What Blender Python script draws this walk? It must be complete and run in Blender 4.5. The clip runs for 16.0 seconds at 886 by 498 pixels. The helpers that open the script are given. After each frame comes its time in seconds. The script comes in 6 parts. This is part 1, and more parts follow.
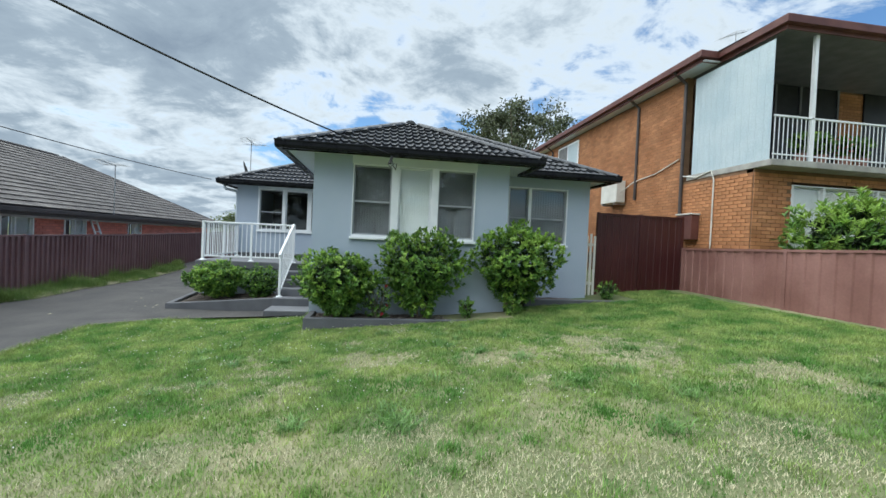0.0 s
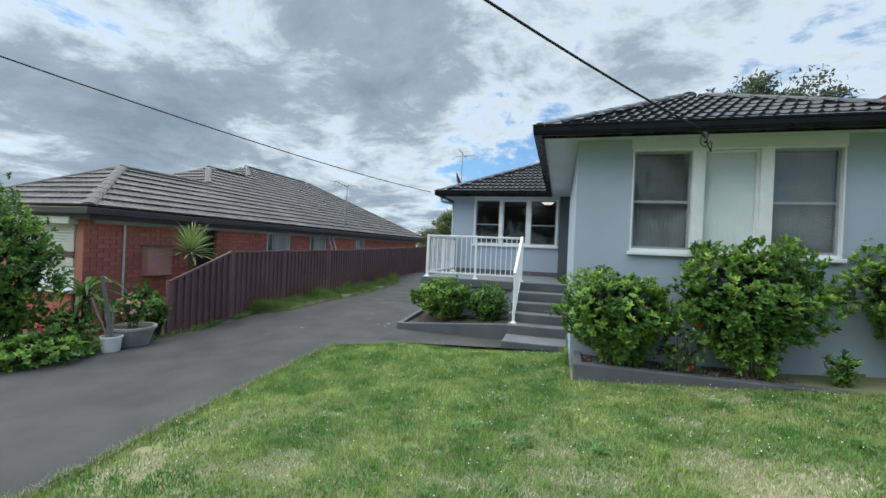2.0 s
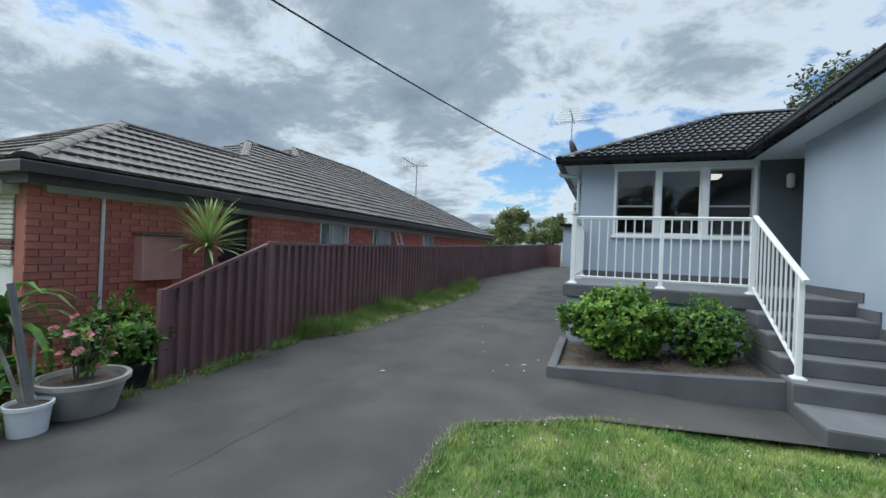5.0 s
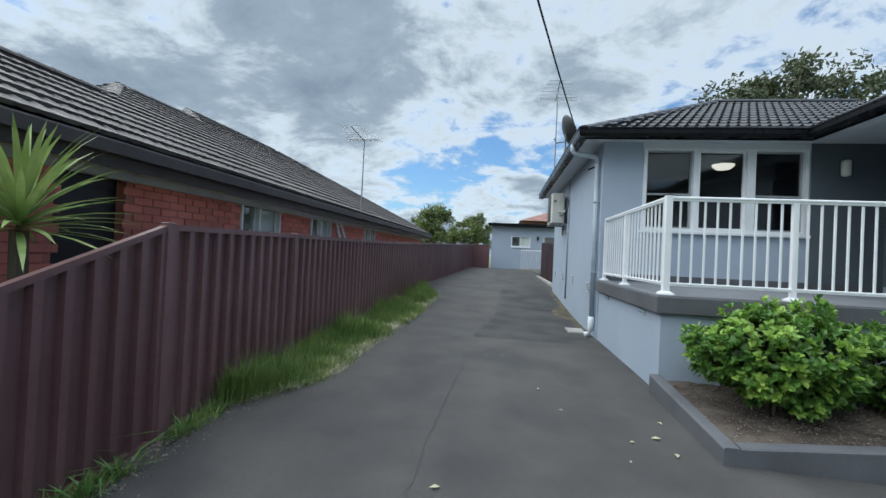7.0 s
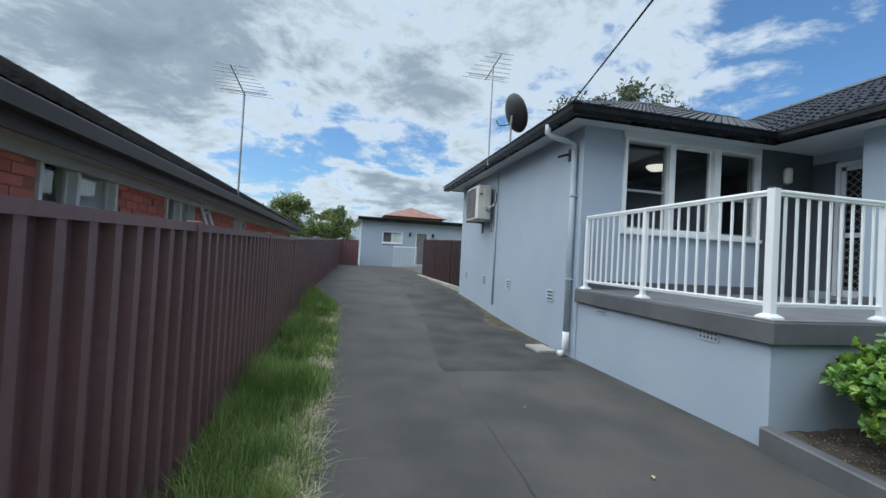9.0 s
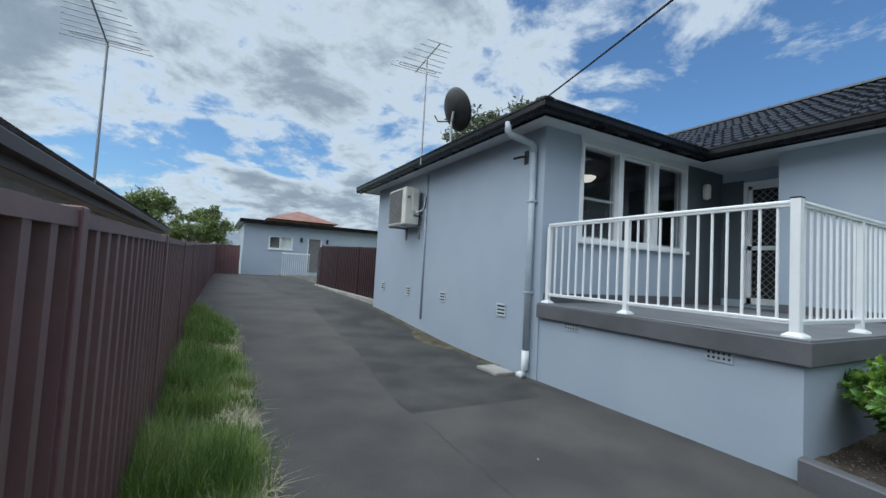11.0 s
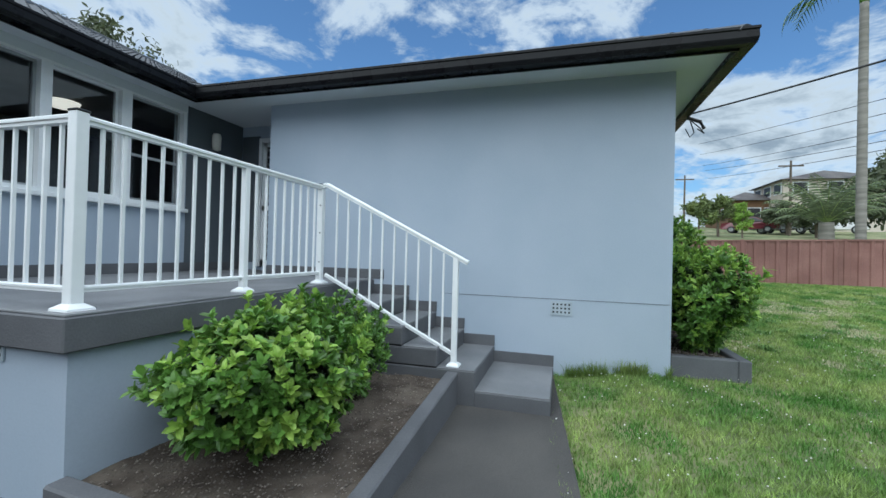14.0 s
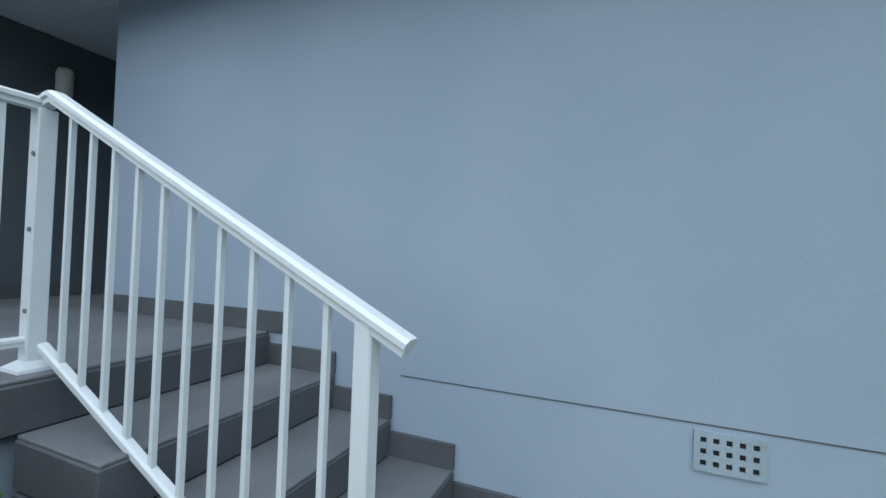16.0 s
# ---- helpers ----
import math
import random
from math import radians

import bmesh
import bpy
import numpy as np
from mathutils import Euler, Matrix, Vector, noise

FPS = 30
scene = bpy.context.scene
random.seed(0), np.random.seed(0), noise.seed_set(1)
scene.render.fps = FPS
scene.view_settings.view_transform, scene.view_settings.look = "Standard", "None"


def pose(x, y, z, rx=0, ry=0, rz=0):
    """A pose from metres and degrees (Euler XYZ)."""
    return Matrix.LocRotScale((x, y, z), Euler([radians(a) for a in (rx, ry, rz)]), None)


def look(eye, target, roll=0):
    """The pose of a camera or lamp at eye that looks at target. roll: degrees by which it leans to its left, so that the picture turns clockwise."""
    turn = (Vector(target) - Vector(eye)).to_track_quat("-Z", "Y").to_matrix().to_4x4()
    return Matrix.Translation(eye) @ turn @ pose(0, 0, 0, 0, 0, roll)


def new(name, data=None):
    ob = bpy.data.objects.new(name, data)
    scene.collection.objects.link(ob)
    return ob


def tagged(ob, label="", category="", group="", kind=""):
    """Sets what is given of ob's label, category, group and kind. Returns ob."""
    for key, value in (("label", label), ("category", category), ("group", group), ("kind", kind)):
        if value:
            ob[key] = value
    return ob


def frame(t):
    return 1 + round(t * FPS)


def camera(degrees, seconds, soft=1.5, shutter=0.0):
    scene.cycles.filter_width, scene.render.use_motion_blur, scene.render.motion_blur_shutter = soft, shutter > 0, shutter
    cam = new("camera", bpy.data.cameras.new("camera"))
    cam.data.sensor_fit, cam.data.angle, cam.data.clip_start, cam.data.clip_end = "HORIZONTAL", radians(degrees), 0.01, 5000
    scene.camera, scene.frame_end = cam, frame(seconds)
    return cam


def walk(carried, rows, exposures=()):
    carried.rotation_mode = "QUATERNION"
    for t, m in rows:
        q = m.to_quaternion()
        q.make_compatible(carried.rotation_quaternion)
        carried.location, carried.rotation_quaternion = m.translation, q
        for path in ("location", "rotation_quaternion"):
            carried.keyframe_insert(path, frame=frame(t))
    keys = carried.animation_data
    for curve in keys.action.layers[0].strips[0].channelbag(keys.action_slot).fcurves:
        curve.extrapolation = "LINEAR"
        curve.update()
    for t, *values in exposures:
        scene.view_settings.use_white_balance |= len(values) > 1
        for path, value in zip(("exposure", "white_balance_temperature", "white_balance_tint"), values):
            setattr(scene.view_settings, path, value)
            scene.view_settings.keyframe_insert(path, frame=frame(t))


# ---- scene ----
cam = camera(93.5, 16.0)
PATH = [
    (0, (1.328, -8.094, 1.748), (1.615, -6.115, 1.713), 2.6),
    (0.5, (1.005, -7.735, 1.745), (1.014, -5.736, 1.714), 2.6),
    (1, (0.633, -7.21, 1.735), (0.382, -5.226, 1.711), 2.5),
    (1.5, (0.277, -6.717, 1.756), (-0.154, -4.764, 1.738), 2.6),
    (2, (-0.193, -6.192, 1.715), (-0.733, -4.266, 1.707), 2.4),
    (2.5, (-0.634, -5.622, 1.631), (-1.255, -3.721, 1.625), 2.4),
    (3, (-1.069, -5.103, 1.561), (-1.74, -3.219, 1.56), 2.4),
    (3.5, (-1.446, -4.584, 1.526), (-2.155, -2.714, 1.531), 2.5),
    (4, (-1.884, -4.01, 1.48), (-2.624, -2.152, 1.485), 2.5),
    (4.2, (-2.047, -3.818, 1.487), (-2.792, -1.962, 1.486), 2.4),
    (6.3, (-4.306, -1.779, 1.31), (-4.829, 0.152, 1.33), 2.6),
    (6.5, (-4.52, -1.563, 1.328), (-4.977, 0.384, 1.346), 2.7),
    (7, (-4.968, -1.075, 1.308), (-5.249, 0.906, 1.331), 2.7),
    (7.5, (-5.401, -0.58, 1.289), (-5.49, 1.418, 1.316), 2.9),
    (8, (-5.851, -0.055, 1.312), (-5.747, 1.942, 1.342), 3.0),
    (8.5, (-6.2, 0.464, 1.332), (-5.91, 2.442, 1.362), 3.1),
    (9, (-6.539, 0.898, 1.344), (-6.09, 2.847, 1.379), 3.1),
    (9.2, (-6.614, 1.067, 1.348), (-6.11, 3.003, 1.39), 3.0),
    (11.3, (-7.058, 2.098, 1.351), (-6.073, 3.836, 1.452), 2.8),
    (11.5, (-6.948, 2.011, 1.349), (-5.956, 3.744, 1.451), 2.3),
    (12, (-6.881, 1.849, 1.337), (-5.728, 3.48, 1.44), 1.8),
    (12.5, (-6.531, 1.52, 1.321), (-5.148, 2.962, 1.404), 1.1),
    (12.7, (-6.377, 1.376, 1.298), (-4.895, 2.716, 1.379), 0.9),
    (13, (-6.067, 1.295, 1.256), (-4.424, 2.432, 1.323), 0.9),
    (13.5, (-5.509, 1.136, 1.29), (-3.672, 1.925, 1.331), 1.1),
    (14, (-4.821, 1.097, 1.343), (-2.899, 1.65, 1.363), 1.5),
    (14.5, (-4.088, 1.138, 1.355), (-2.141, 1.594, 1.371), 1.5),
    (15, (-3.315, 1.195, 1.393), (-1.37, 1.662, 1.397), 1.7),
    (15.5, (-2.543, 1.295, 1.401), (-0.631, 1.884, 1.408), 1.7),
    (16, (-1.885, 1.504, 1.47), (-0.041, 2.277, 1.509), 2.0),
]
# seconds, stops, kelvin, tint
EXPOSURES = [(0, 0.48, 6000, 4), (2, 0.38, 5980, 4), (4, 0.32, 5950, 4), (8, 0.30, 5850, 4), (11.5, 0.10, 5780, 4), (12.5, 0.05, 5720, 4), (13.2, 0.12, 5700, 3), (14.5, 0.24, 5650, 2), (15.2, 0.14, 5560, 2), (16, -0.12, 5430, 2)]
walk(cam, [(t, look(e, g, r)) for t, e, g, r in PATH], EXPOSURES)

# ---- world, sun, exposure ----
SUN_ELEV, SUN_AZ = radians(62), radians(-92)   # azimuth from +y towards +x
world = bpy.data.worlds.new("sky")
scene.world = world
world.use_nodes = True
wn, wl = world.node_tree.nodes, world.node_tree.links
wn.clear()


def wnode(kind, **values):
    n = wn.new(kind)
    for k, v in values.items():
        if k in n.inputs:
            n.inputs[k].default_value = v
    return n


def wmath(op, a, b=0.0):
    n = wn.new("ShaderNodeMath")
    n.operation = op
    for i, v in enumerate((a, b)):
        if hasattr(v, "is_linked"):
            wl.new(v, n.inputs[i])
        else:
            n.inputs[i].default_value = v
    return n.outputs[0]


def wramp(value, stops):
    n = wn.new("ShaderNodeValToRGB")
    wl.new(value, n.inputs[0])
    el = n.color_ramp.elements
    while len(el) < len(stops):
        el.new(0.5)
    for e, (p, c) in zip(el, stops):
        e.position, e.color = p, (*c, 1)
    return n.outputs[0]


sky = wn.new("ShaderNodeTexSky")
sky.sky_type, sky.sun_disc = "NISHITA", False
sky.sun_elevation, sky.sun_rotation = SUN_ELEV, SUN_AZ
coord = wn.new("ShaderNodeTexCoord")
sep = wn.new("ShaderNodeSeparateXYZ")
wl.new(coord.outputs["Generated"], sep.inputs[0])
up = wmath("ADD", wmath("MAXIMUM", sep.outputs[2], 0.0), 0.22)
plane = wn.new("ShaderNodeCombineXYZ")
wl.new(wmath("DIVIDE", sep.outputs[0], up), plane.inputs[0])
wl.new(wmath("DIVIDE", sep.outputs[1], up), plane.inputs[1])
plane.inputs[2].default_value = 3.7
big = wnode("ShaderNodeTexNoise", Scale=1.15, Detail=12.0, Roughness=0.62, Distortion=0.25)
wl.new(plane.outputs[0], big.inputs["Vector"])
small = wnode("ShaderNodeTexNoise", Scale=3.3, Detail=10.0, Roughness=0.64, Distortion=0.6)
wl.new(plane.outputs[0], small.inputs["Vector"])
cover = wmath("ADD", wmath("ADD", wmath("MULTIPLY", big.outputs[0], 0.68), wmath("MULTIPLY", small.outputs[0], 0.32)),
              wmath("MULTIPLY", sep.outputs[0], -0.085))
haze = wmath("POWER", wmath("SUBTRACT", 1.0, wmath("MAXIMUM", sep.outputs[2], 0.0)), 5.0)
cover = wmath("ADD", cover, wmath("MULTIPLY", haze, 0.062))
cover = wmath("ADD", cover, wmath("MULTIPLY", wmath("MULTIPLY", wmath("MAXIMUM", sep.outputs[0], 0.0), haze), 0.16))
mask = wramp(cover, [(0.43, (0, 0, 0)), (0.475, (0.7, 0.7, 0.7)), (0.52, (1, 1, 1))])
shade = wramp(cover, [(0.43, (0.46, 0.51, 0.57)), (0.485, (0.66, 0.69, 0.72)), (0.53, (0.52, 0.555, 0.59)), (0.585, (0.30, 0.345, 0.395)), (0.70, (0.21, 0.25, 0.305))])
toned = wn.new("ShaderNodeMix")
toned.data_type, toned.blend_type = "RGBA", "MULTIPLY"
toned.inputs["Factor"].default_value = 1.0
wl.new(sky.outputs[0], toned.inputs["A"])
toned.inputs["B"].default_value = (0.088, 0.108, 0.124, 1)
mixed = wn.new("ShaderNodeMix")
mixed.data_type = "RGBA"
wl.new(mask, mixed.inputs["Factor"])
wl.new(toned.outputs["Result"], mixed.inputs["A"])
wl.new(shade, mixed.inputs["B"])
back = wnode("ShaderNodeBackground", Strength=1.0)
wl.new(mixed.outputs["Result"], back.inputs[0])
wout = wn.new("ShaderNodeOutputWorld")
wl.new(back.outputs[0], wout.inputs[0])

sun = new("sun", bpy.data.lights.new("sun", "SUN"))
sun.data.energy, sun.data.angle, sun.data.color = 3.5, radians(105), (1.0, 0.96, 0.9)
sun.matrix_world = look((0, 0, 30), (-math.sin(SUN_AZ) * math.cos(SUN_ELEV), -math.cos(SUN_AZ) * math.cos(SUN_ELEV), 30 - math.sin(SUN_ELEV)))


# ---- materials ----
def material(name, c1, c2=None, rough=0.6, metal=0.0, scale=3.0, fine=60.0, bump=0.1, vary=0.0, island=0.0, leaf=0.0, coat=0.0, stretch=(1, 1, 1), spec=0.5, contrast=0.18):
    """Two-scale procedural paint: c1 to c2 by broad noise, fine grain in colour and relief, vary: spread between objects, island: between pieces."""
    m = bpy.data.materials.new(name)
    m.use_nodes = True
    nt = m.node_tree
    n, l = nt.nodes, nt.links
    bsdf = n["Principled BSDF"]
    tc = n.new("ShaderNodeTexCoord")
    mp = n.new("ShaderNodeMapping")
    mp.inputs["Scale"].default_value = stretch
    l.new(tc.outputs["Object"], mp.inputs["Vector"])
    a = n.new("ShaderNodeTexNoise")
    a.inputs["Scale"].default_value, a.inputs["Detail"].default_value = scale, 6
    b = n.new("ShaderNodeTexNoise")
    b.inputs["Scale"].default_value, b.inputs["Detail"].default_value = fine, 4
    for t in (a, b):
        l.new(mp.outputs[0], t.inputs["Vector"])
    ramp = n.new("ShaderNodeValToRGB")
    ramp.color_ramp.elements[0].position, ramp.color_ramp.elements[1].position = 0.36, 0.64
    ramp.color_ramp.elements[0].color = (*c1, 1)
    ramp.color_ramp.elements[1].color = (*(c2 or [min(1, v * 1.15) for v in c1]), 1)
    l.new(a.outputs[0], ramp.inputs[0])
    grain = n.new("ShaderNodeMapRange")
    grain.inputs["To Min"].default_value, grain.inputs["To Max"].default_value = 1 - contrast, 1 + contrast
    l.new(b.outputs[0], grain.inputs[0])
    value = grain.outputs[0]
    for amount, kind, out in ((vary, "ShaderNodeObjectInfo", "Random"), (island, "ShaderNodeNewGeometry", "Random Per Island")):
        if amount:
            src = n.new(kind)
            mr = n.new("ShaderNodeMapRange")
            mr.inputs["To Min"].default_value, mr.inputs["To Max"].default_value = 1 - amount, 1 + amount
            l.new(src.outputs[out], mr.inputs[0])
            mm = n.new("ShaderNodeMath")
            mm.operation = "MULTIPLY"
            l.new(value, mm.inputs[0])
            l.new(mr.outputs[0], mm.inputs[1])
            value = mm.outputs[0]
    mul = n.new("ShaderNodeVectorMath")
    mul.operation = "SCALE"
    l.new(ramp.outputs[0], mul.inputs[0])
    l.new(value, mul.inputs["Scale"])
    l.new(mul.outputs[0], bsdf.inputs["Base Color"])
    rr = n.new("ShaderNodeMapRange")
    rr.inputs["To Min"].default_value, rr.inputs["To Max"].default_value = max(0.02, rough - 0.08), min(1, rough + 0.08)
    l.new(a.outputs[0], rr.inputs[0])
    l.new(rr.outputs[0], bsdf.inputs["Roughness"])
    bsdf.inputs["Metallic"].default_value = metal
    bsdf.inputs["Specular IOR Level"].default_value = spec
    bsdf.inputs["Coat Weight"].default_value = coat
    if bump:
        bn = n.new("ShaderNodeBump")
        bn.inputs["Strength"].default_value, bn.inputs["Distance"].default_value = bump, 0.01
        l.new(b.outputs[0], bn.inputs["Height"])
        l.new(bn.outputs[0], bsdf.inputs["Normal"])
    if leaf:
        tr = n.new("ShaderNodeBsdfTranslucent")
        l.new(mul.outputs[0], tr.inputs[0])
        mx = n.new("ShaderNodeMixShader")
        mx.inputs[0].default_value = leaf
        l.new(bsdf.outputs[0], mx.inputs[1])
        l.new(tr.outputs[0], mx.inputs[2])
        l.new(mx.outputs[0], n["Material Output"].inputs[0])
    return m


def glass_material(name, tint=(0.9, 0.95, 0.95)):
    m = bpy.data.materials.new(name)
    m.use_nodes = True
    b = m.node_tree.nodes["Principled BSDF"]
    b.inputs["Base Color"].default_value = (*tint, 1)
    b.inputs["Roughness"].default_value = 0.02
    b.inputs["IOR"].default_value = 1.45
    b.inputs["Transmission Weight"].default_value = 1.0
    return m


def glow_material(name, colour, strength):
    m = bpy.data.materials.new(name)
    m.use_nodes = True
    b = m.node_tree.nodes["Principled BSDF"]
    b.inputs["Base Color"].default_value = (0.8, 0.8, 0.8, 1)
    b.inputs["Emission Color"].default_value = (*colour, 1)
    b.inputs["Emission Strength"].default_value = strength
    return m


WALL = material("blue_grey_render", (0.35, 0.415, 0.505), (0.385, 0.445, 0.535), 0.75, scale=1.1, fine=70, bump=0.07, contrast=0.06)
SOFFIT = material("soffit_paint", (0.60, 0.64, 0.68), (0.64, 0.68, 0.72), 0.7, scale=1.5, fine=40, bump=0.05, contrast=0.04)
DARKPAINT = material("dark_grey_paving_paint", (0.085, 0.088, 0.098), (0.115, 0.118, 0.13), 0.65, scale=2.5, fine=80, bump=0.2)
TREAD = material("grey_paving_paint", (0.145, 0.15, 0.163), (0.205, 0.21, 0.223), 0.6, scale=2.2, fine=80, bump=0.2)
WHITE = material("white_powder_coat", (0.78, 0.80, 0.82), (0.82, 0.84, 0.86), 0.35, scale=4, fine=30, bump=0.01, contrast=0.03)
FRAMEWHITE = material("white_window_paint", (0.72, 0.75, 0.78), (0.80, 0.82, 0.84), 0.45, scale=5, fine=60, bump=0.05, contrast=0.05)
TILE = material("charcoal_roof_tile", (0.016, 0.018, 0.023), (0.032, 0.035, 0.042), 0.45, scale=1.4, fine=50, bump=0.25, vary=0.2, island=0.25)
CAP = material("charcoal_ridge_cap", (0.045, 0.048, 0.054), (0.085, 0.09, 0.096), 0.45, scale=6, fine=60, bump=0.25, island=0.25)
GUTTER = material("black_gutter_paint", (0.005, 0.005, 0.007), (0.009, 0.010, 0.012), 0.28, scale=4, fine=40, bump=0.03, spec=0.16)
FENCE = material("brown_steel_fence", (0.150, 0.077, 0.080), (0.190, 0.103, 0.106), 0.38, scale=1.2, fine=25, bump=0.03, vary=0.1)
MAROON = material("maroon_steel_fence", (0.028, 0.009, 0.011), (0.043, 0.016, 0.017), 0.42, scale=1.2, fine=25, bump=0.03)
PINK = material("faded_red_steel_fence", (0.21, 0.10, 0.085), (0.29, 0.15, 0.13), 0.6, scale=1.4, fine=25, bump=0.05, vary=0.07)
ASPHALT = material("asphalt", (0.047, 0.045, 0.0445), (0.080, 0.075, 0.071), 0.85, scale=1.3, fine=130, bump=0.6, contrast=0.45)
PATCH = material("asphalt_patch", (0.028, 0.028, 0.030), (0.066, 0.064, 0.061), 0.85, scale=1.7, fine=130, bump=0.6, contrast=0.45)
CONCRETE = material("concrete", (0.28, 0.27, 0.25), (0.40, 0.39, 0.36), 0.85, scale=3, fine=120, bump=0.35)
SOIL = material("garden_soil", (0.050, 0.037, 0.029), (0.125, 0.102, 0.082), 0.95, scale=5, fine=55, bump=0.8)
DIRT = material("dirt_and_moss", (0.060, 0.052, 0.030), (0.14, 0.115, 0.075), 0.95, scale=6, fine=60, bump=0.7)
TURF = material("turf", (0.085, 0.125, 0.04), (0.27, 0.26, 0.14), 0.95, scale=0.8, fine=45, bump=0.8)
BLADE = material("grass_blade", (0.10, 0.245, 0.039), (0.35, 0.44, 0.135), 0.6, scale=1.9, fine=9, contrast=0.55, bump=0, island=0.35, leaf=0.35)
TALLGRASS = material("long_grass", (0.12, 0.21, 0.045), (0.25, 0.33, 0.095), 0.6, scale=2.0, fine=6, bump=0, island=0.3, leaf=0.3)
EAVELINING = material("grey_eave_lining", (0.42, 0.43, 0.46), (0.50, 0.51, 0.54), 0.6, scale=3, fine=40, bump=0.05)
OLIVELEAF = material("olive_leaf", (0.11, 0.15, 0.05), (0.22, 0.27, 0.09), 0.6, scale=0.8, fine=3, bump=0, island=0.4, leaf=0.25)
TUFT = material("weed_blade", (0.10, 0.22, 0.05), (0.20, 0.34, 0.10), 0.5, scale=3, fine=9, bump=0, island=0.35, leaf=0.3)
DEEPRED = material("deep_red_steel_fence", (0.040, 0.007, 0.008), (0.056, 0.012, 0.012), 0.42, scale=1.2, fine=25, bump=0.03)
STRAW = material("dry_grass", (0.40, 0.38, 0.23), (0.52, 0.49, 0.33), 0.8, scale=3, fine=8, bump=0, island=0.3)
LEAF = material("glossy_leaf", (0.085, 0.185, 0.033), (0.155, 0.29, 0.058), 0.36, scale=3.5, fine=14, bump=0, island=0.45, leaf=0.3)
NEWLEAF = material("young_leaf", (0.24, 0.40, 0.06), (0.36, 0.52, 0.11), 0.38, scale=3.5, fine=14, bump=0, island=0.3, leaf=0.35)
SHADELEAF = material("shaded_inner_leaf", (0.020, 0.045, 0.012), (0.04, 0.075, 0.022), 0.5, scale=3.5, fine=14, bump=0, island=0.4, leaf=0.2)
TREELEAF = material("gum_leaf", (0.065, 0.085, 0.045), (0.13, 0.15, 0.08), 0.6, scale=0.8, fine=3, bump=0, island=0.4, leaf=0.2)
YUCCA = material("yucca_leaf", (0.24, 0.36, 0.10), (0.42, 0.50, 0.20), 0.4, scale=4, fine=10, bump=0, island=0.25, leaf=0.15)
BARK = material("bark", (0.10, 0.08, 0.06), (0.20, 0.165, 0.13), 0.9, scale=5, fine=40, bump=0.6, stretch=(1, 1, 0.2))
PALMBARK = material("palm_trunk", (0.20, 0.19, 0.17), (0.32, 0.30, 0.27), 0.85, scale=3, fine=20, bump=0.4, stretch=(0.3, 0.3, 3))
REDBRICK = material("red_brick", (0.50, 0.165, 0.125), (0.58, 0.205, 0.16), 0.8, scale=2, fine=60, bump=0.35, vary=0.15, island=0.15)
REDMORTAR = material("red_mortar", (0.40, 0.155, 0.125), (0.46, 0.19, 0.155), 0.9, scale=4, fine=90, bump=0.4)
ORANGEBRICK = material("orange_brick", (0.34, 0.145, 0.058), (0.44, 0.21, 0.095), 0.8, scale=1.5, fine=60, bump=0.35, vary=0.15, island=0.18)
# mortar colour darkened to hold the shadow lines under the brick courses
ORANGEMORTAR = material("shadowed_tan_mortar", (0.17, 0.095, 0.05), (0.22, 0.13, 0.075), 0.9, scale=4, fine=90, bump=0.4)
BROWNTILE = material("brown_roof_tile", (0.062, 0.054, 0.051), (0.120, 0.108, 0.100), 0.6, scale=1.0, fine=50, bump=0.35, island=0.25)
BROWNTRIM = material("dark_brown_trim", (0.045, 0.037, 0.037), (0.07, 0.058, 0.058), 0.5, scale=3, fine=40, bump=0.05)
REDTRIM = material("maroon_gutter", (0.10, 0.035, 0.03), (0.15, 0.06, 0.05), 0.5, scale=3, fine=40, bump=0.08)
GREYTRIM = material("grey_trim", (0.13, 0.13, 0.14), (0.19, 0.19, 0.20), 0.55, scale=3, fine=40, bump=0.05)
SHEETING = material("pale_blue_sheeting", (0.40, 0.49, 0.54), (0.47, 0.55, 0.59), 0.55, scale=1.3, fine=30, bump=0.08)
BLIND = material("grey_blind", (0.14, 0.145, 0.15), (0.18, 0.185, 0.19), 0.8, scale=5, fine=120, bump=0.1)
WHITEBLIND = material("white_blind", (0.78, 0.79, 0.77), (0.84, 0.85, 0.83), 0.8, scale=5, fine=120, bump=0.1)
GLASS = glass_material("window_glass")
ROOMSHADE = material("shaded_interior", (0.035, 0.035, 0.04), (0.05, 0.05, 0.055), 0.8, scale=2, fine=20, bump=0)
METAL = material("galvanised_metal", (0.30, 0.31, 0.32), (0.42, 0.43, 0.44), 0.45, metal=0.7, scale=6, fine=60, bump=0.08)
BLACKSTEEL = material("black_steel", (0.012, 0.013, 0.015), (0.02, 0.021, 0.024), 0.45, scale=6, fine=60, bump=0.05)
PLASTIC = material("off_white_plastic", (0.58, 0.57, 0.52), (0.68, 0.67, 0.62), 0.5, scale=3, fine=50, bump=0.04)
PIPEPAINT = material("grey_pipe_paint", (0.35, 0.41, 0.47), (0.40, 0.46, 0.52), 0.5, scale=4, fine=60, bump=0.05)
CABLE = material("black_cable", (0.012, 0.012, 0.013), (0.02, 0.02, 0.022), 0.6, scale=8, fine=60, bump=0.05)
TERRACOTTA = material("red_far_tiles", (0.22, 0.11, 0.09), (0.30, 0.16, 0.13), 0.8, scale=1.5, fine=12, bump=0.2, island=0.2)
PETAL = material("red_petal", (0.45, 0.03, 0.05), (0.60, 0.10, 0.14), 0.5, scale=6, fine=20, bump=0, island=0.3, leaf=0.2)
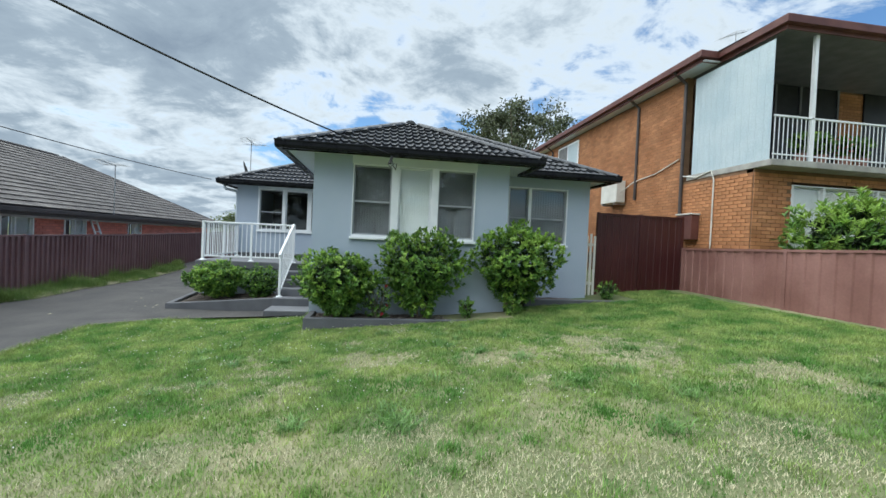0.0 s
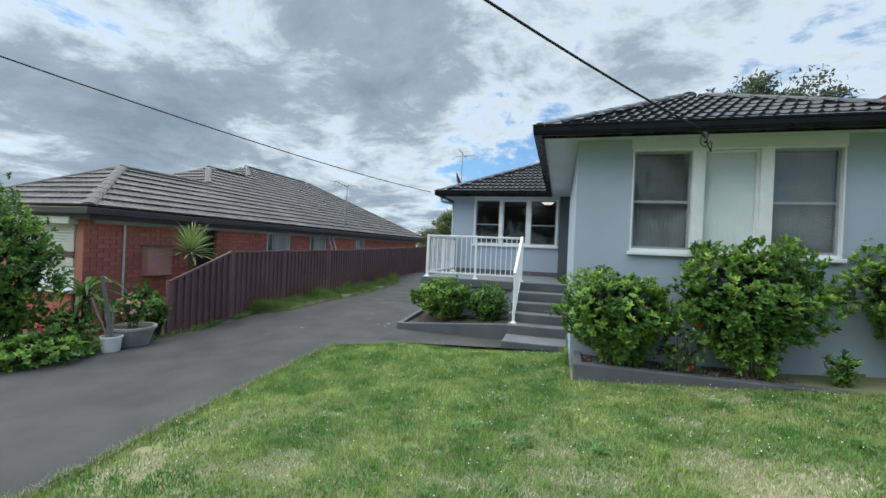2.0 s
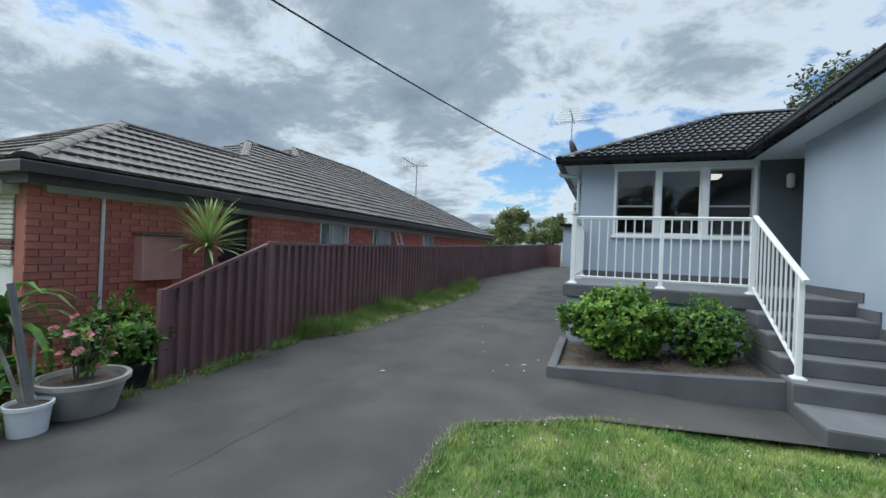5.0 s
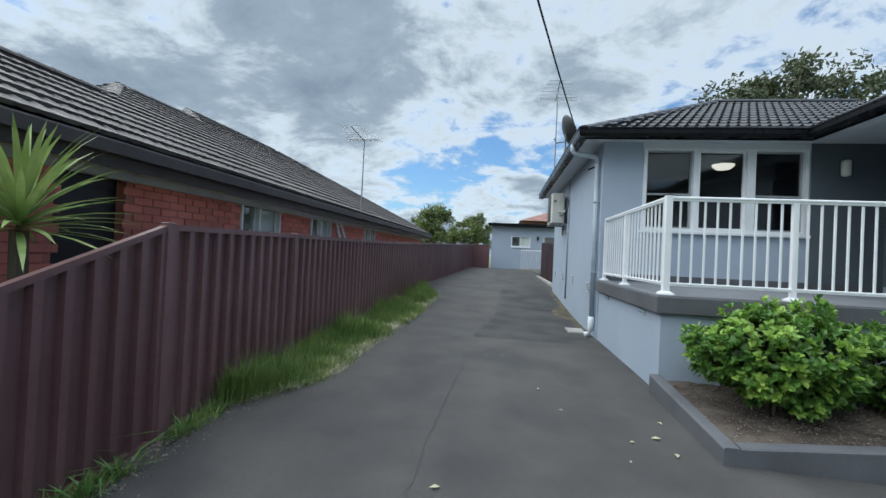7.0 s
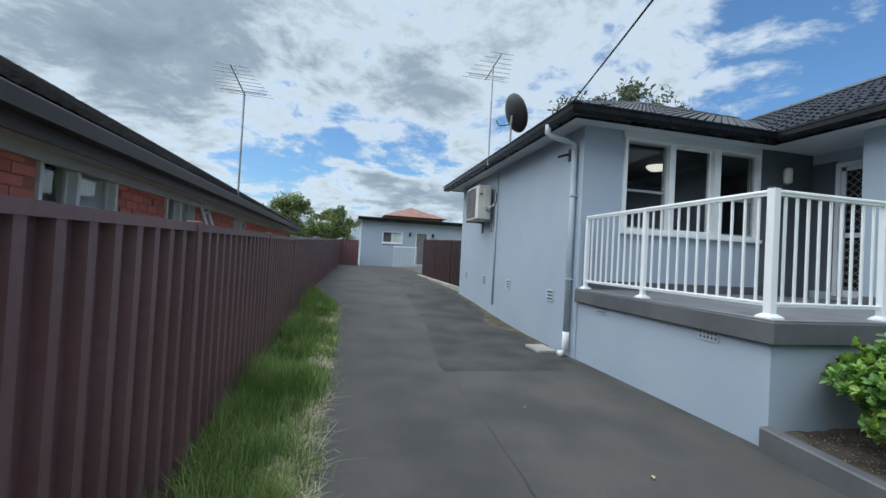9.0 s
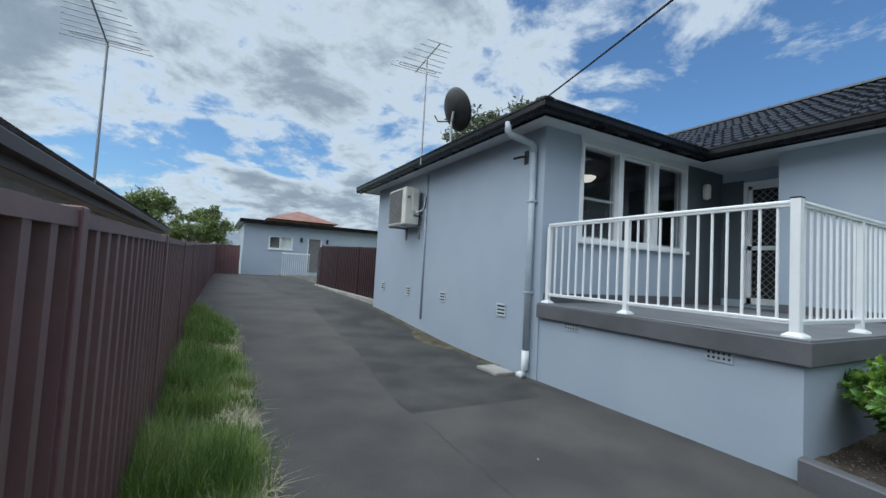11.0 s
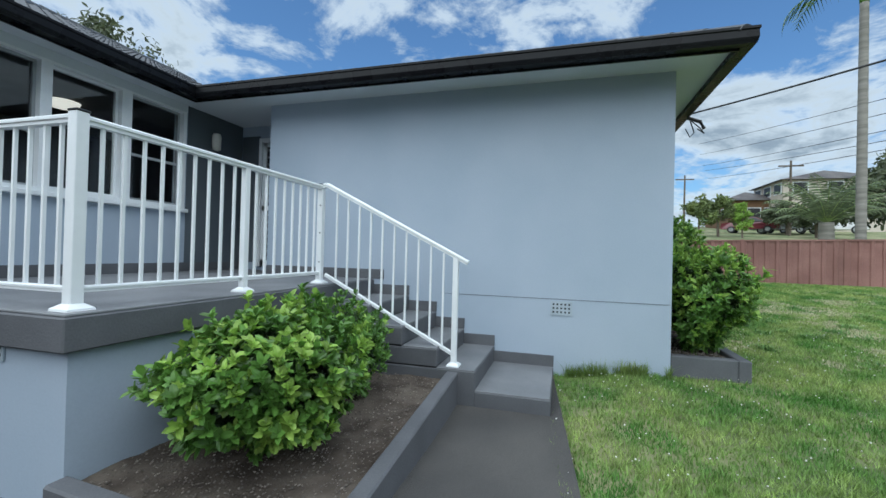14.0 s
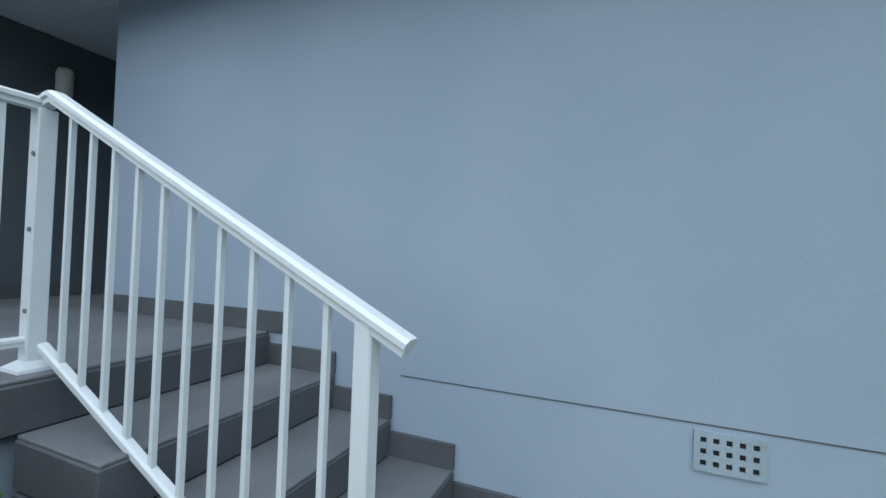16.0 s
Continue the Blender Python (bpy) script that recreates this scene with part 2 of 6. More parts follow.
PINKPETAL = material("pink_petal", (0.60, 0.22, 0.24), (0.75, 0.40, 0.42), 0.5, scale=6, fine=20, bump=0, island=0.3, leaf=0.2)
WHITEPETAL = material("white_clover_flower", (0.70, 0.70, 0.66), (0.82, 0.82, 0.78), 0.6, scale=6, fine=20, bump=0, island=0.1)
LAMPGLOW = glow_material("lamp_glass", (1.0, 0.86, 0.72), 0.75)


# ---- mesh helpers ----
def tag_root(name, loc, label, category, group="", kind=""):
    e = new(name)
    e.empty_display_size = 0.2
    e.location = loc
    return tagged(e, label, category, group, kind)


def attach(ob, parent):
    if parent is not None:
        ob.parent = parent
        top = parent
        while top.parent is not None:
            top = top.parent
        if parent is top:
            ob.matrix_parent_inverse = Matrix.Translation(top.location).inverted()
    return ob


def mesh_part(name, verts, faces, mat, parent=None, label="", smooth=False):
    me = bpy.data.meshes.new(name)
    me.from_pydata([tuple(v) for v in verts], [], faces)
    me.materials.append(mat)
    if smooth:
        me.shade_smooth()
    me.update()
    ob = attach(new(name, me), parent)
    if label:
        ob["label"] = label
    return ob


def part(name, bm, mat, parent=None, label="", m=None, smooth=False):
    if m is not None:
        bm.transform(m)
    me = bpy.data.meshes.new(name)
    bmesh.ops.recalc_face_normals(bm, faces=bm.faces)
    bm.to_mesh(me)
    bm.free()
    me.materials.append(mat)
    if smooth:
        me.shade_smooth()
    ob = attach(new(name, me), parent)
    if label:
        ob["label"] = label
    return ob


def cuboid(bm, x0, x1, y0, y1, z0, z1, bevel=0.0):
    vs = [bm.verts.new((x, y, z)) for x in (x0, x1) for y in (y0, y1) for z in (z0, z1)]
    fs = [bm.faces.new([vs[i] for i in f]) for f in ((0, 1, 3, 2), (4, 6, 7, 5), (0, 4, 5, 1), (2, 3, 7, 6), (0, 2, 6, 4), (1, 5, 7, 3))]
    if bevel:
        es = list({e for f in fs for e in f.edges})
        bmesh.ops.bevel(bm, geom=es, offset=bevel, segments=1, affect="EDGES")
    return bm


def block(name, x0, x1, y0, y1, z0, z1, mat, parent=None, bevel=0.004, label="", m=None):
    return part(name, cuboid(bmesh.new(), x0, x1, y0, y1, z0, z1, bevel), mat, parent, label, m)


def tube(bm, points, radius, sides=8, radius_end=None):
    pts = [Vector(p) for p in points]
    rings = []
    n = len(pts)
    for i, p in enumerate(pts):
        d = (pts[min(i + 1, n - 1)] - pts[max(i - 1, 0)]).normalized()
        ref = Vector((0, 0, 1)) if abs(d.z) < 0.9 else Vector((1, 0, 0))
        u = d.cross(ref).normalized()
        w = d.cross(u)
        r = radius if radius_end is None else radius + (radius_end - radius) * i / max(1, n - 1)
        rings.append([bm.verts.new(p + (u * math.cos(a) + w * math.sin(a)) * r) for a in (2 * math.pi * k / sides for k in range(sides))])
    for a, b in zip(rings, rings[1:]):
        for k in range(sides):
            bm.faces.new((a[k], a[(k + 1) % sides], b[(k + 1) % sides], b[k]))
    bm.faces.new(rings[0][::-1])
    bm.faces.new(rings[-1])
    return bm


def lathe(bm, profile, centre, sides=20):
    rings = []
    for r, z in profile:
        rings.append([bm.verts.new((centre[0] + r * math.cos(2 * math.pi * k / sides), centre[1] + r * math.sin(2 * math.pi * k / sides), centre[2] + z)) for k in range(sides)])
    for a, b in zip(rings, rings[1:]):
        for k in range(sides):
            bm.faces.new((a[k], a[(k + 1) % sides], b[(k + 1) % sides], b[k]))
    bm.faces.new(rings[0][::-1])
    bm.faces.new(rings[-1])
    return bm


def sweep(bm, path, profile, closed=False):
    """A mitred moulding: profile is (outward, up) and closed; path runs level with the outside on its right."""
    pts = [Vector((p[0], p[1])) for p in path]
    n = len(pts)
    rings = []
    for i in range(n):
        a = (pts[i] - pts[i - 1]).normalized() if (i or closed) else None
        b = (pts[(i + 1) % n] - pts[i]).normalized() if (i < n - 1 or closed) else None
        na = Vector((a.y, -a.x)) if a is not None else None
        nb = Vector((b.y, -b.x)) if b is not None else None
        if na is None or nb is None:
            m = na if na is not None else nb
        else:
            m = (na + nb) / max(0.2, 1 + na.dot(nb))
        rings.append([bm.verts.new((pts[i].x + m.x * o, pts[i].y + m.y * o, path[i][2] + u)) for o, u in profile])
    k = len(profile)
    for i in range(n if closed else n - 1):
        a, b = rings[i], rings[(i + 1) % n]
        for j in range(k):
            bm.faces.new((a[j], a[(j + 1) % k], b[(j + 1) % k], b[j]))
    if not closed:
        bm.faces.new(rings[0])
        bm.faces.new(rings[-1][::-1])
    return bm


def wall(name, axis, at, thick, u0, u1, z0, z1, mat, parent, openings=(), label=""):
    """A wall along x (axis 'x', faces at y = at and at + thick) or along y; openings are (u0, u1, z0, z1)."""
    us = sorted({u0, u1, *[o[0] for o in openings], *[o[1] for o in openings]})
    zs = sorted({z0, z1, *[o[2] for o in openings], *[o[3] for o in openings]})
    bm = bmesh.new()
    for a, b in zip(us, us[1:]):
        for c, d in zip(zs, zs[1:]):
            mu, mz = (a + b) / 2, (c + d) / 2
            if any(o[0] < mu < o[1] and o[2] < mz < o[3] for o in openings):
                continue
            if axis == "x":
                cuboid(bm, a, b, min(at, at + thick), max(at, at + thick), c, d)
            else:
                cuboid(bm, min(at, at + thick), max(at, at + thick), a, b, c, d)
    bmesh.ops.remove_doubles(bm, verts=bm.verts, dist=1e-5)
    dup = {}
    for f in bm.faces:
        dup.setdefault(tuple(round(v, 4) for v in f.calc_center_median()), []).append(f)
    bmesh.ops.delete(bm, geom=[f for fs in dup.values() if len(fs) > 1 for f in fs], context="FACES")
    return part(name, bm, mat, parent, label)


def smooth01(a, b, v):
    t = min(1, max(0, (v - a) / (b - a)))
    return t * t * (3 - 2 * t)


def ground_z(x, y):
    """Height of the ground: the lawn rises towards +x, the drive is low at the street end and level beside the house."""
    s = smooth01(0.2, 4.2, y)
    drive = (1 - s) * (-0.07 + 0.035 * (max(x, -9.5) + 3.5)) + 0.30 * smooth01(7.0, 13.5, y) + 0.012 * max(0, min(y, 32) - 12)
    lawn = 0.137 + 0.075 * min(x, 9.0) + 0.1 * max(0.0, min(x, 70.0) - 9.0) - 0.10 * smooth01(0.3, 1.1, y) * (1 - smooth01(0.3, 1.2, x))
    k = smooth01(-3.4, -0.6, x)
    return drive * (1 - k) + lawn * k


def lattice(bm, us, zs, solid, y0, y1):
    """One connected slab in the xz plane made of the cells for which solid(u, z) holds."""
    for a, b in zip(us, us[1:]):
        for c, d in zip(zs, zs[1:]):
            if solid((a + b) / 2, (c + d) / 2):
                cuboid(bm, a, b, y0, y1, c, d)
    bmesh.ops.remove_doubles(bm, verts=bm.verts, dist=1e-5)
    dup = {}
    for f in bm.faces:
        dup.setdefault(tuple(round(v, 4) for v in f.calc_center_median()), []).append(f)
    bmesh.ops.delete(bm, geom=[f for fs in dup.values() if len(fs) > 1 for f in fs], context="FACES")
    return bm

# ---- ground, drive ----
def sheet(name, xs, ys, mat, lift=0.0, parent=None, inside=None):
    verts = [(x, y, ground_z(x, y) + lift) for y in ys for x in xs]
    w = len(xs)
    faces = [(j * w + i, j * w + i + 1, (j + 1) * w + i + 1, (j + 1) * w + i) for j in range(len(ys) - 1) for i in range(w - 1)]
    return mesh_part(name, verts, faces, mat, parent, smooth=True)


def steps(a, b, n):
    return [a + (b - a) * i / n for i in range(n + 1)]


gx = [-600, -150, -60, -30] + steps(-15, 15, 60) + [30, 60, 150, 600]
gy = [-600, -150, -60, -30] + steps(-16, 30, 92) + [60, 150, 600]
tagged(sheet("ground", gx, gy, TURF, -0.02), "green turf and soil ground falling gently towards the drive", "ground", kind="structure")

edge = [(-3.5, -14.0), (-3.57, -4.3), (-3.73, -2.9), (-3.82, -1.8), (-3.90, -0.9), (-3.95, 0.0), (-3.90, 0.40), (-3.3, 0.68), (-2.8, 1.02), (-1.9, 1.10), (-1.12, 1.16)]


def drive_edge(y):
    for (x0, y0), (x1, y1) in zip(edge, edge[1:]):
        if y0 <= y <= y1:
            return x0 + (x1 - x0) * (y - y0) / (y1 - y0)
    return edge[-1][0] if y > edge[-1][1] else edge[0][0]


bm = bmesh.new()
rows_y = steps(-14.0, 1.16, 60) + steps(1.2, 27.4, 70)
prev = None
for y in rows_y:
    right = drive_edge(y) + 0.02 * math.sin(y * 9) if y <= 1.16 else (-0.2 if y < 3.5 else -1.5)
    ring = []
    for i in range(13):
        x = -7.40 + (right + 7.40) * i / 12
        ring.append(bm.verts.new((x, y, ground_z(x, y) + 0.012)))
    if prev:
        for i in range(12):
            bm.faces.new((prev[i], prev[i + 1], ring[i + 1], ring[i]))
    prev = ring
tagged(part("road_drive", bm, ASPHALT, smooth=True), "worn dark grey asphalt driveway beside the house", "driveway", kind="structure")
bm = bmesh.new()
prev = None
for y in steps(5.45, 24, 50):
    e = -5.35 + 0.35 * smooth01(5.6, 9.0, y) + 0.12 * smooth01(9.0, 14.0, y) - 0.3 * smooth01(14.0, 16.0, y) + 0.02 * math.sin(y * 7.1)
    dip = 0.009 if prev is None else 0.0165
    ring = [bm.verts.new((x, y, ground_z(x, y) + u)) for x, u in ((e - 0.03, 0.009), (e + 0.02, dip), (-3.47, dip))]
    if prev:
        bm.faces.new((prev[0], prev[1], ring[1], ring[0]))
        bm.faces.new((prev[1], prev[2], ring[2], ring[1]))
    prev = ring
tagged(part("trim_asphalt_patch", bm, PATCH), "darker resurfaced strip of asphalt along the drive", "driveway", kind="structure")

# dirt washed along the house wall
bm = bmesh.new()
prev = None
for y in steps(6.9, 12.3, 60):
    w = 0.05 + 0.16 * max(0.0, noise.noise((y * 0.9, 2.0, 1.0)) + 0.35) + 0.05 * noise.noise((y * 5.0, 0.0, 3.0))
    if 8.0 < y < 9.6:
        w += 0.35 * math.sin((y - 8.0) / 1.6 * math.pi)
    w = max(0.03, w)
    ring = [bm.verts.new((-3.362 - w * u, y, ground_z(-3.362 - w * u, y) + h)) for u, h in ((0.0, 0.028), (0.5, 0.022), (1.0, 0.0155))]
    if prev:
        for k in range(2):
            bm.faces.new((prev[k], ring[k], ring[k + 1], prev[k + 1]))
    prev = ring
tagged(part("ground_dirt", bm, DIRT, smooth=True), "brown dirt and moss gathered along the wall base", "dirt", kind="structure")


def crack(pts, width, seed):
    """A thin ragged tar-filled crack in the drive."""
    r = random.Random(seed)
    bm = bmesh.new()
    line = []
    for (x0, y0), (x1, y1) in zip(pts, pts[1:]):
        n = max(2, int(math.hypot(x1 - x0, y1 - y0) / 0.06))
        line += [(x0 + (x1 - x0) * i / n + r.gauss(0, 0.010), y0 + (y1 - y0) * i / n + r.gauss(0, 0.008)) for i in range(n)]
    prev = None
    for i, (x, y) in enumerate(line):
        w = width * r.uniform(0.2, 1.2)
        ring = [bm.verts.new((x + d * w, y, ground_z(x, y) + 0.0175)) for d in (-1, 1)]
        if prev:
            bm.faces.new((prev[0], prev[1], ring[1], ring[0]))
        prev = ring
    tagged(part("trim_crack", bm, PATCH), "fine dark crack across the asphalt drive", "crack", kind="structure")


crack([(-5.42, -1.2), (-5.46, 0.4), (-5.44, 1.1), (-5.45, 2.0), (-5.40, 3.0), (-5.36, 4.4), (-5.34, 5.4)], 0.0028, 3)
crack([(-6.7, 5.9), (-6.0, 5.72), (-5.35, 5.62)], 0.003, 4)
crack([(-6.9, 9.2), (-6.1, 9.05), (-5.3, 9.1), (-4.2, 9.0)], 0.005, 5)

# ---- the house ----
FLOOR = 1.0
TOP = 3.36
house = tag_root("house", (1.5, 6.0, 0), "single-storey blue-grey rendered house with a charcoal tiled hip roof", "house")
WING_WIN = (0.72, 3.10, 1.775, 3.16)
RIGHT_WIN = (4.12, 5.55, 1.78, 3.08)
PORCH_WIN = (-2.72, -0.28, 1.86, 3.20)
wall("wall", "x", 0.0, 0.2, 0.0, 3.78, -0.3, TOP, WALL, house, [WING_WIN])
wall("wall", "y", 0.0, 0.2, 0.2, 4.99, -0.3, TOP, WALL, house)
wall("wall", "y", 3.78, -0.2, 0.2, 1.15, -0.3, TOP, WALL, house)
wall("wall", "x", 1.15, 0.2, 3.58, 6.1, -0.3, TOP, WALL, house, [RIGHT_WIN])
wall("wall", "y", 6.1, -0.2, 1.35, 12.4, -0.3, TOP, WALL, house)
wall("wall", "x", 12.4, -0.2, -3.36, 5.9, -0.3, TOP, WALL, house)
wall("wall", "y", -3.36, 0.2, 6.17, 12.2, -0.3, TOP, WALL, house)
wall("wall", "x", 6.17, 0.2, -3.16, 1.0, -0.3, TOP, WALL, house, [PORCH_WIN])
wall("wall", "x", 4.99, -0.2, 0.2, 1.0, -0.3, TOP, WALL, house)
DOOR = (5.02, 5.80, 1.06, 3.10)
wall("wall", "y", 0.80, 0.2, 4.99, 6.17, -0.3, TOP, WALL, house, [DOOR])
block("plinth_joint", -0.004, 0.0, 0.02, 2.5, 0.862, 0.866, DARKPAINT, house, 0)

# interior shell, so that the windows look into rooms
# floor and wall colours are darkened to stand in for the rooms' dimness
block("room_floor", -3.1, 5.8, 6.4, 12.1, 0.9, 1.0, ROOMSHADE, house, 0)
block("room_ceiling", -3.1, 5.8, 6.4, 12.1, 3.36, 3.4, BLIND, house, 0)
block("room_wall", -3.1, 3.0, 9.6, 9.7, 1.0, 3.36, ROOMSHADE, house, 0)
block("room_wall", 1.2, 1.3, 6.4, 9.6, 1.0, 3.36, ROOMSHADE, house, 0)
bm = lathe(bmesh.new(), [(0.02, -0.10), (0.13, -0.085), (0.19, -0.03), (0.20, 0.0)], (-0.64, 8.0, 3.36))
tagged(part("ceiling_lamp", bm, LAMPGLOW, smooth=True), "lit round white oyster lamp on the ceiling", "ceiling lamp")

# roof: three hipped blocks
PITCH = 0.484
EAVE = 3.345
BLOCKS = {"wing": (-0.60, 4.33, -0.51, 9.3), "right": (-0.60, 6.6, 0.65, 12.9), "main": (-3.85, 6.6, 5.67, 12.9)}


def block_rise(b, x, y):
    x0, x1, y0, y1 = BLOCKS[b]
    return min(x - x0, x1 - x, y - y0, y1 - y) * PITCH


def roof_rise(x, y):
    return max(block_rise(b, x, y) for b in BLOCKS)


def tile_grid(blocks, pitch, eave, side, rise_of, block_of, gauge=0.32, cover=0.30):
    """Places (x, y, z) of the tiles on one slope of a hipped block; side is W, E, S or N, the way the slope faces."""
    out = []
    x0, x1, y0, y1 = blocks
    cosp = 1 / math.sqrt(1 + pitch * pitch)
    span = (y1 - y0) if side in "WE" else (x1 - x0)
    deep = min(x1 - x0, y1 - y0) / 2
    for j in range(int(deep / (gauge * cosp)) + 1):
        d = (j + 0.5) * gauge * cosp + 0.055
        for i in range(int(span / cover)):
            u = (i + 0.5) * cover
            x, y = {"W": (x0 + d, y0 + u), "E": (x1 - d, y0 + u), "S": (x0 + u, y0 + d), "N": (x0 + u, y1 - d)}[side]
            own = d * pitch
            if own <= block_of(x, y) + 0.03 and own >= rise_of(x, y) - 0.02:
                out.append((x, y, eave + own, side))
    return out


def tile_shape(cover, gauge, thick=0.042, roll=0.032):
    """A double-roll tile lying on a slope that faces -y: two rolls across, the lower edge lifted."""
    prof = []
    for i in range(9):
        u = i / 8
        prof.append((u - 0.5, roll * max(0.0, math.sin(u * 4 * math.pi)) ** 0.8 if math.sin(u * 4 * math.pi) > 0 else 0.0))
    v = []
    for t, lift in ((0, 0.050), (1, 0.002)):
        v += [(u * cover * 1.02, (t - 0.5) * gauge * 1.12, h + lift) for u, h in prof]
    v += [(u * cover * 1.02, -0.5 * gauge * 1.12, h * 0.3 + 0.050 - thick) for u, h in prof]
    f = [(i, i + 1, i + 10, i + 9) for i in range(8)] + [(i + 18, i + 19, i + 1, i) for i in range(8)]
    return np.array(v), f


def tile_matrix(x, y, z, side, pitch):
    turn = {"S": 0, "E": 90, "N": 180, "W": -90}[side]
    return Matrix.Translation((x, y, z)) @ Matrix.Rotation(radians(turn), 4, "Z") @ Matrix.Rotation(math.atan(pitch), 4, "X")


def joined_tiles(name, places, pitch, mat, parent, label, eave, rise, cover=0.30, gauge=0.32, roll=0.032):
    tv, tf = tile_shape(cover, gauge, 0.042, roll)
    rng = random.Random(4)
    allv, allf, base = [], [], 0
    for x, y, z, s in places:
        m = np.array(tile_matrix(x, y, z + rng.uniform(-0.003, 0.003), s, pitch))
        pts = tv @ m[:3, :3].T + m[:3, 3]
        for q in pts:   # lay what runs past a hip down on the next slope
            q[2] = min(q[2], eave + rise(q[0], q[1]) + 0.065)
        allv.append(pts)
        allf += [tuple(i + base for i in f) for f in tf]
        base += len(tv)
    ob = mesh_part(name, np.concatenate(allv).tolist(), allf, mat, parent, label)
    ob["kind"] = "stuff"
    return ob


# roof boarding just under the tiles
def roof_deck(name, xs, ys, rise, eave, mat, parent, drop=0.03):
    verts = [(x, y, eave + rise(x, y) - drop) for y in ys for x in xs]
    w = len(xs)
    faces = []
    for j in range(len(ys) - 1):
        for i in range(w - 1):
            c = [(xs[i + a], ys[j + b]) for a, b in ((0, 0), (1, 0), (1, 1), (0, 1))]
            if all(rise(*p) >= -0.001 for p in c):
                faces.append((j * w + i, j * w + i + 1, (j + 1) * w + i + 1, (j + 1) * w + i))
    return mesh_part(name, verts, faces, mat, parent)


xs = sorted({-3.85, -0.6, 4.33, 6.6, *[round(v, 3) for v in steps(-3.85, 6.6, 44)]})
ys = sorted({-0.51, 0.65, 5.67, 12.9, *[round(v, 3) for v in steps(-0.51, 12.9, 56)]})
roof = roof_deck("roof", xs, ys, roof_rise, EAVE, BLACKSTEEL, house, 0.06)
places = []
for b, sides in (("wing", "WES"), ("right", "WES"), ("main", "WSEN")):
    for s in sides:
        places += [p for p in tile_grid(BLOCKS[b], PITCH, EAVE - 0.025, s, roof_rise, lambda x, y, b=b: block_rise(b, x, y))]
seen = {}
for p in places:
    key = (round(p[0] / 0.2), round(p[1] / 0.2), p[3])
    seen.setdefault(key, p)
places = list(seen.values())


CAP_MESH = {}


def cap_mesh(mat, spacing):
    """One lapped half-round ridge cap lying along x."""
    if (mat.name, spacing) not in CAP_MESH:
        bm = bmesh.new()
        rings = []
        for q, r in ((-0.02, 0.120), (spacing + 0.02, 0.110)):
            rings.append([bm.verts.new((q, math.cos(a) * r, math.sin(a) * r * 0.62 - 0.005)) for a in (math.pi * k / 6 for k in range(7))])
        for k in range(6):
            bm.faces.new((rings[0][k], rings[0][k + 1], rings[1][k + 1], rings[1][k]))
        bm.faces.new(rings[0][::-1])
        bmesh.ops.recalc_face_normals(bm, faces=bm.faces)
        me = bpy.data.meshes.new("ridge_cap")
        bm.to_mesh(me)
        bm.free()
        me.materials.append(mat)
        CAP_MESH[(mat.name, spacing)] = me
    return CAP_MESH[(mat.name, spacing)]


def ridge_line(name, a, b, parent, mat, spacing=0.36):
    a, b = Vector(a), Vector(b)
    d = b - a
    if abs(d.z) > 0.3:
        a = a + d.normalized() * 0.12
        d = b - a
    n = max(1, int(d.length / spacing))
    d.normalize()
    side = Vector((0, 0, 1)).cross(d).normalized()
    turn = Matrix((d, side, d.cross(side))).transposed().to_4x4()
    for i in range(n):
        ob = new(name, cap_mesh(mat, spacing))
        ob.parent = parent
        ob.matrix_local = Matrix.Translation(a + d * spacing * i) @ turn


apex_w = (1.865, 1.955, EAVE + 2.465 * PITCH)
apex_r = (3.0, 4.25, EAVE + 3.6 * PITCH)
apex_m = (-0.235, 9.285, EAVE + 3.615 * PITCH)
for a, b in (((-0.60, -0.51, EAVE), apex_w), ((4.33, -0.51, EAVE), apex_w), (apex_w, (1.865, 3.115, apex_w[2])), ((1.865, 3.115, apex_w[2]), apex_r),
             ((6.6, 0.65, EAVE), apex_r), (apex_r, (3.0, 9.3, apex_r[2])), ((-3.85, 5.67, EAVE), apex_m), ((-3.85, 12.9, EAVE), apex_m), (apex_m, (3.0, 9.285, apex_m[2]))):
    ridge_line("ridge_cap", a, b, roof, CAP)

perimeter = [(-3.85, 12.9, 0), (-3.85, 5.67, 0), (-0.60, 5.67, 0), (-0.60, -0.51, 0), (4.33, -0.51, 0), (4.33, 0.65, 0), (6.6, 0.65, 0), (6.6, 12.9, 0)]
perimeter = [(x, y, 3.16) for x, y, z in perimeter]
gut = [(-0.112, 0.10), (-0.112, 0.25), (-0.10, 0.25), (-0.10, 0.115), (-0.02, 0.115), (-0.012, 0.225), (-0.004, 0.245), (0.008, 0.245), (0.010, 0.222), (0.0, 0.212), (0.002, 0.15), (-0.012, 0.10)]
part("gutter", sweep(bmesh.new(), perimeter, gut), GUTTER, house, "black quad gutter")
part("fascia", sweep(bmesh.new(), perimeter, [(-0.113, 0.085), (-0.113, 0.22), (-0.135, 0.22), (-0.135, 0.085)]), GUTTER, house, "black fascia board")
part("soffit", sweep(bmesh.new(), perimeter, [(-0.136, 0.142), (-0.62, 0.146), (-0.62, 0.171), (-0.136, 0.171)]), SOFFIT, house, "pale grey boarded soffit")
block("soffit", 0.025, 1.0, 4.95, 6.2, 3.308, 3.346, SOFFIT, house, 0)


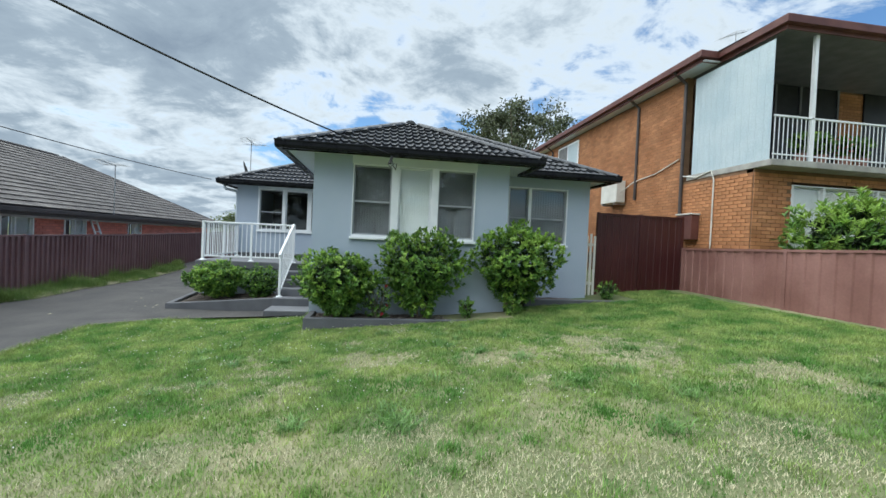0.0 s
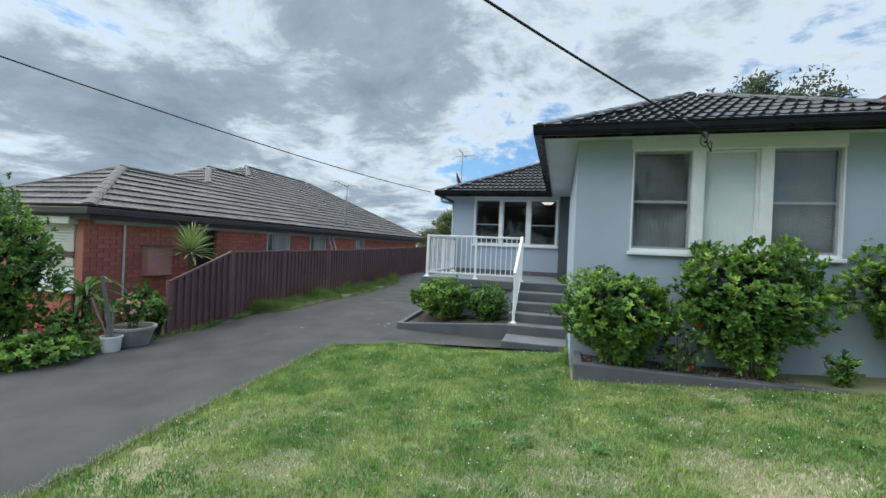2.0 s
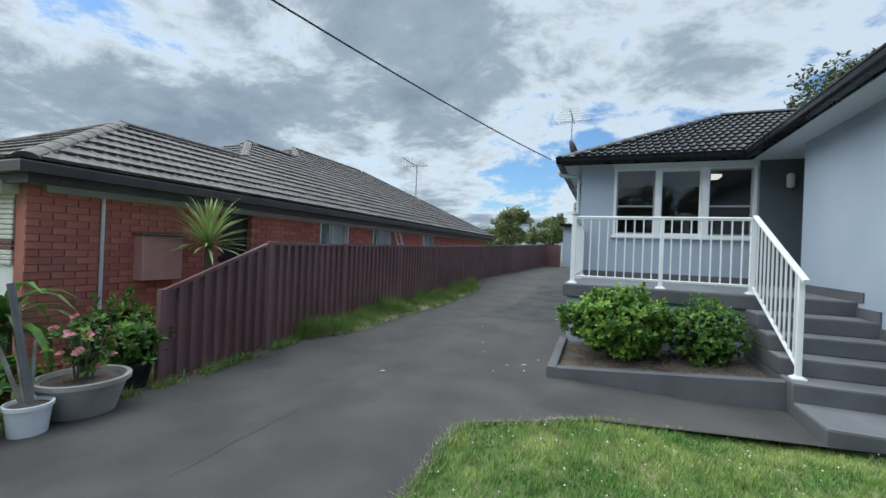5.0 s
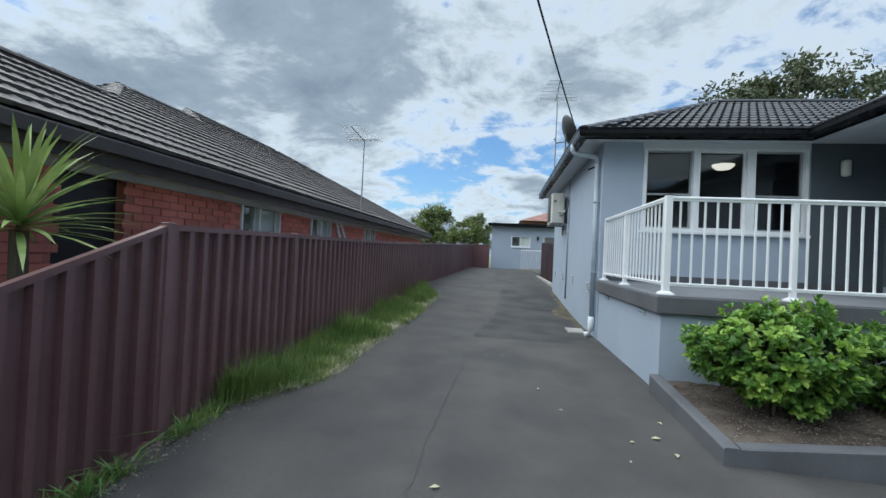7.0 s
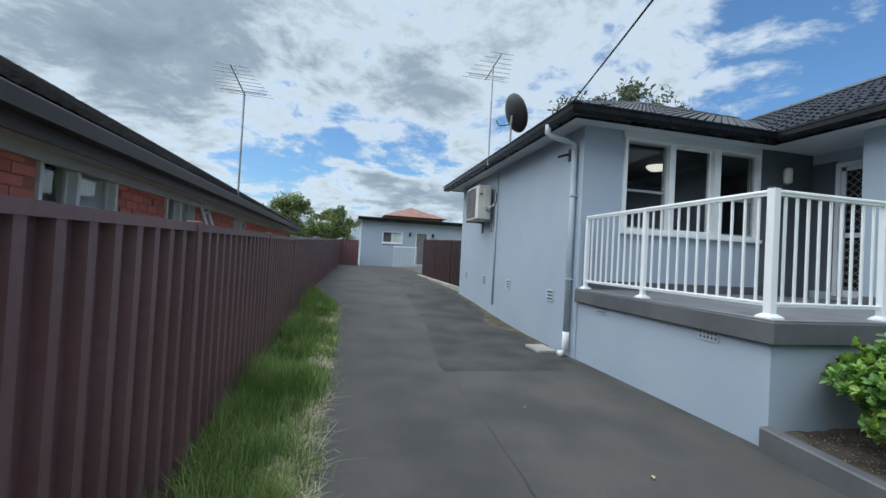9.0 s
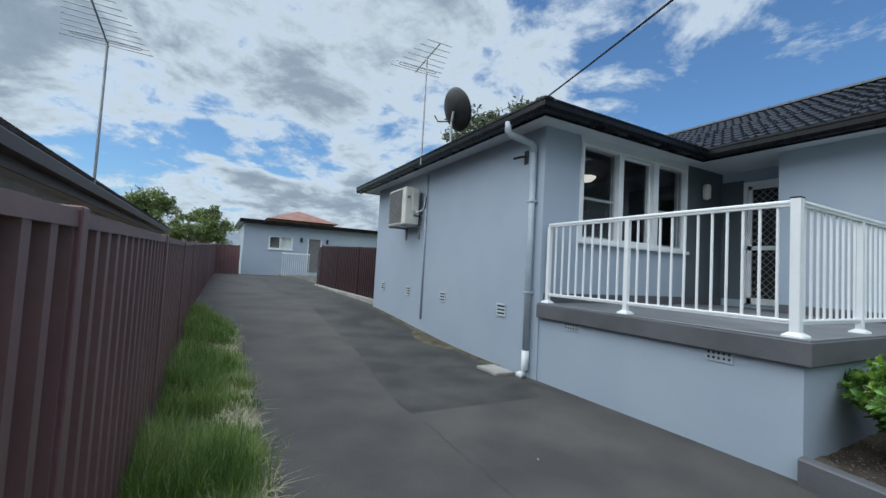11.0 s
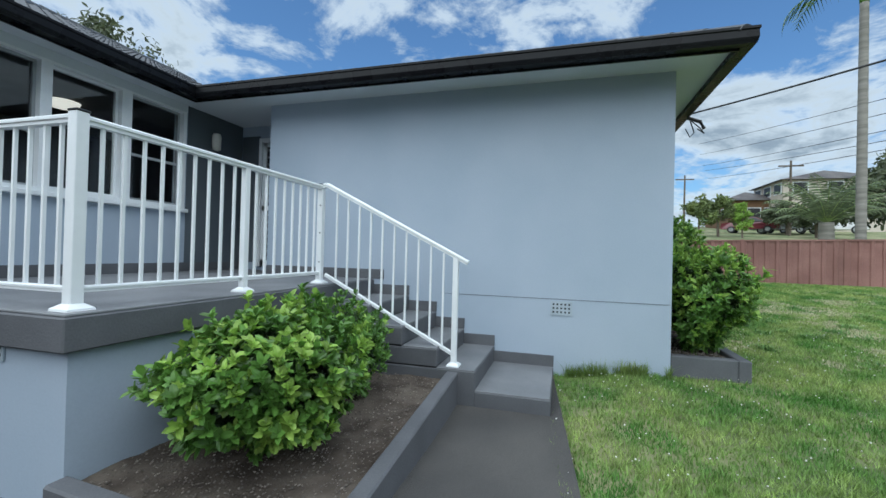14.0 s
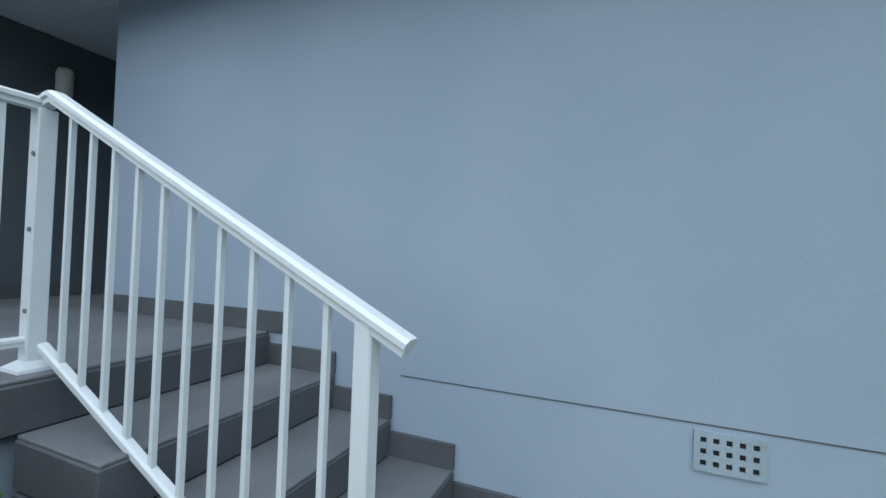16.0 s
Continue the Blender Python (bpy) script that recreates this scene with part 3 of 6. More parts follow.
# ---- windows and door of the house ----
def sash_window(parent, m, w, h, lights, label, sill=True, mullion=0.07, glass_depth=0.06):
    """In local axes x across, y into the wall, z up from the opening's lower left corner; lights are (x0, x1, split height or 0, blind)."""
    us = sorted({0.0, w, *[v for l in lights for v in l[:2]]})
    win = part("window", lattice(bmesh.new(), us, [0.0, 0.04, h - 0.025, h], lambda u, z: not (0.04 < z < h - 0.025 and any(l[0] < u < l[1] for l in lights)), -0.03, 0.12), FRAMEWHITE, parent, label, m)
    for a, b, split, blind in lights:
        z0, z1 = 0.04, h - 0.025
        fr = 0.028
        zs = [z0, z0 + fr, z1 - fr, z1] + ([split - 0.016, split + 0.016] if split else [])
        part("sash", lattice(bmesh.new(), [a, a + fr, b - fr, b], sorted(zs), lambda u, z: u < a + fr or u > b - fr or z < z0 + fr or z > z1 - fr or (split and abs(z - split) < 0.016), glass_depth - 0.02, glass_depth + 0.02), FRAMEWHITE if split == 0 else SASHGREY, win, m=m)
        p = part("pane", cuboid(bmesh.new(), a + fr, b - fr, glass_depth, glass_depth + 0.004, z0 + fr, z1 - fr), GLASS, win, m=m)
        p.visible_shadow = False
        if blind is not None:
            n = 28
            v = [(a + (b - a) * i / n, (0.075 if blind is WHITEBLIND else 0.135) + 0.002 * (i % 2), z) for i in range(n + 1) for z in (z0, z1)]
            bm = bmesh.new()
            bv = [bm.verts.new(q) for q in v]
            for i in range(n):
                bm.faces.new((bv[2 * i], bv[2 * i + 2], bv[2 * i + 3], bv[2 * i + 1]))
            part("blind", bm, blind, win, m=m)
    if sill:
        part("sill", cuboid(bmesh.new(), -0.03, w + 0.03, -0.07, 0.1, -0.05, 0.0, 0.006), FRAMEWHITE, win, m=m)
    return win


SASHGREY = material("grey_sash_paint", (0.27, 0.29, 0.31), (0.34, 0.36, 0.38), 0.45, scale=5, fine=60, bump=0.05)
block("window_head", WING_WIN[0] - 0.02, WING_WIN[1] + 0.02, -0.022, 0.0, WING_WIN[3], 3.35, SOFFIT, house, 0.002, "pale board over the front window")
block("window_head", PORCH_WIN[0] - 0.02, PORCH_WIN[1] + 0.02, 6.148, 6.17, PORCH_WIN[3], 3.35, SOFFIT, house, 0.002, "pale board over the porch window")
H = WING_WIN[3] - WING_WIN[2]
sash_window(house, Matrix.Translation((WING_WIN[0], 0, WING_WIN[2])), 2.38, H,
            [(0.018, 0.73, 0.68, BLIND), (0.87, 1.50, 0, WHITEBLIND), (1.64, 2.362, 0.68, BLIND)], "white timber triple window with drawn blinds")
sash_window(house, Matrix.Translation((RIGHT_WIN[0], 1.15, RIGHT_WIN[2])), 1.43, 1.30,
            [(0.03, 0.48, 0.60, BLIND), (0.55, 1.40, 0.60, BLIND)], "white timber double window with drawn grey blinds")
sash_window(house, Matrix.Translation((PORCH_WIN[0], 6.17, PORCH_WIN[2])), 2.44, 1.34,
            [(0.05, 0.76, 0.60, None), (0.86, 1.56, 0, None), (1.68, 2.39, 0.60, None)], "white timber triple window with dark panes")

# security door in the porch recess
bm = bmesh.new()
cuboid(bm, 0.74, 0.84, DOOR[0], DOOR[0] + 0.06, DOOR[2], DOOR[3], 0.004)
cuboid(bm, 0.74, 0.84, DOOR[1] - 0.06, DOOR[1], DOOR[2], DOOR[3], 0.004)
cuboid(bm, 0.74, 0.84, DOOR[0] + 0.06, DOOR[1] - 0.06, DOOR[3] - 0.07, DOOR[3], 0.004)
door = part("door", bm, FRAMEWHITE, house, "white-framed front door behind a diamond security grille")
block("door_leaf", 0.86, 0.90, DOOR[0] + 0.06, DOOR[1] - 0.06, DOOR[2], DOOR[3] - 0.07, BLACKSTEEL, door, 0.003)
bm = bmesh.new()
y0, y1, z0, z1 = DOOR[0] + 0.06, DOOR[1] - 0.06, DOOR[2], DOOR[3] - 0.07
for a, b, c, d in ((y0, y0 + 0.06, z0, z1), (y1 - 0.06, y1, z0, z1), (y0, y1, z0, z0 + 0.1), (y0, y1, z1 - 0.06, z1), (y0, y1, 1.95, 2.02)):
    cuboid(bm, 0.775, 0.80, a, b, c, d)
part("screen_frame", bm, FRAMEWHITE, door)
bm = bmesh.new()
gap = 0.115
k = z0 - (y1 - y0)
while k < z1:
    for sgn in (1, -1):
        a, b = (y0, k), (y1, k + (y1 - y0))
        if sgn < 0:
            a, b = (y1, k), (y0, k + (y1 - y0))
        pts = []
        for t in (0.0, 1.0):
            pts.append([a[0] + (b[0] - a[0]) * t, a[1] + (b[1] - a[1]) * t])
        lo, hi = pts
        if lo[1] < z0:
            f = (z0 - lo[1]) / (hi[1] - lo[1])
            lo = [lo[0] + (hi[0] - lo[0]) * f, z0]
        if hi[1] > z1:
            f = (z1 - lo[1]) / (hi[1] - lo[1])
            hi = [lo[0] + (hi[0] - lo[0]) * f, z1]
        if hi[1] > lo[1]:
            tube(bm, [(0.785, lo[0], lo[1]), (0.785, hi[0], hi[1])], 0.006, 4)
    k += gap
part("diamond_grille", bm, METAL, door)["kind"] = "stuff"
bm = lathe(bmesh.new(), [(0.02, -0.13), (0.06, -0.11), (0.065, 0.08), (0.05, 0.12), (0.02, 0.13)], (0.20, 6.10, 2.91), 12)
tagged(part("wall_lamp", bm, PLASTIC, smooth=True), "unlit white glass porch lamp on the wall", "wall lamp")

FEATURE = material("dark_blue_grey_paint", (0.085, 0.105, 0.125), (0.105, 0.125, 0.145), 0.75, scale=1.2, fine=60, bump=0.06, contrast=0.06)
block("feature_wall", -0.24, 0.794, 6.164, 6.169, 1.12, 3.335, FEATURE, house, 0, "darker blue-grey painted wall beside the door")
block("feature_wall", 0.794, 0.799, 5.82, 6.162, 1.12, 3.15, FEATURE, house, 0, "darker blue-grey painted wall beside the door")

# ---- porch, steps, planter ----
porch = tag_root("porch", (-1.7, 4.8, 0), "raised porch with a grey concrete slab and rendered base", "porch")
wall("porch_base", "y", -3.345, 0.2, 3.437, 6.168, -0.3, 0.85, WALL, porch)
wall("porch_base", "x", 3.437, 0.2, -3.145, -0.002, -0.3, 0.85, WALL, porch)
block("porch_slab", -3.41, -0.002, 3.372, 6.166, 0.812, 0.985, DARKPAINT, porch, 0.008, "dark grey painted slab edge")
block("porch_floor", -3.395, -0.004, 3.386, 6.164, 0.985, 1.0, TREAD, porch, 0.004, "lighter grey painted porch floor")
block("porch_floor", 0.0, 0.798, 4.992, 6.166, 0.7, 0.998, TREAD, porch, 0.0)
block("skirting", -3.3, 0.79, 6.15, 6.168, 1.0, 1.12, DARKPAINT, porch, 0.002)
block("skirting", -0.018, -0.001, 3.244, 4.985, 1.0, 1.12, DARKPAINT, porch, 0.002)
stairs = tag_root("stairs", (-0.56, 2.3, 0), "five grey painted concrete steps against the house wall", "steps")
levels = [(1.17, 1.834, 0.115), (1.834, 2.195, 0.29), (2.195, 2.544, 0.462), (2.544, 2.9, 0.638), (2.9, 3.37, 0.815)]
for i, (a, b, z) in enumerate(levels):
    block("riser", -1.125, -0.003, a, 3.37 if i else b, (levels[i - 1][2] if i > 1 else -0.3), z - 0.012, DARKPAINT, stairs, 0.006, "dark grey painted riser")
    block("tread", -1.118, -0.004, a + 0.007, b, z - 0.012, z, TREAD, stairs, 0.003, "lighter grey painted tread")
    block("skirting", -0.022, -0.001, a, b, z, z + 0.12, DARKPAINT, stairs, 0.002)

# white balustrade
rail = tag_root("railing", (-2.1, 3.5, 1.0), "white powder-coated metal balustrade around the porch", "railing")


def rail_profile_bar(bm, a, b, width, height):
    """A rail bar from a to b with a rounded top."""
    a, b = Vector(a), Vector(b)
    d = (b - a).normalized()
    side = d.cross(Vector((0, 0, 1))).normalized()
    upv = side.cross(d)
    prof = [(-0.34, 0), (-0.34, 0.42), (-0.5, 0.48), (-0.5, 0.8), (-0.32, 1.0), (0.32, 1.0), (0.5, 0.8), (0.5, 0.48), (0.34, 0.42), (0.34, 0)]
    rings = [[bm.verts.new(p + side * (u * width) + upv * (h * height)) for u, h in prof] for p in (a, b)]
    n = len(prof)
    for k in range(n):
        bm.faces.new((rings[0][k], rings[0][(k + 1) % n], rings[1][(k + 1) % n], rings[1][k]))
    bm.faces.new(rings[0][::-1])
    bm.faces.new(rings[1])


def post(x, y, z, top, size=0.05):
    bm = cuboid(bmesh.new(), x - size / 2, x + size / 2, y - size / 2, y + size / 2, z + 0.03, top, 0.004)
    p = part("post", bm, WHITE, rail)
    bm = bmesh.new()
    s = size / 2
    base = [bm.verts.new((x + u * (s + 0.035), y + v * (s + 0.035), z)) for u, v in ((-1, -1), (1, -1), (1, 1), (-1, 1))]
    mid = [bm.verts.new((x + u * (s + 0.033), y + v * (s + 0.033), z + 0.012)) for u, v in ((-1, -1), (1, -1), (1, 1), (-1, 1))]
    tp = [bm.verts.new((x + u * (s + 0.002), y + v * (s + 0.002), z + 0.035)) for u, v in ((-1, -1), (1, -1), (1, 1), (-1, 1))]
    for a, b in ((base, mid), (mid, tp)):
        for k in range(4):
            bm.faces.new((a[k], a[(k + 1) % 4], b[(k + 1) % 4], b[k]))
    bm.faces.new(tp)
    bm.faces.new(base[::-1])
    part("post_foot", bm, WHITE, p)
    return p


def bay(a, b, n, z0, z1, slope=0.0):
    """Balusters and rails between two post centres."""
    a, b = Vector(a), Vector(b)
    d = b - a
    bm = bmesh.new()
    rail_profile_bar(bm, a + Vector((0, 0, z1 - 0.045)), b + Vector((0, 0, z1 - 0.045 + slope)), 0.06, 0.045)
    part("handrail", bm, WHITE, rail)
    bm = bmesh.new()
    rail_profile_bar(bm, a + Vector((0, 0, z0)), b + Vector((0, 0, z0 + slope)), 0.035, 0.035)
    part("bottom_rail", bm, WHITE, rail)
    for i in range(1, n):
        p = a + d * i / n
        o = slope * i / n
        part("baluster", cuboid(bmesh.new(), p.x - 0.0085, p.x + 0.0085, p.y - 0.0085, p.y + 0.0085, z0 + 0.02 + o, z1 - 0.03 + o), WHITE, rail)


RX, RY, KX = -3.285, 3.51, -1.03
RT = 2.012
post(RX, RY, FLOOR, RT + 0.01, 0.065)
part("post_cap", cuboid(bmesh.new(), RX - 0.036, RX + 0.036, RY - 0.036, RY + 0.036, RT + 0.01, RT + 0.022, 0.004), BLACKSTEEL, rail)
post(RX, 4.95, FLOOR, RT - 0.04)
post(RX, 6.10, FLOOR, RT - 0.04)
post(-2.10, RY, FLOOR, RT - 0.04)
post(KX, RY, FLOOR, RT - 0.04, 0.06)
bay((RX, RY, 0), (RX, 4.95, 0), 12, FLOOR + 0.09, RT)
bay((RX, 4.95, 0), (RX, 6.10, 0), 10, FLOOR + 0.09, RT)
bay((RX, RY, 0), (-2.10, RY, 0), 10, FLOOR + 0.09, RT)
bay((-2.10, RY, 0), (KX, RY, 0), 9, FLOOR + 0.09, RT)
post(-1.014, 2.06, 0.29, 1.315, 0.05)
FALL = 0.505   # slope of the stair rail
for name, z, end, width, height in (("handrail", RT - 0.020, 1.955, 0.06, 0.045), ("bottom_rail", FLOOR + 0.075, 2.06, 0.035, 0.035)):
    bm = bmesh.new()
    rail_profile_bar(bm, (KX, RY - 0.06, z), (-1.014, end, z - FALL * (RY - 0.06 - end)), width, height)
    part(name, bm, WHITE, rail)
for i in range(1, 11):
    y = RY - 0.06 - 0.127 * i
    o = -FALL * (RY - 0.06 - y)
    x = KX + 0.016 * i / 11
    part("baluster", cuboid(bmesh.new(), x - 0.0085, x + 0.0085, y - 0.0085, y + 0.0085, FLOOR + 0.095 + o, RT - 0.025 + o), WHITE, rail)
bm = bmesh.new()
rail_profile_bar(bm, (KX, RY + 0.03, RT - 0.045), (KX, RY - 0.07, RT - 0.020), 0.06, 0.045)
part("handrail", bm, WHITE, rail)
part("post_cap", cuboid(bmesh.new(), KX - 0.034, KX + 0.034, RY - 0.034, RY + 0.034, RT + 0.004, RT + 0.014, 0.003), BLACKSTEEL, rail)
for z in (1.22, 1.52, 1.80):
    part("screw", tube(bmesh.new(), [(KX - 0.031, RY - 0.012, z), (KX - 0.036, RY - 0.012, z)], 0.009, 8), METAL, rail)

# brick-shaped vents in the base walls
def wall_vent(x, y, z, axis, cols=5, rows=3, w=0.23, h=0.145, louvre=False, mat=WALL, bar=0.011):
    v = tag_root("wall_vent", (x, y, z), "small painted terracotta air vent set in the base wall", "vent", "base wall vents")
    m = Matrix.Translation((x, y, z)) @ Matrix.Rotation(radians(-90) if axis == "x" else 0, 4, "Z")
    part("vent_back", cuboid(bmesh.new(), -w / 2, w / 2, -0.004, 0.02, -h / 2, h / 2), BLACKSTEEL, v, m=m)
    bm = bmesh.new()
    if louvre:
        for i in range(rows + 1):
            zz = -h / 2 + h * i / rows
            cuboid(bm, -w / 2, w / 2, -0.018, -0.003, zz - 0.012, zz + 0.012)
        cuboid(bm, -w / 2 - 0.012, -w / 2, -0.018, -0.003, -h / 2 - 0.012, h / 2 + 0.012)
        cuboid(bm, w / 2, w / 2 + 0.012, -0.018, -0.003, -h / 2 - 0.012, h / 2 + 0.012)
    else:
        xs_ = sorted(-w / 2 + w * i / cols + e for i in range(cols + 1) for e in (-bar, bar))
        zs_ = sorted(-h / 2 + h * i / rows + e for i in range(rows + 1) for e in (-bar, bar))
        lattice(bm, xs_, zs_, lambda u, z: min(abs(u + w / 2 - w * i / cols) for i in range(cols + 1)) < bar or min(abs(z + h / 2 - h * i / rows) for i in range(rows + 1)) < bar, -0.012, -0.003)
    part("vent_grille", bm, mat, v, m=m)
    return v


VENTPAINT = material("pale_vent_paint", (0.50, 0.55, 0.60), (0.58, 0.63, 0.68), 0.6, scale=6, fine=60, bump=0.1)
wall_vent(0.0, 1.10, 0.765, "x", w=0.21, h=0.13, mat=PIPEPAINT)
for y, z in ((6.95, 0.82), (8.72, 0.86), (10.25, 0.86), (11.75, 0.88)):
    wall_vent(-3.36, y, z, "x", w=0.18, h=0.155, louvre=True, mat=VENTPAINT)
for y in (4.0, 5.62):
    wall_vent(-3.345, y, 0.768, "x", w=0.20, h=0.08, rows=2, mat=PIPEPAINT, bar=0.009)

# planter at the porch
kerb = tag_root("planter", (-2.2, 2.7, 0), "low dark grey painted kerb around a garden bed at the porch", "planter")


def sloped_kerb(parent, a, b, across, bot, top):
    """A kerb from a to b (x, y), across (dx, dy) thick, whose top runs from top[0] to top[1]."""
    bm = bmesh.new()
    rings = []
    for (x, y), h in ((a, top[0]), (b, top[1])):
        c = 0.012
        ring = [(0.0, bot), (1.0, bot), (1.0, h - c), (0.9, h), (0.1, h), (0.0, h - c)]
        rings.append([bm.verts.new((x + across[0] * u, y + across[1] * u, z)) for u, z in ring])
    for k in range(6):
        bm.faces.new((rings[0][k], rings[0][(k + 1) % 6], rings[1][(k + 1) % 6], rings[1][k]))
    bm.faces.new(rings[0][::-1])
    bm.faces.new(rings[1])
    bmesh.ops.recalc_face_normals(bm, faces=bm.faces)
    return part("kerb", bm, DARKPAINT, parent)


def porch_bed(x, y):
    u, w = (x + 3.4) / 2.3, (y - 2.0) / 1.44
    return (0.10 + 0.16 * u) * (1 - w) + (0.19 + 0.07 * u) * w


sloped_kerb(kerb, (-3.43, 3.435), (-3.43, 1.99), (0.11, 0), -0.35, (0.19, 0.095))
sloped_kerb(kerb, (-3.32, 1.99), (-1.128, 1.99), (0, 0.11), -0.35, (0.10, 0.265))


def bumpy_bed(name, x0, x1, y0, y1, z, mat, parent=None, nx=30, ny=16, amp=0.03):
    verts = []
    for j in range(ny + 1):
        for i in range(nx + 1):
            x, y = x0 + (x1 - x0) * i / nx, y0 + (y1 - y0) * j / ny
            zz = (z(x, y) if callable(z) else z) + amp * noise.noise((x * 3, y * 3, 1)) + amp * 0.5 * noise.noise((x * 11, y * 11, 4))
            verts.append((x, y, zz))
    w = nx + 1
    return mesh_part(name, verts, [(j * w + i, j * w + i + 1, (j + 1) * w + i + 1, (j + 1) * w + i) for j in range(ny) for i in range(nx)], mat, parent, smooth=True)


bumpy_bed("soil", -3.34, -1.12, 2.08, 3.45, lambda x, y: porch_bed(x, y) - 0.075, SOIL, kerb, 60, 36, 0.025)
bed = tag_root("planter", (2.1, -0.4, 0.2), "long dark grey painted kerb around the front garden bed", "planter")
for box in ((0.03, 4.35, -0.74, -0.62, -0.1, 0.34), (0.03, 0.14, -0.62, -0.005, -0.1, 0.34), (4.24, 4.35, -0.62, 0.45, -0.1, 0.42),
            (4.35, 7.0, 0.34, 0.45, 0.1, 0.62), (6.9, 7.0, 0.45, 1.5, 0.1, 0.62)):
    part("kerb", cuboid(bmesh.new(), *box, 0.01), DARKPAINT, bed)
bumpy_bed("soil", 0.13, 4.26, -0.63, 0.02, 0.29, SOIL, bed, 60, 10)
bumpy_bed("soil", 3.75, 6.95, 0.44, 1.17, 0.55, SOIL, bed, 40, 10)


# ---- plants ----
def leaf_cloud(tips, leaf_len, leaf_w, per_tip, rng, spread=0.9, droop=0.0):
    """Folded leaves in whorls round each tip (position, direction)."""
    v, f = [], []
    for p, d in tips:
        p, d = Vector(p), Vector(d).normalized()
        u = d.orthogonal().normalized()
        w = d.cross(u)
        ph = rng.uniform(0, 6.28)
        for k in range(per_tip):
            a = ph + 2.4 * k
            out = u * math.cos(a) + w * math.sin(a)
            tilt = rng.uniform(0.25, 1.0) * spread
            ax = (d * (1 - tilt * 0.6) + out * tilt - Vector((0, 0, droop))).normalized()
            side = ax.cross(d if abs(ax.dot(d)) < 0.95 else u).normalized()
            nrm = side.cross(ax)
            L = leaf_len * rng.uniform(0.7, 1.25)
            W = leaf_w * rng.uniform(0.75, 1.1)
            o = p - d * rng.uniform(0, leaf_len * 0.8)
            b = len(v)
            lift = nrm * W * 0.2
            v += [o, o + ax * L * 0.36 + side * W * 0.5 + lift, o + ax * L * 0.36 - side * W * 0.5 + lift, o + ax * L * 0.76 + side * W * 0.43 + lift * 0.6 - nrm * L * 0.05,
                  o + ax * L * 0.76 - side * W * 0.43 + lift * 0.6 - nrm * L * 0.05, o + ax * L - nrm * L * 0.14, o + ax * L * 0.4]
            f += [(b, b + 1, b + 6), (b, b + 6, b + 2), (b + 1, b + 3, b + 5, b + 6), (b + 6, b + 5, b + 4, b + 2)]
    return v, f


def shrub(name, centre, radius, base, label, seed, tips=420, leaf=0.085, width=0.036, young=0.35, per=7, group="", category="shrub", lumps=0.33, flowers=None, taper=0.62):
    rng = random.Random(seed)
    x, y, z = centre
    rx, ry, rz = radius
    root = tag_root(name, (x, y, base), label, category, group)
    old, fresh, inner = [], [], []
    for i in range(tips):
        th = rng.uniform(0, 2 * math.pi)
        c = rng.uniform(-0.85, 1.0)
        s = math.sqrt(1 - c * c)
        d = Vector((s * math.cos(th), s * math.sin(th), c))
        r = 1 + lumps * noise.noise(d * 2.1 + Vector((seed, 0, 0))) * 1.6 + rng.uniform(-0.15, 0.10)
        if rng.random() < 0.05 and c > 0:
            r += rng.uniform(0.08, 0.22)
        narrow = 1.0 - taper * (1 - smooth01(-0.9, 0.35, c))
        p = Vector((x + d.x * rx * r * narrow, y + d.y * ry * r * narrow, z + d.z * rz * r))
        if p.z < base + 0.05:
            p.z = base + rng.uniform(0.05, 0.2)
        dd = (d + Vector((0, 0, 0.7)) + Vector((rng.uniform(-.4, .4), rng.uniform(-.4, .4), rng.uniform(-.2, .3)))).normalized()
        (fresh if (rng.random() < young * (0.6 + 0.8 * max(0, d.z))) else old).append((p, dd))
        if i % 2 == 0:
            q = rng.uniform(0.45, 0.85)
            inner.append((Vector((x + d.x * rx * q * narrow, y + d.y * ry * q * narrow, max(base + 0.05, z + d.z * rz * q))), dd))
    # inner leaves carry the bush's own shade in a darker leaf colour
    for nm, tp, mat in (("leaves", old, LEAF), ("young_leaves", fresh, NEWLEAF), ("inner_leaves", inner, SHADELEAF)):
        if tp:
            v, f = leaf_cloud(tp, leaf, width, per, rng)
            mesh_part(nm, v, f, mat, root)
    for i in range(6):
        a = rng.uniform(0, 6.28)
        r = rng.uniform(0.3, 0.75)
        part("stem", tube(bmesh.new(), [(x + 0.05 * math.cos(a), y + 0.05 * math.sin(a), base - 0.03), (x + rx * r * 0.5 * math.cos(a), y + ry * r * 0.5 * math.sin(a), base + (z - base) * 0.7),
                  (x + rx * r * math.cos(a), y + ry * r * math.sin(a), z + rz * 0.5)], 0.012, 5, 0.005), BARK, root)
    if flowers:
        pts = [(p, d) for p, d in rng.sample(old + fresh, min(flowers[1], len(old)))]
        v, f = leaf_cloud([(p + d * 0.05, d) for p, d in pts], 0.045, 0.04, 6, rng, 1.0)
        mesh_part("blossom", v, f, flowers[0], root)["kind"] = "stuff"
    return root


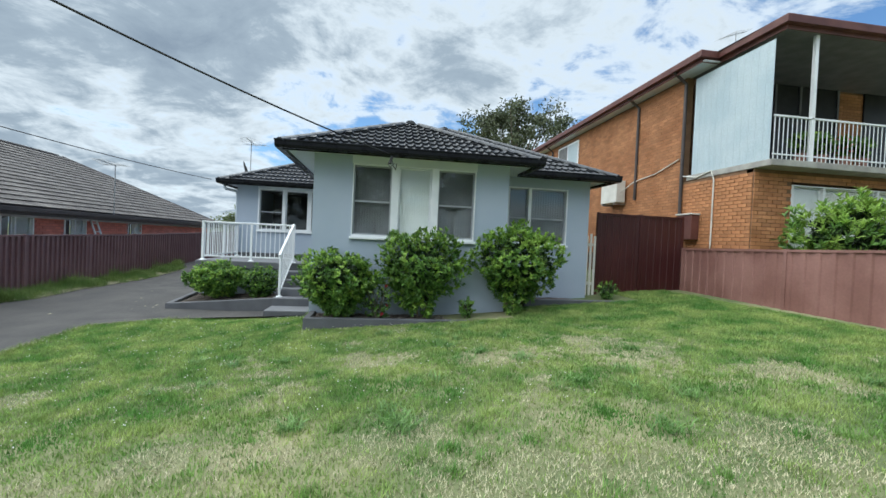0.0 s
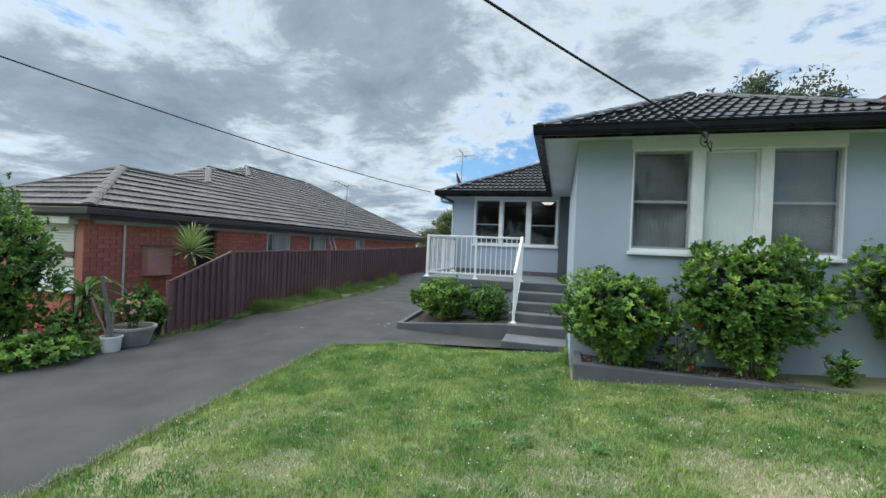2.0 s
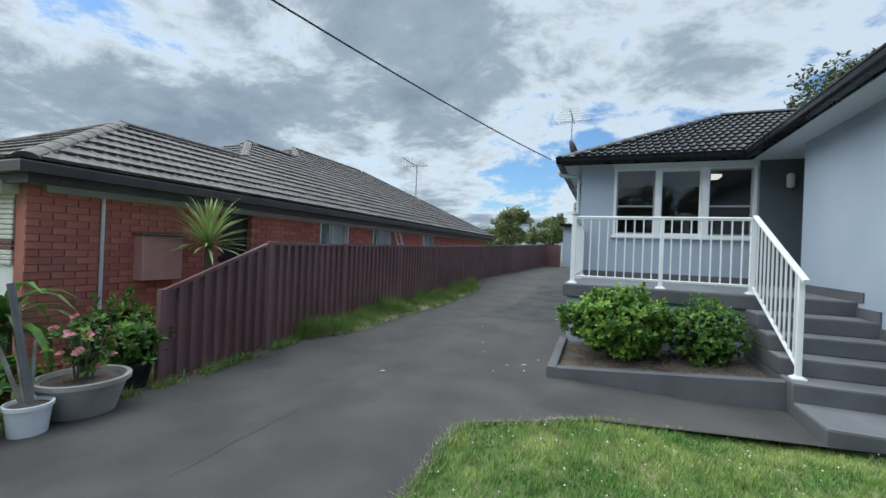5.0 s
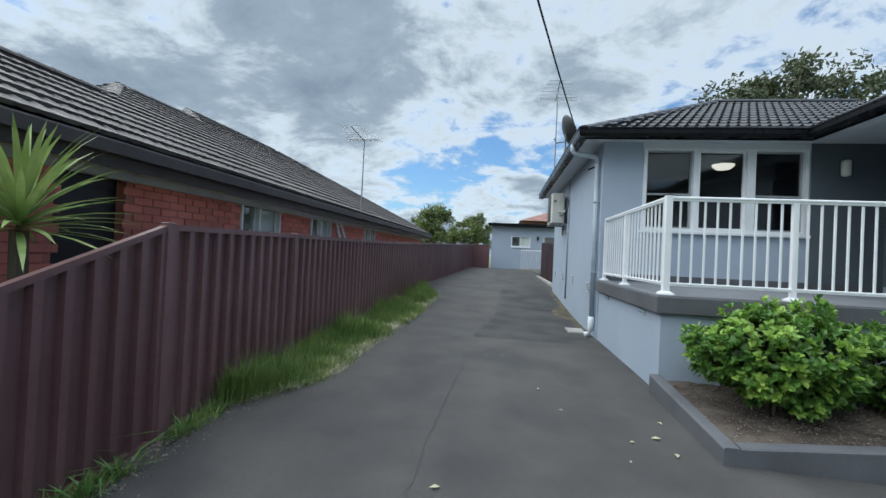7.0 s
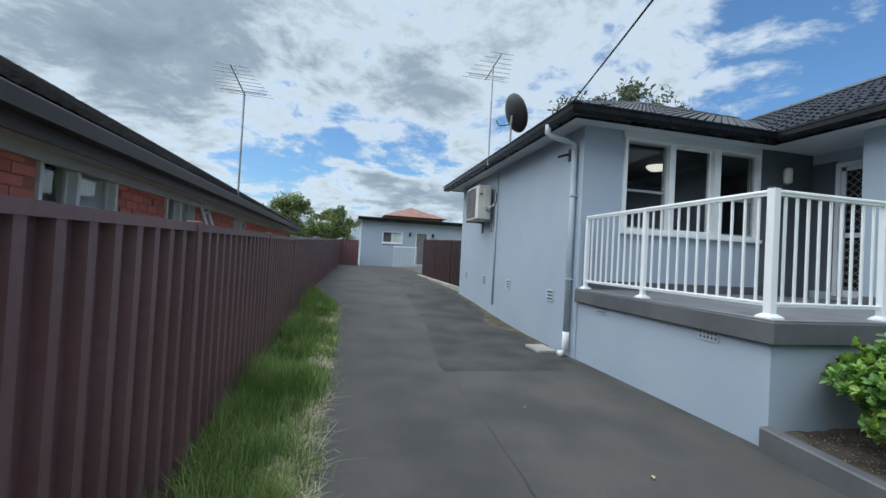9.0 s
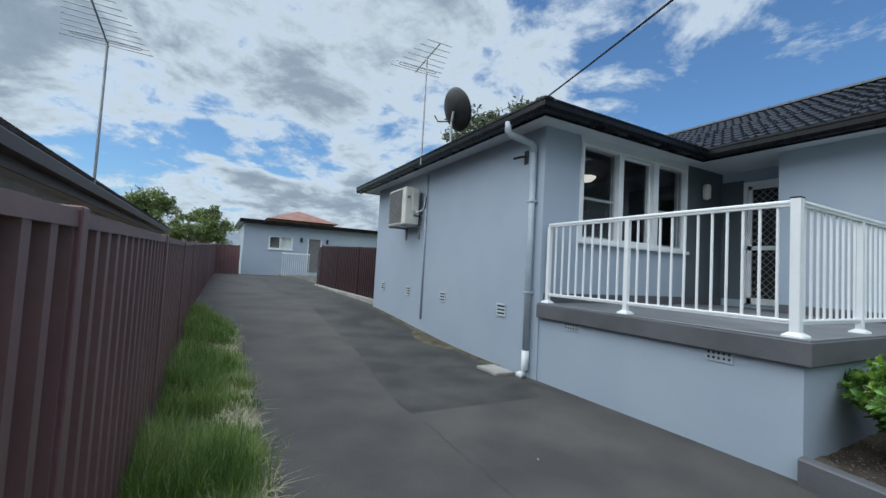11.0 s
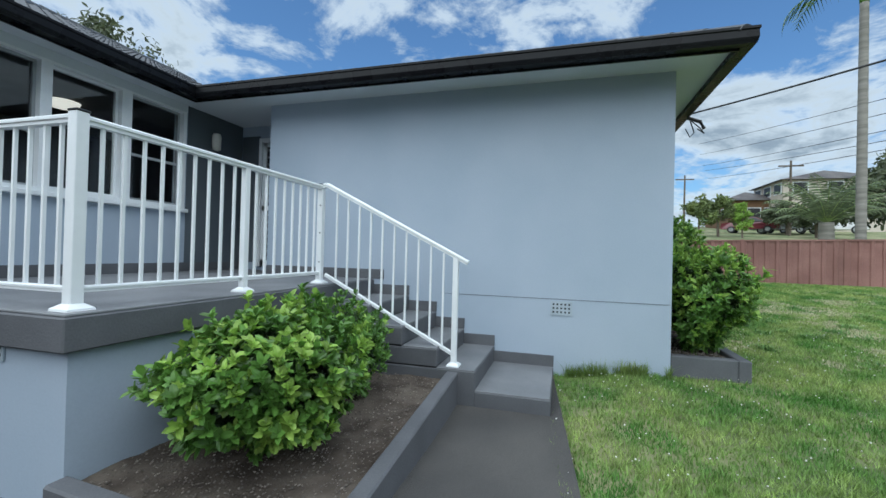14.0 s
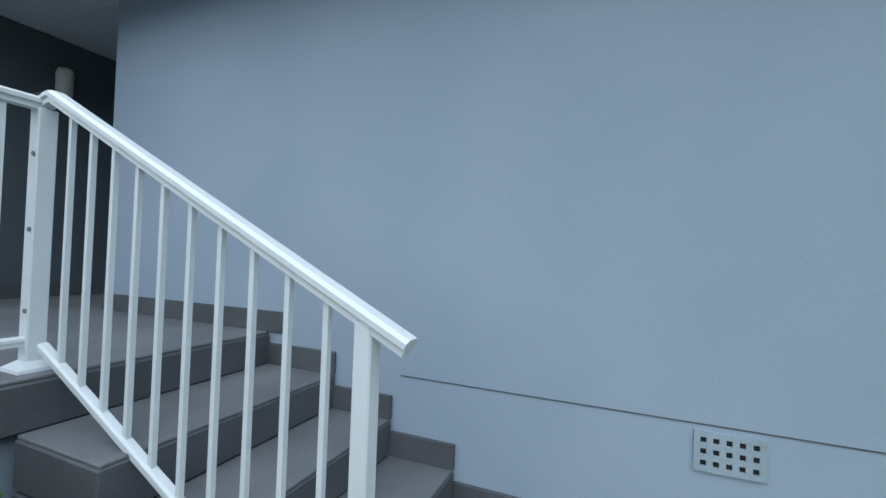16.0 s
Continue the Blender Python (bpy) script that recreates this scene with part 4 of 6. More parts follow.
shrub("shrub", (-2.66, 2.80, 0.55), (0.60, 0.52, 0.40), 0.08, "rounded glossy green shrub in the porch bed", 11, 1600, 0.062, 0.036, 0.38, group="porch shrubs", lumps=0.26, taper=0.30)
shrub("shrub", (-1.66, 2.88, 0.50), (0.46, 0.40, 0.38), 0.12, "smaller dark green shrub in the porch bed", 12, 800, 0.045, 0.024, 0.12, group="porch shrubs", taper=0.4)
shrub("shrub", (0.55, -0.42, 0.87), (0.68, 0.50, 0.58), 0.28, "large glossy green shrub at the corner of the house", 13, 1250, 0.07, 0.032, 0.4, group="front shrubs")
shrub("shrub", (2.08, -0.36, 1.14), (0.80, 0.48, 0.74), 0.30, "large upright glossy shrub under the front window", 14, 1250, 0.075, 0.034, 0.4, group="front shrubs")
shrub("shrub", (3.92, -0.32, 1.28), (0.90, 0.55, 0.80), 0.32, "large dense bright green shrub beside the front windows", 15, 1400, 0.075, 0.034, 0.55, group="front shrubs")
shrub("rose_bush", (1.28, -0.52, 0.62), (0.36, 0.26, 0.42), 0.29, "thin straggly rose bush with small red flowers", 18, 150, 0.05, 0.026, 0.15, 5, flowers=(PETAL, 5))
shrub("shrub", (2.92, -0.45, 0.50), (0.14, 0.13, 0.20), 0.29, "small dark upright seedling shrub in the front bed", 16, 50, 0.07, 0.03, 0.1)
shrub("shrub", (6.45, 0.8, 0.75), (0.24, 0.2, 0.22), 0.55, "small dark shrub at the end of the bed", 17, 70, 0.07, 0.03, 0.1)


# ---- roof fittings, pipes, air conditioner of the house ----
pipe = tag_root("downpipe", (-3.415, 6.33, 0.05), "grey painted round downpipe at the porch corner", "downpipe")
part("elbow", tube(bmesh.new(), [(-3.83, 6.36, 3.30), (-3.83, 6.37, 3.19), (-3.79, 6.37, 3.15), (-3.46, 6.34, 3.09), (-3.42, 6.335, 3.05), (-3.415, 6.33, 2.97)], 0.045, 12), PIPEPAINT, pipe, smooth=True)
part("pipe", tube(bmesh.new(), [(-3.415, 6.33, 2.98), (-3.415, 6.33, 0.35)], 0.042, 12), PIPEPAINT, pipe, smooth=True)
part("shoe", tube(bmesh.new(), [(-3.415, 6.33, 0.36), (-3.415, 6.33, 0.12), (-3.44, 6.33, 0.06), (-3.52, 6.33, 0.045)], 0.05, 12), FRAMEWHITE, pipe, "white plastic outlet shoe", smooth=True)
for z in (1.1, 2.3):
    part("strap", cuboid(bmesh.new(), -3.464, -3.36, 6.28, 6.38, z, z + 0.025, 0.004), PIPEPAINT, pipe)
bm = tube(bmesh.new(), [(-3.38, 9.56, 0.35), (-3.38, 9.56, 3.24)], 0.02, 10)
tagged(part("conduit_pipe", bm, PIPEPAINT, smooth=True), "thin grey painted pipe up the side wall", "pipe")
slab = block("drain_cover", -3.75, -3.45, 6.5, 6.95, 0.0, 0.05, CONCRETE, None, 0.01)
tagged(slab, "small concrete drain surround beside the downpipe", "drain")

ac = tag_root("air_conditioner", (-3.6, 10.1, 2.2), "off-white split air conditioner outdoor unit on wall brackets", "air conditioner")
block("body", -3.77, -3.45, 9.74, 10.62, 2.22, 2.98, PLASTIC, ac, 0.02)
for i in range(24):
    z = 2.28 + i * 0.028
    block("grille_slat", -3.785, -3.770, 9.90, 10.58, z, z + 0.012, GREYTRIM, ac, 0)
block("valve_cover", -3.62, -3.48, 9.715, 9.742, 2.50, 2.92, PLASTIC, ac, 0.006)
block("side_handle", -3.73, -3.66, 9.73, 9.742, 2.75, 2.80, GREYTRIM, ac, 0.004)
for z in (2.42, 2.50):
    part("valve", tube(bmesh.new(), [(-3.56, 9.74, z), (-3.56, 9.69, z)], 0.018, 8), METAL, ac)
for y in (9.85, 10.5):
    block("bracket", -3.8, -3.36, y - 0.02, y + 0.02, 2.18, 2.22, METAL, ac, 0)
    block("bracket", -3.40, -3.36, y - 0.02, y + 0.02, 1.95, 2.18, METAL, ac, 0)
for k, z in enumerate((2.42, 2.50)):
    part("pipe", tube(bmesh.new(), [(-3.56, 9.69, z), (-3.54, 9.63, z - 0.03), (-3.46, 9.58, z + 0.02), (-3.41, 9.55 + 0.02 * k, z + 0.16), (-3.405, 9.55 + 0.02 * k, 2.8)], 0.012, 8), WHITE if k else BLACKSTEEL, ac)
sensor = tag_root("sensor_light_bracket", (-3.36, 6.55, 2.95), "small black sensor bracket on the side wall", "bracket")
block("plate", -3.375, -3.36, 6.50, 6.58, 2.86, 3.05, BLACKSTEEL, sensor, 0.004)
part("arm", tube(bmesh.new(), [(-3.375, 6.54, 2.97), (-3.44, 6.60, 2.96), (-3.50, 6.66, 2.94)], 0.018, 8), BLACKSTEEL, sensor)


def yagi(name, base, height, boom_dir, label, elements=8, span=0.9, pitch=0.38, ends=(-0.55, 0.55)):
    root = tag_root(name, base, label, "antenna")
    x, y, z = base
    part("mast", tube(bmesh.new(), [(x, y, z - 0.05), (x, y, z + height)], 0.016, 8), METAL, root)
    d = Vector((math.cos(boom_dir), math.sin(boom_dir), pitch)).normalized()
    s = Vector((-math.sin(boom_dir), math.cos(boom_dir), 0))
    c = Vector((x, y, z + height - 0.05))
    part("boom", tube(bmesh.new(), [c + d * ends[0], c + d * ends[1]], 0.011, 6), METAL, root)
    for i in range(elements):
        e = c + d * (ends[0] + 0.02 + (ends[1] - ends[0] - 0.04) * i / (elements - 1)) + Vector((0, 0, 0.012))
        h = span * (0.5 - 0.27 * i / (elements - 1))
        part("element", tube(bmesh.new(), [e - s * h, e + s * h], 0.006, 5), METAL, root)
    e = c + d * (ends[0] + 0.12) + Vector((0, 0, 0.02))   # folded dipole
    w, q = s * span * 0.36, d * 0.035
    part("dipole", tube(bmesh.new(), [e - q, e - w - q, e - w * 1.05, e - w + q, e + w + q, e + w * 1.05, e + w - q, e - q], 0.006, 5), METAL, root)
    return root


yagi("tv_antenna", (-3.84, 8.95, 3.30), 2.0, radians(268), "grey metal aerial on a mast above the roof", 7, 1.05, 0.06)
yagi("tv_antenna", (-8.42, 8.7, 2.15), 1.87, radians(272), "grey metal aerial on the neighbouring roof", 9, 0.95, 0.05, (-0.08, 1.05))
yagi("tv_antenna", (13.6, 5.45, 8.02), 9.75 - 8.02, radians(10), "thin grey aerial on the roof of the brick flats", 5, 0.9)
dish = tag_root("satellite_dish", (-3.74, 8.05, 3.35), "dark grey satellite dish on a bent roof mount", "satellite dish")
bm = lathe(bmesh.new(), [(0.0005, 0.0), (0.12, 0.008), (0.24, 0.035), (0.34, 0.075), (0.385, 0.105), (0.38, 0.115), (0.33, 0.085), (0.22, 0.045), (0.1, 0.02), (0.0005, 0.014)], (0, 0, 0), 28)
part("reflector", bm, BLACKSTEEL, dish, m=Matrix.Translation((-3.74, 8.0, 4.0)) @ Matrix.Rotation(radians(-76), 4, "Z") @ Matrix.Rotation(radians(-68), 4, "X") @ Matrix.Diagonal((0.8, 0.92, 0.8, 1)), smooth=True)
part("mount", tube(bmesh.new(), [(-3.74, 8.05, 3.35), (-3.74, 8.06, 3.8), (-3.74, 8.01, 3.98)], 0.022, 8), METAL, dish)
part("feed_arm", tube(bmesh.new(), [(-3.74, 8.04, 3.82), (-3.9, 8.25, 3.84), (-3.94, 8.3, 3.95)], 0.012, 6), BLACKSTEEL, dish)


def cable(name, a, b, sag, label, r=0.012, n=24):
    a, b = Vector(a), Vector(b)
    pts = [a.lerp(b, i / n) - Vector((0, 0, sag * 4 * (i / n) * (1 - i / n))) for i in range(n + 1)]
    return tagged(part(name, tube(bmesh.new(), pts, r, 6), CABLE), label, "cable")


# service cables from the street to the house fronts
cable("service_cable", (1.40, -0.48, 3.28), (-7.3, -11.65, 5.6), 0.5, "black overhead service cable to the house", 0.011)
cable("service_cable", (-3.93, 5.55, 3.33), (-8.5, -12.3, 4.78), 0.44, "black overhead service cable above the drive", 0.009)
cl = tag_root("cable_clamp", (1.42, -0.45, 3.2), "black insulated cable clamp with loops at the fascia", "cable clamp")
part("clamp", tube(bmesh.new(), [(1.42, -0.46, 3.24), (1.42, -0.62, 3.18), (1.40, -0.66, 3.08)], 0.025, 8), CABLE, cl)
part("loop", tube(bmesh.new(), [(1.42, -0.5, 3.2), (1.46, -0.56, 3.05), (1.5, -0.52, 3.0), (1.52, -0.47, 3.12)], 0.008, 6), CABLE, cl)
part("loop", tube(bmesh.new(), [(1.40, -0.5, 3.2), (1.36, -0.6, 3.08), (1.40, -0.66, 3.02), (1.47, -0.6, 3.1)], 0.008, 6), CABLE, cl)


# ---- fences ----
def fence_bay(parent, a, b, bot, top, mat, period=0.19, depth=0.042, rail_mat=None):
    """One corrugated sheet bay between two post centres, with rails; bot and top are heights at a and b."""
    a, b = Vector((a[0], a[1], 0)), Vector((b[0], b[1], 0))
    d = b - a
    L = d.length
    d.normalize()
    nrm = Vector((-d.y, d.x, 0))
    prof = []
    k = 0.03
    while k < L - 0.03:
        for o, s in ((0.0, -1), (0.30, -1), (0.37, 1), (0.93, 1)):
            q = k + o * period
            if q < L - 0.03:
                prof.append((q, s * depth / 2))
        k += period
    prof.append((L - 0.03, -depth / 2))
    v, f = [], []
    for q, o in prof:
        t = q / L
        p = a + d * q + nrm * o
        v += [(p.x, p.y, bot[0] + (bot[1] - bot[0]) * t), (p.x, p.y, top[0] + (top[1] - top[0]) * t - 0.01)]
    n = len(prof)
    f = [(2 * i, 2 * i + 2, 2 * i + 3, 2 * i + 1) for i in range(n - 1)]
    mesh_part("panel", v, f, mat, parent)
    for lv, h in ((top, 0.045), (bot, 0.06)):
        bm = bmesh.new()
        off = -0.045 if lv is top else 0.0
        vs = []
        for p, z in ((a, lv[0]), (b, lv[1])):
            for s, u in ((-1, 0), (1, 0), (1, 1), (-1, 1)):
                w = p + nrm * s * 0.026
                vs.append(bm.verts.new((w.x, w.y, z + off + u * h)))
        for k in range(4):
            bm.faces.new((vs[k], vs[(k + 1) % 4], vs[4 + (k + 1) % 4], vs[4 + k]))
        bm.faces.new(vs[:4][::-1])
        bm.faces.new(vs[4:])
        part("top_rail" if lv is top else "bottom_rail", bm, rail_mat or mat, parent)


def fence_post(parent, x, y, z0, z1, mat, s=0.034):
    part("post", cuboid(bmesh.new(), x - s, x + s, y - s, y + s, z0, z1, 0.004), mat, parent)


def fence(name, pts, top, bot, mat, label, period=0.19, depth=0.042):
    root = tag_root(name, (pts[0][0], pts[0][1], bot(*pts[0])), label, "fence")
    for p in pts:
        fence_post(root, p[0], p[1], bot(*p) - 0.25, top(*p) + 0.012, mat)
    for a, b in zip(pts, pts[1:]):
        fence_bay(root, a, b, (bot(*a) - 0.03, bot(*b) - 0.03), (top(*a), top(*b)), mat, period, depth)
    return root


FX = -7.39
fy = [0.10, 1.66, 3.53, 5.82, 8.1, 10.5, 12.9, 15.3, 17.7, 20.1, 22.5, 24.9, 27.5]
fence("fence", [(FX + 0.42 * smooth01(9.0, 30.0, y), y) for y in fy], lambda x, y: 0.85 if y < 0.5 else 1.43 + 0.0135 * max(0, y - 1.66) + 0.014 * max(0, y - 8), lambda x, y: ground_z(x, y), FENCE, "dark brown ribbed steel fence with raked end along drive", 0.162, 0.042)
fence("fence", [(FX + 0.47, 27.5), (-5.85, 27.52)], lambda x, y: 2.06, lambda x, y: 0.42, FENCE, "dark brown ribbed steel fence closing the end of the drive")
fence("fence", [(-3.05, 12.55), (-3.0, 15.0), (-3.0, 17.6), (-2.97, 20.4)], lambda x, y: 1.86 + 0.031 * (y - 13), lambda x, y: 0.33 + 0.01 * (y - 13), MAROON, "maroon ribbed steel fence behind the house")
fence("fence", [(-2.93, 20.44), (-2.2, 24.5)], lambda x, y: 2.1, lambda x, y: 0.42, MAROON, "short maroon steel fence near the outbuilding")
kb = block("kerb_strip", -3.22, -3.09, 12.6, 20.4, 0.1, 0.435, CONCRETE, None, 0.015)
tagged(kb, "pale concrete kerb at the foot of the rear fence", "kerb")
py = [1.55, -1.36, -3.7, -6.05, -8.4, -10.75]
fence("fence", [(8.66 + 0.26 * smooth01(-3.0, 1.6, y), y) for y in py], lambda x, y: 1.86 - 0.02 * min(0, y), lambda x, y: 0.70, PINK, "faded pinkish red ribbed steel fence along the lawn", 0.26, 0.026)
fence("fence", [(6.60, 1.62), (7.75, 1.62), (8.90, 1.62)], lambda x, y: 2.64, lambda x, y: 0.70, DEEPRED, "tall deep maroon steel side fence beside the house", 0.19, 0.014)
gate = tag_root("picket_gate", (6.33, 1.55, 0.6), "weathered pale picket gate beside the house", "gate")
for i in range(4):
    block("picket", 6.16 + 0.1 * i, 6.22 + 0.1 * i, 1.52, 1.54, 0.55, 2.1 - 0.05 * (i % 2), PLASTIC, gate, 0.004)
for z in (0.85, 1.8):
    block("rail", 6.12, 6.52, 1.545, 1.58, z, z + 0.07, PLASTIC, gate, 0.004)


# ---- brick laying ----
def brick_wall(parent, axis, at, out, u0, u1, z0, z1, mat, mortar, skip=(), blen=0.23, bh=0.074, joint=0.013, depth=0.016, nearest=None):
    """Courses of bricks proud of a mortar face; out is -1 or 1, the side that they face; skip holds openings."""
    wall("mortar", axis, at, -out * 0.2, u0, u1, z0, z1, mortar, parent, skip)
    n = int((z1 - z0) / (bh + joint))
    v, f, singles = [], [], []
    rng = random.Random(7)
    for j in range(n):
        c = z0 + j * (bh + joint) + joint / 2
        u = u0 + joint / 2 - (0.12 if j % 2 else 0.0)
        while u < u1:
            a, b = max(u, u0), min(u + blen, u1)
            mid = (a + b) / 2
            u += blen + joint
            if b - a < 0.03 or any(s[0] - 0.02 < mid < s[1] + 0.02 and s[2] - 0.05 < c + bh / 2 < s[3] + 0.03 for s in skip):
                continue
            if nearest and nearest[0] < mid < nearest[1] and nearest[2] < c < nearest[3] and b - a > blen - 1e-4 and len(singles) < 290:
                singles.append((mid, c))
                continue
            o = depth + rng.uniform(-0.003, 0.003)
            k = len(v)
            for dd in (0.0, o):
                for uu, zz in ((a, c), (b, c), (b, c + bh), (a, c + bh)):
                    v.append((at + out * dd, uu, zz) if axis == "y" else (uu, at + out * dd, zz))
            f += [(k + 4, k + 5, k + 6, k + 7)] + [(k + i, k + (i + 1) % 4, k + 4 + (i + 1) % 4, k + 4 + i) for i in range(4)]
    ob = mesh_part("bricks", v, f, mat, parent)
    ob["kind"] = "stuff"
    bm = bmesh.new()
    if axis == "y":
        cuboid(bm, -0.001 if out > 0 else -depth, depth if out > 0 else 0.001, -blen / 2, blen / 2, 0, bh)
    else:
        cuboid(bm, -blen / 2, blen / 2, -0.001 if out > 0 else -depth, depth if out > 0 else 0.001, 0, bh)
    bmesh.ops.recalc_face_normals(bm, faces=bm.faces)
    me = bpy.data.meshes.new("brick")
    bm.to_mesh(me)
    bm.free()
    me.materials.append(mat)
    for mid, c in singles:
        ob = attach(new("brick", me), parent)
        ob.location = (at, mid, c) if axis == "y" else (mid, at, c)


# ---- red brick neighbour ----
red = tag_root("house", (-12, 8, -0.3), "single-storey red brick house with a brown tiled hip roof", "house")
RW = [(4.67, 5.78, 0.9, 2.0), (6.97, 7.98, 0.9, 2.0), (10.34, 11.3, 0.9, 2.0), (2.05, 2.75, -0.2, 1.95)]
RB = {"front": (-12.96, -8.4, -0.71, 19.0), "middle": (-16.3, -8.4, 1.9, 19.0), "rear": (-19.0, -8.4, 3.9, 19.0)}
RPITCH, REAVE = 0.517, 2.17


def red_rise(x, y):
    return max(min(x - b[0], b[1] - x, y - b[2], b[3] - y) * RPITCH for b in RB.values())


xs = sorted({-19.0, -16.3, -12.96, -8.4, *[round(t, 3) for t in steps(-19, -8.4, 40)]})
ys = sorted({-0.71, 1.9, 3.9, 19.0, *[round(t, 3) for t in steps(-0.71, 19.0, 60)]})
rroof = roof_deck("roof", xs, ys, red_rise, REAVE, BROWNTRIM, red)
rplaces = {}
for b in RB.values():
    for s in "ES":
        for p in tile_grid(b, RPITCH, REAVE + 0.01, s, red_rise, lambda x, y, b=b: min(x - b[0], b[1] - x, y - b[2], b[3] - y) * RPITCH):
            rplaces.setdefault((round(p[0] / 0.2), round(p[1] / 0.2), s), p)
joined_tiles("roof_tiles", list(rplaces.values()), RPITCH, BROWNTILE, rroof, "rows of brown concrete tiles", REAVE, red_rise, roll=0.022)
for a, b in (((-8.4, -0.71), (-10.68, 1.57)), ((-12.96, -0.71), (-10.68, 1.57)), ((-10.68, 1.57), (-10.68, 4.18)), ((-10.68, 4.18), (-12.35, 5.85)), ((-12.35, 5.85), (-12.35, 7.85)),
             ((-12.35, 7.85), (-13.7, 9.2)), ((-13.7, 9.2), (-13.7, 13.7)), ((-13.7, 13.7), (-8.4, 19.0))):
    ridge_line("ridge_cap", (*a, REAVE + red_rise(*a)), (*b, REAVE + red_rise(*b)), rroof, BROWNTILE)
rper = [(-12.96, 19.0, 1.98), (-12.96, -0.71, 1.98), (-8.4, -0.71, 1.98), (-8.4, 19.0, 1.98)]
part("gutter", sweep(bmesh.new(), rper, [(-0.12, 0.08), (-0.12, 0.2), (0.0, 0.2), (0.006, 0.185), (0.0, 0.08)]), BROWNTRIM, red, "dark brown gutter")
part("fascia", sweep(bmesh.new(), rper, [(-0.12, -0.02), (-0.12, 0.18), (-0.15, 0.18), (-0.15, -0.02)]), BROWNTRIM, red)
part("soffit", sweep(bmesh.new(), rper, [(-0.15, 0.0), (-0.6, 0.0), (-0.6, 0.03), (-0.15, 0.03)]), EAVELINING, red, "grey eave lining")
part("soffit_batten", cuboid(bmesh.new(), -8.87, -8.80, -0.3, 18.4, 1.90, 1.985), EAVELINING, red)
RF = [(-10.55, -9.02, 0.6, 1.9)]
for (a, b, c, d) in RW[:3]:
    w = sash_window(red, Matrix.Translation((-8.87, a, c)) @ Matrix.Rotation(radians(90), 4, "Z"), b - a, d - c, [(0.04, 0.45, 0, BLIND), (0.5, b - a - 0.04, 0, WHITEBLIND)], "narrow aluminium window", False)
block("door", -9.0, -8.96, 2.07, 2.73, -0.2, 1.94, BLACKSTEEL, red, 0.003, "dark recessed side door")
sh = block("window", -10.55, -9.02, -0.44, -0.40, 0.6, 1.9, FRAMEWHITE, red, 0.003, "front window behind a half-lowered roller shutter")
for i in range(15):
    z = 1.05 + i * 0.058
    if i in (3, 4):
        continue
    block("shutter_slat", -10.5, -9.07, -0.475, -0.45, z, z + 0.05, PLASTIC, sh, 0.008)
for z in (1.222, 1.283):
    block("shutter_slat", -10.5, -9.07, -0.475, -0.45, z, z + 0.05, REDTRIM, sh, 0.008, "brown painted slat")
block("shutter_box", -10.58, -9.0, -0.62, -0.44, 1.86, 2.0, PLASTIC, sh, 0.01)
block("sill", -10.6, -9.0, -0.54, -0.44, 0.55, 0.61, FRAMEWHITE, sh, 0.005)
part("downpipe", tube(bmesh.new(), [(-8.90, 0.30, 0.08), (-8.83, 0.30, 0.15), (-8.83, 0.30, 2.0)], 0.022, 8), WHITE, red, "thin white pipe")
PINKBOX = material("faded_pink_enamel", (0.64, 0.33, 0.31), (0.70, 0.39, 0.36), 0.5, scale=3, fine=40, bump=0.05)
mb = tag_root("meter_box", (-8.8, 1.0, 0.8), "faded red metal meter box on the brick wall", "meter box")
block("box", -8.86, -8.66, 0.70, 1.27, 0.83, 1.46, PINKBOX, mb, 0.01)
block("hood", -8.87, -8.60, 0.66, 1.31, 1.46, 1.49, GREYTRIM, mb, 0.005)
PALEALU = material("pale_aluminium", (0.60, 0.61, 0.62), (0.70, 0.71, 0.72), 0.4, metal=0.15, scale=6, fine=60, bump=0.04)
ladder = tag_root("ladder", (-8.6, 8.3, -0.1), "aluminium ladder leaning on the red brick wall", "ladder")
for y in (8.12, 8.42):
    part("stile", tube(bmesh.new(), [(-8.15, y, -0.05), (-8.84, y, 2.02)], 0.03, 6), PALEALU, ladder)
for i in range(7):
    t = (i + 0.5) / 7
    part("rung", tube(bmesh.new(), [(-8.15 - 0.69 * t, 8.12, -0.05 + 2.03 * t), (-8.15 - 0.69 * t, 8.42, -0.05 + 2.03 * t)], 0.018, 6), PALEALU, ladder)

def pot(name, x, y, z, r0, r1, h, mat, label):
    root = tag_root(name, (x, y, z), label, "plant pot")
    part("pot", lathe(bmesh.new(), [(r0, 0.0), (r1 * 0.97, h * 0.86), (r1 * 1.06, h * 0.88), (r1 * 1.06, h), (r1 * 0.95, h), (r1 * 0.9, h * 0.85), (0.01, h * 0.85)], (x, y, z), 24), mat, root, smooth=False)
    part("soil", lathe(bmesh.new(), [(0.01, 0), (r1 * 0.9, 0.0), (r1 * 0.9, 0.015), (0.01, 0.03)], (x, y, z + h * 0.84), 16), SOIL, root)
    return root



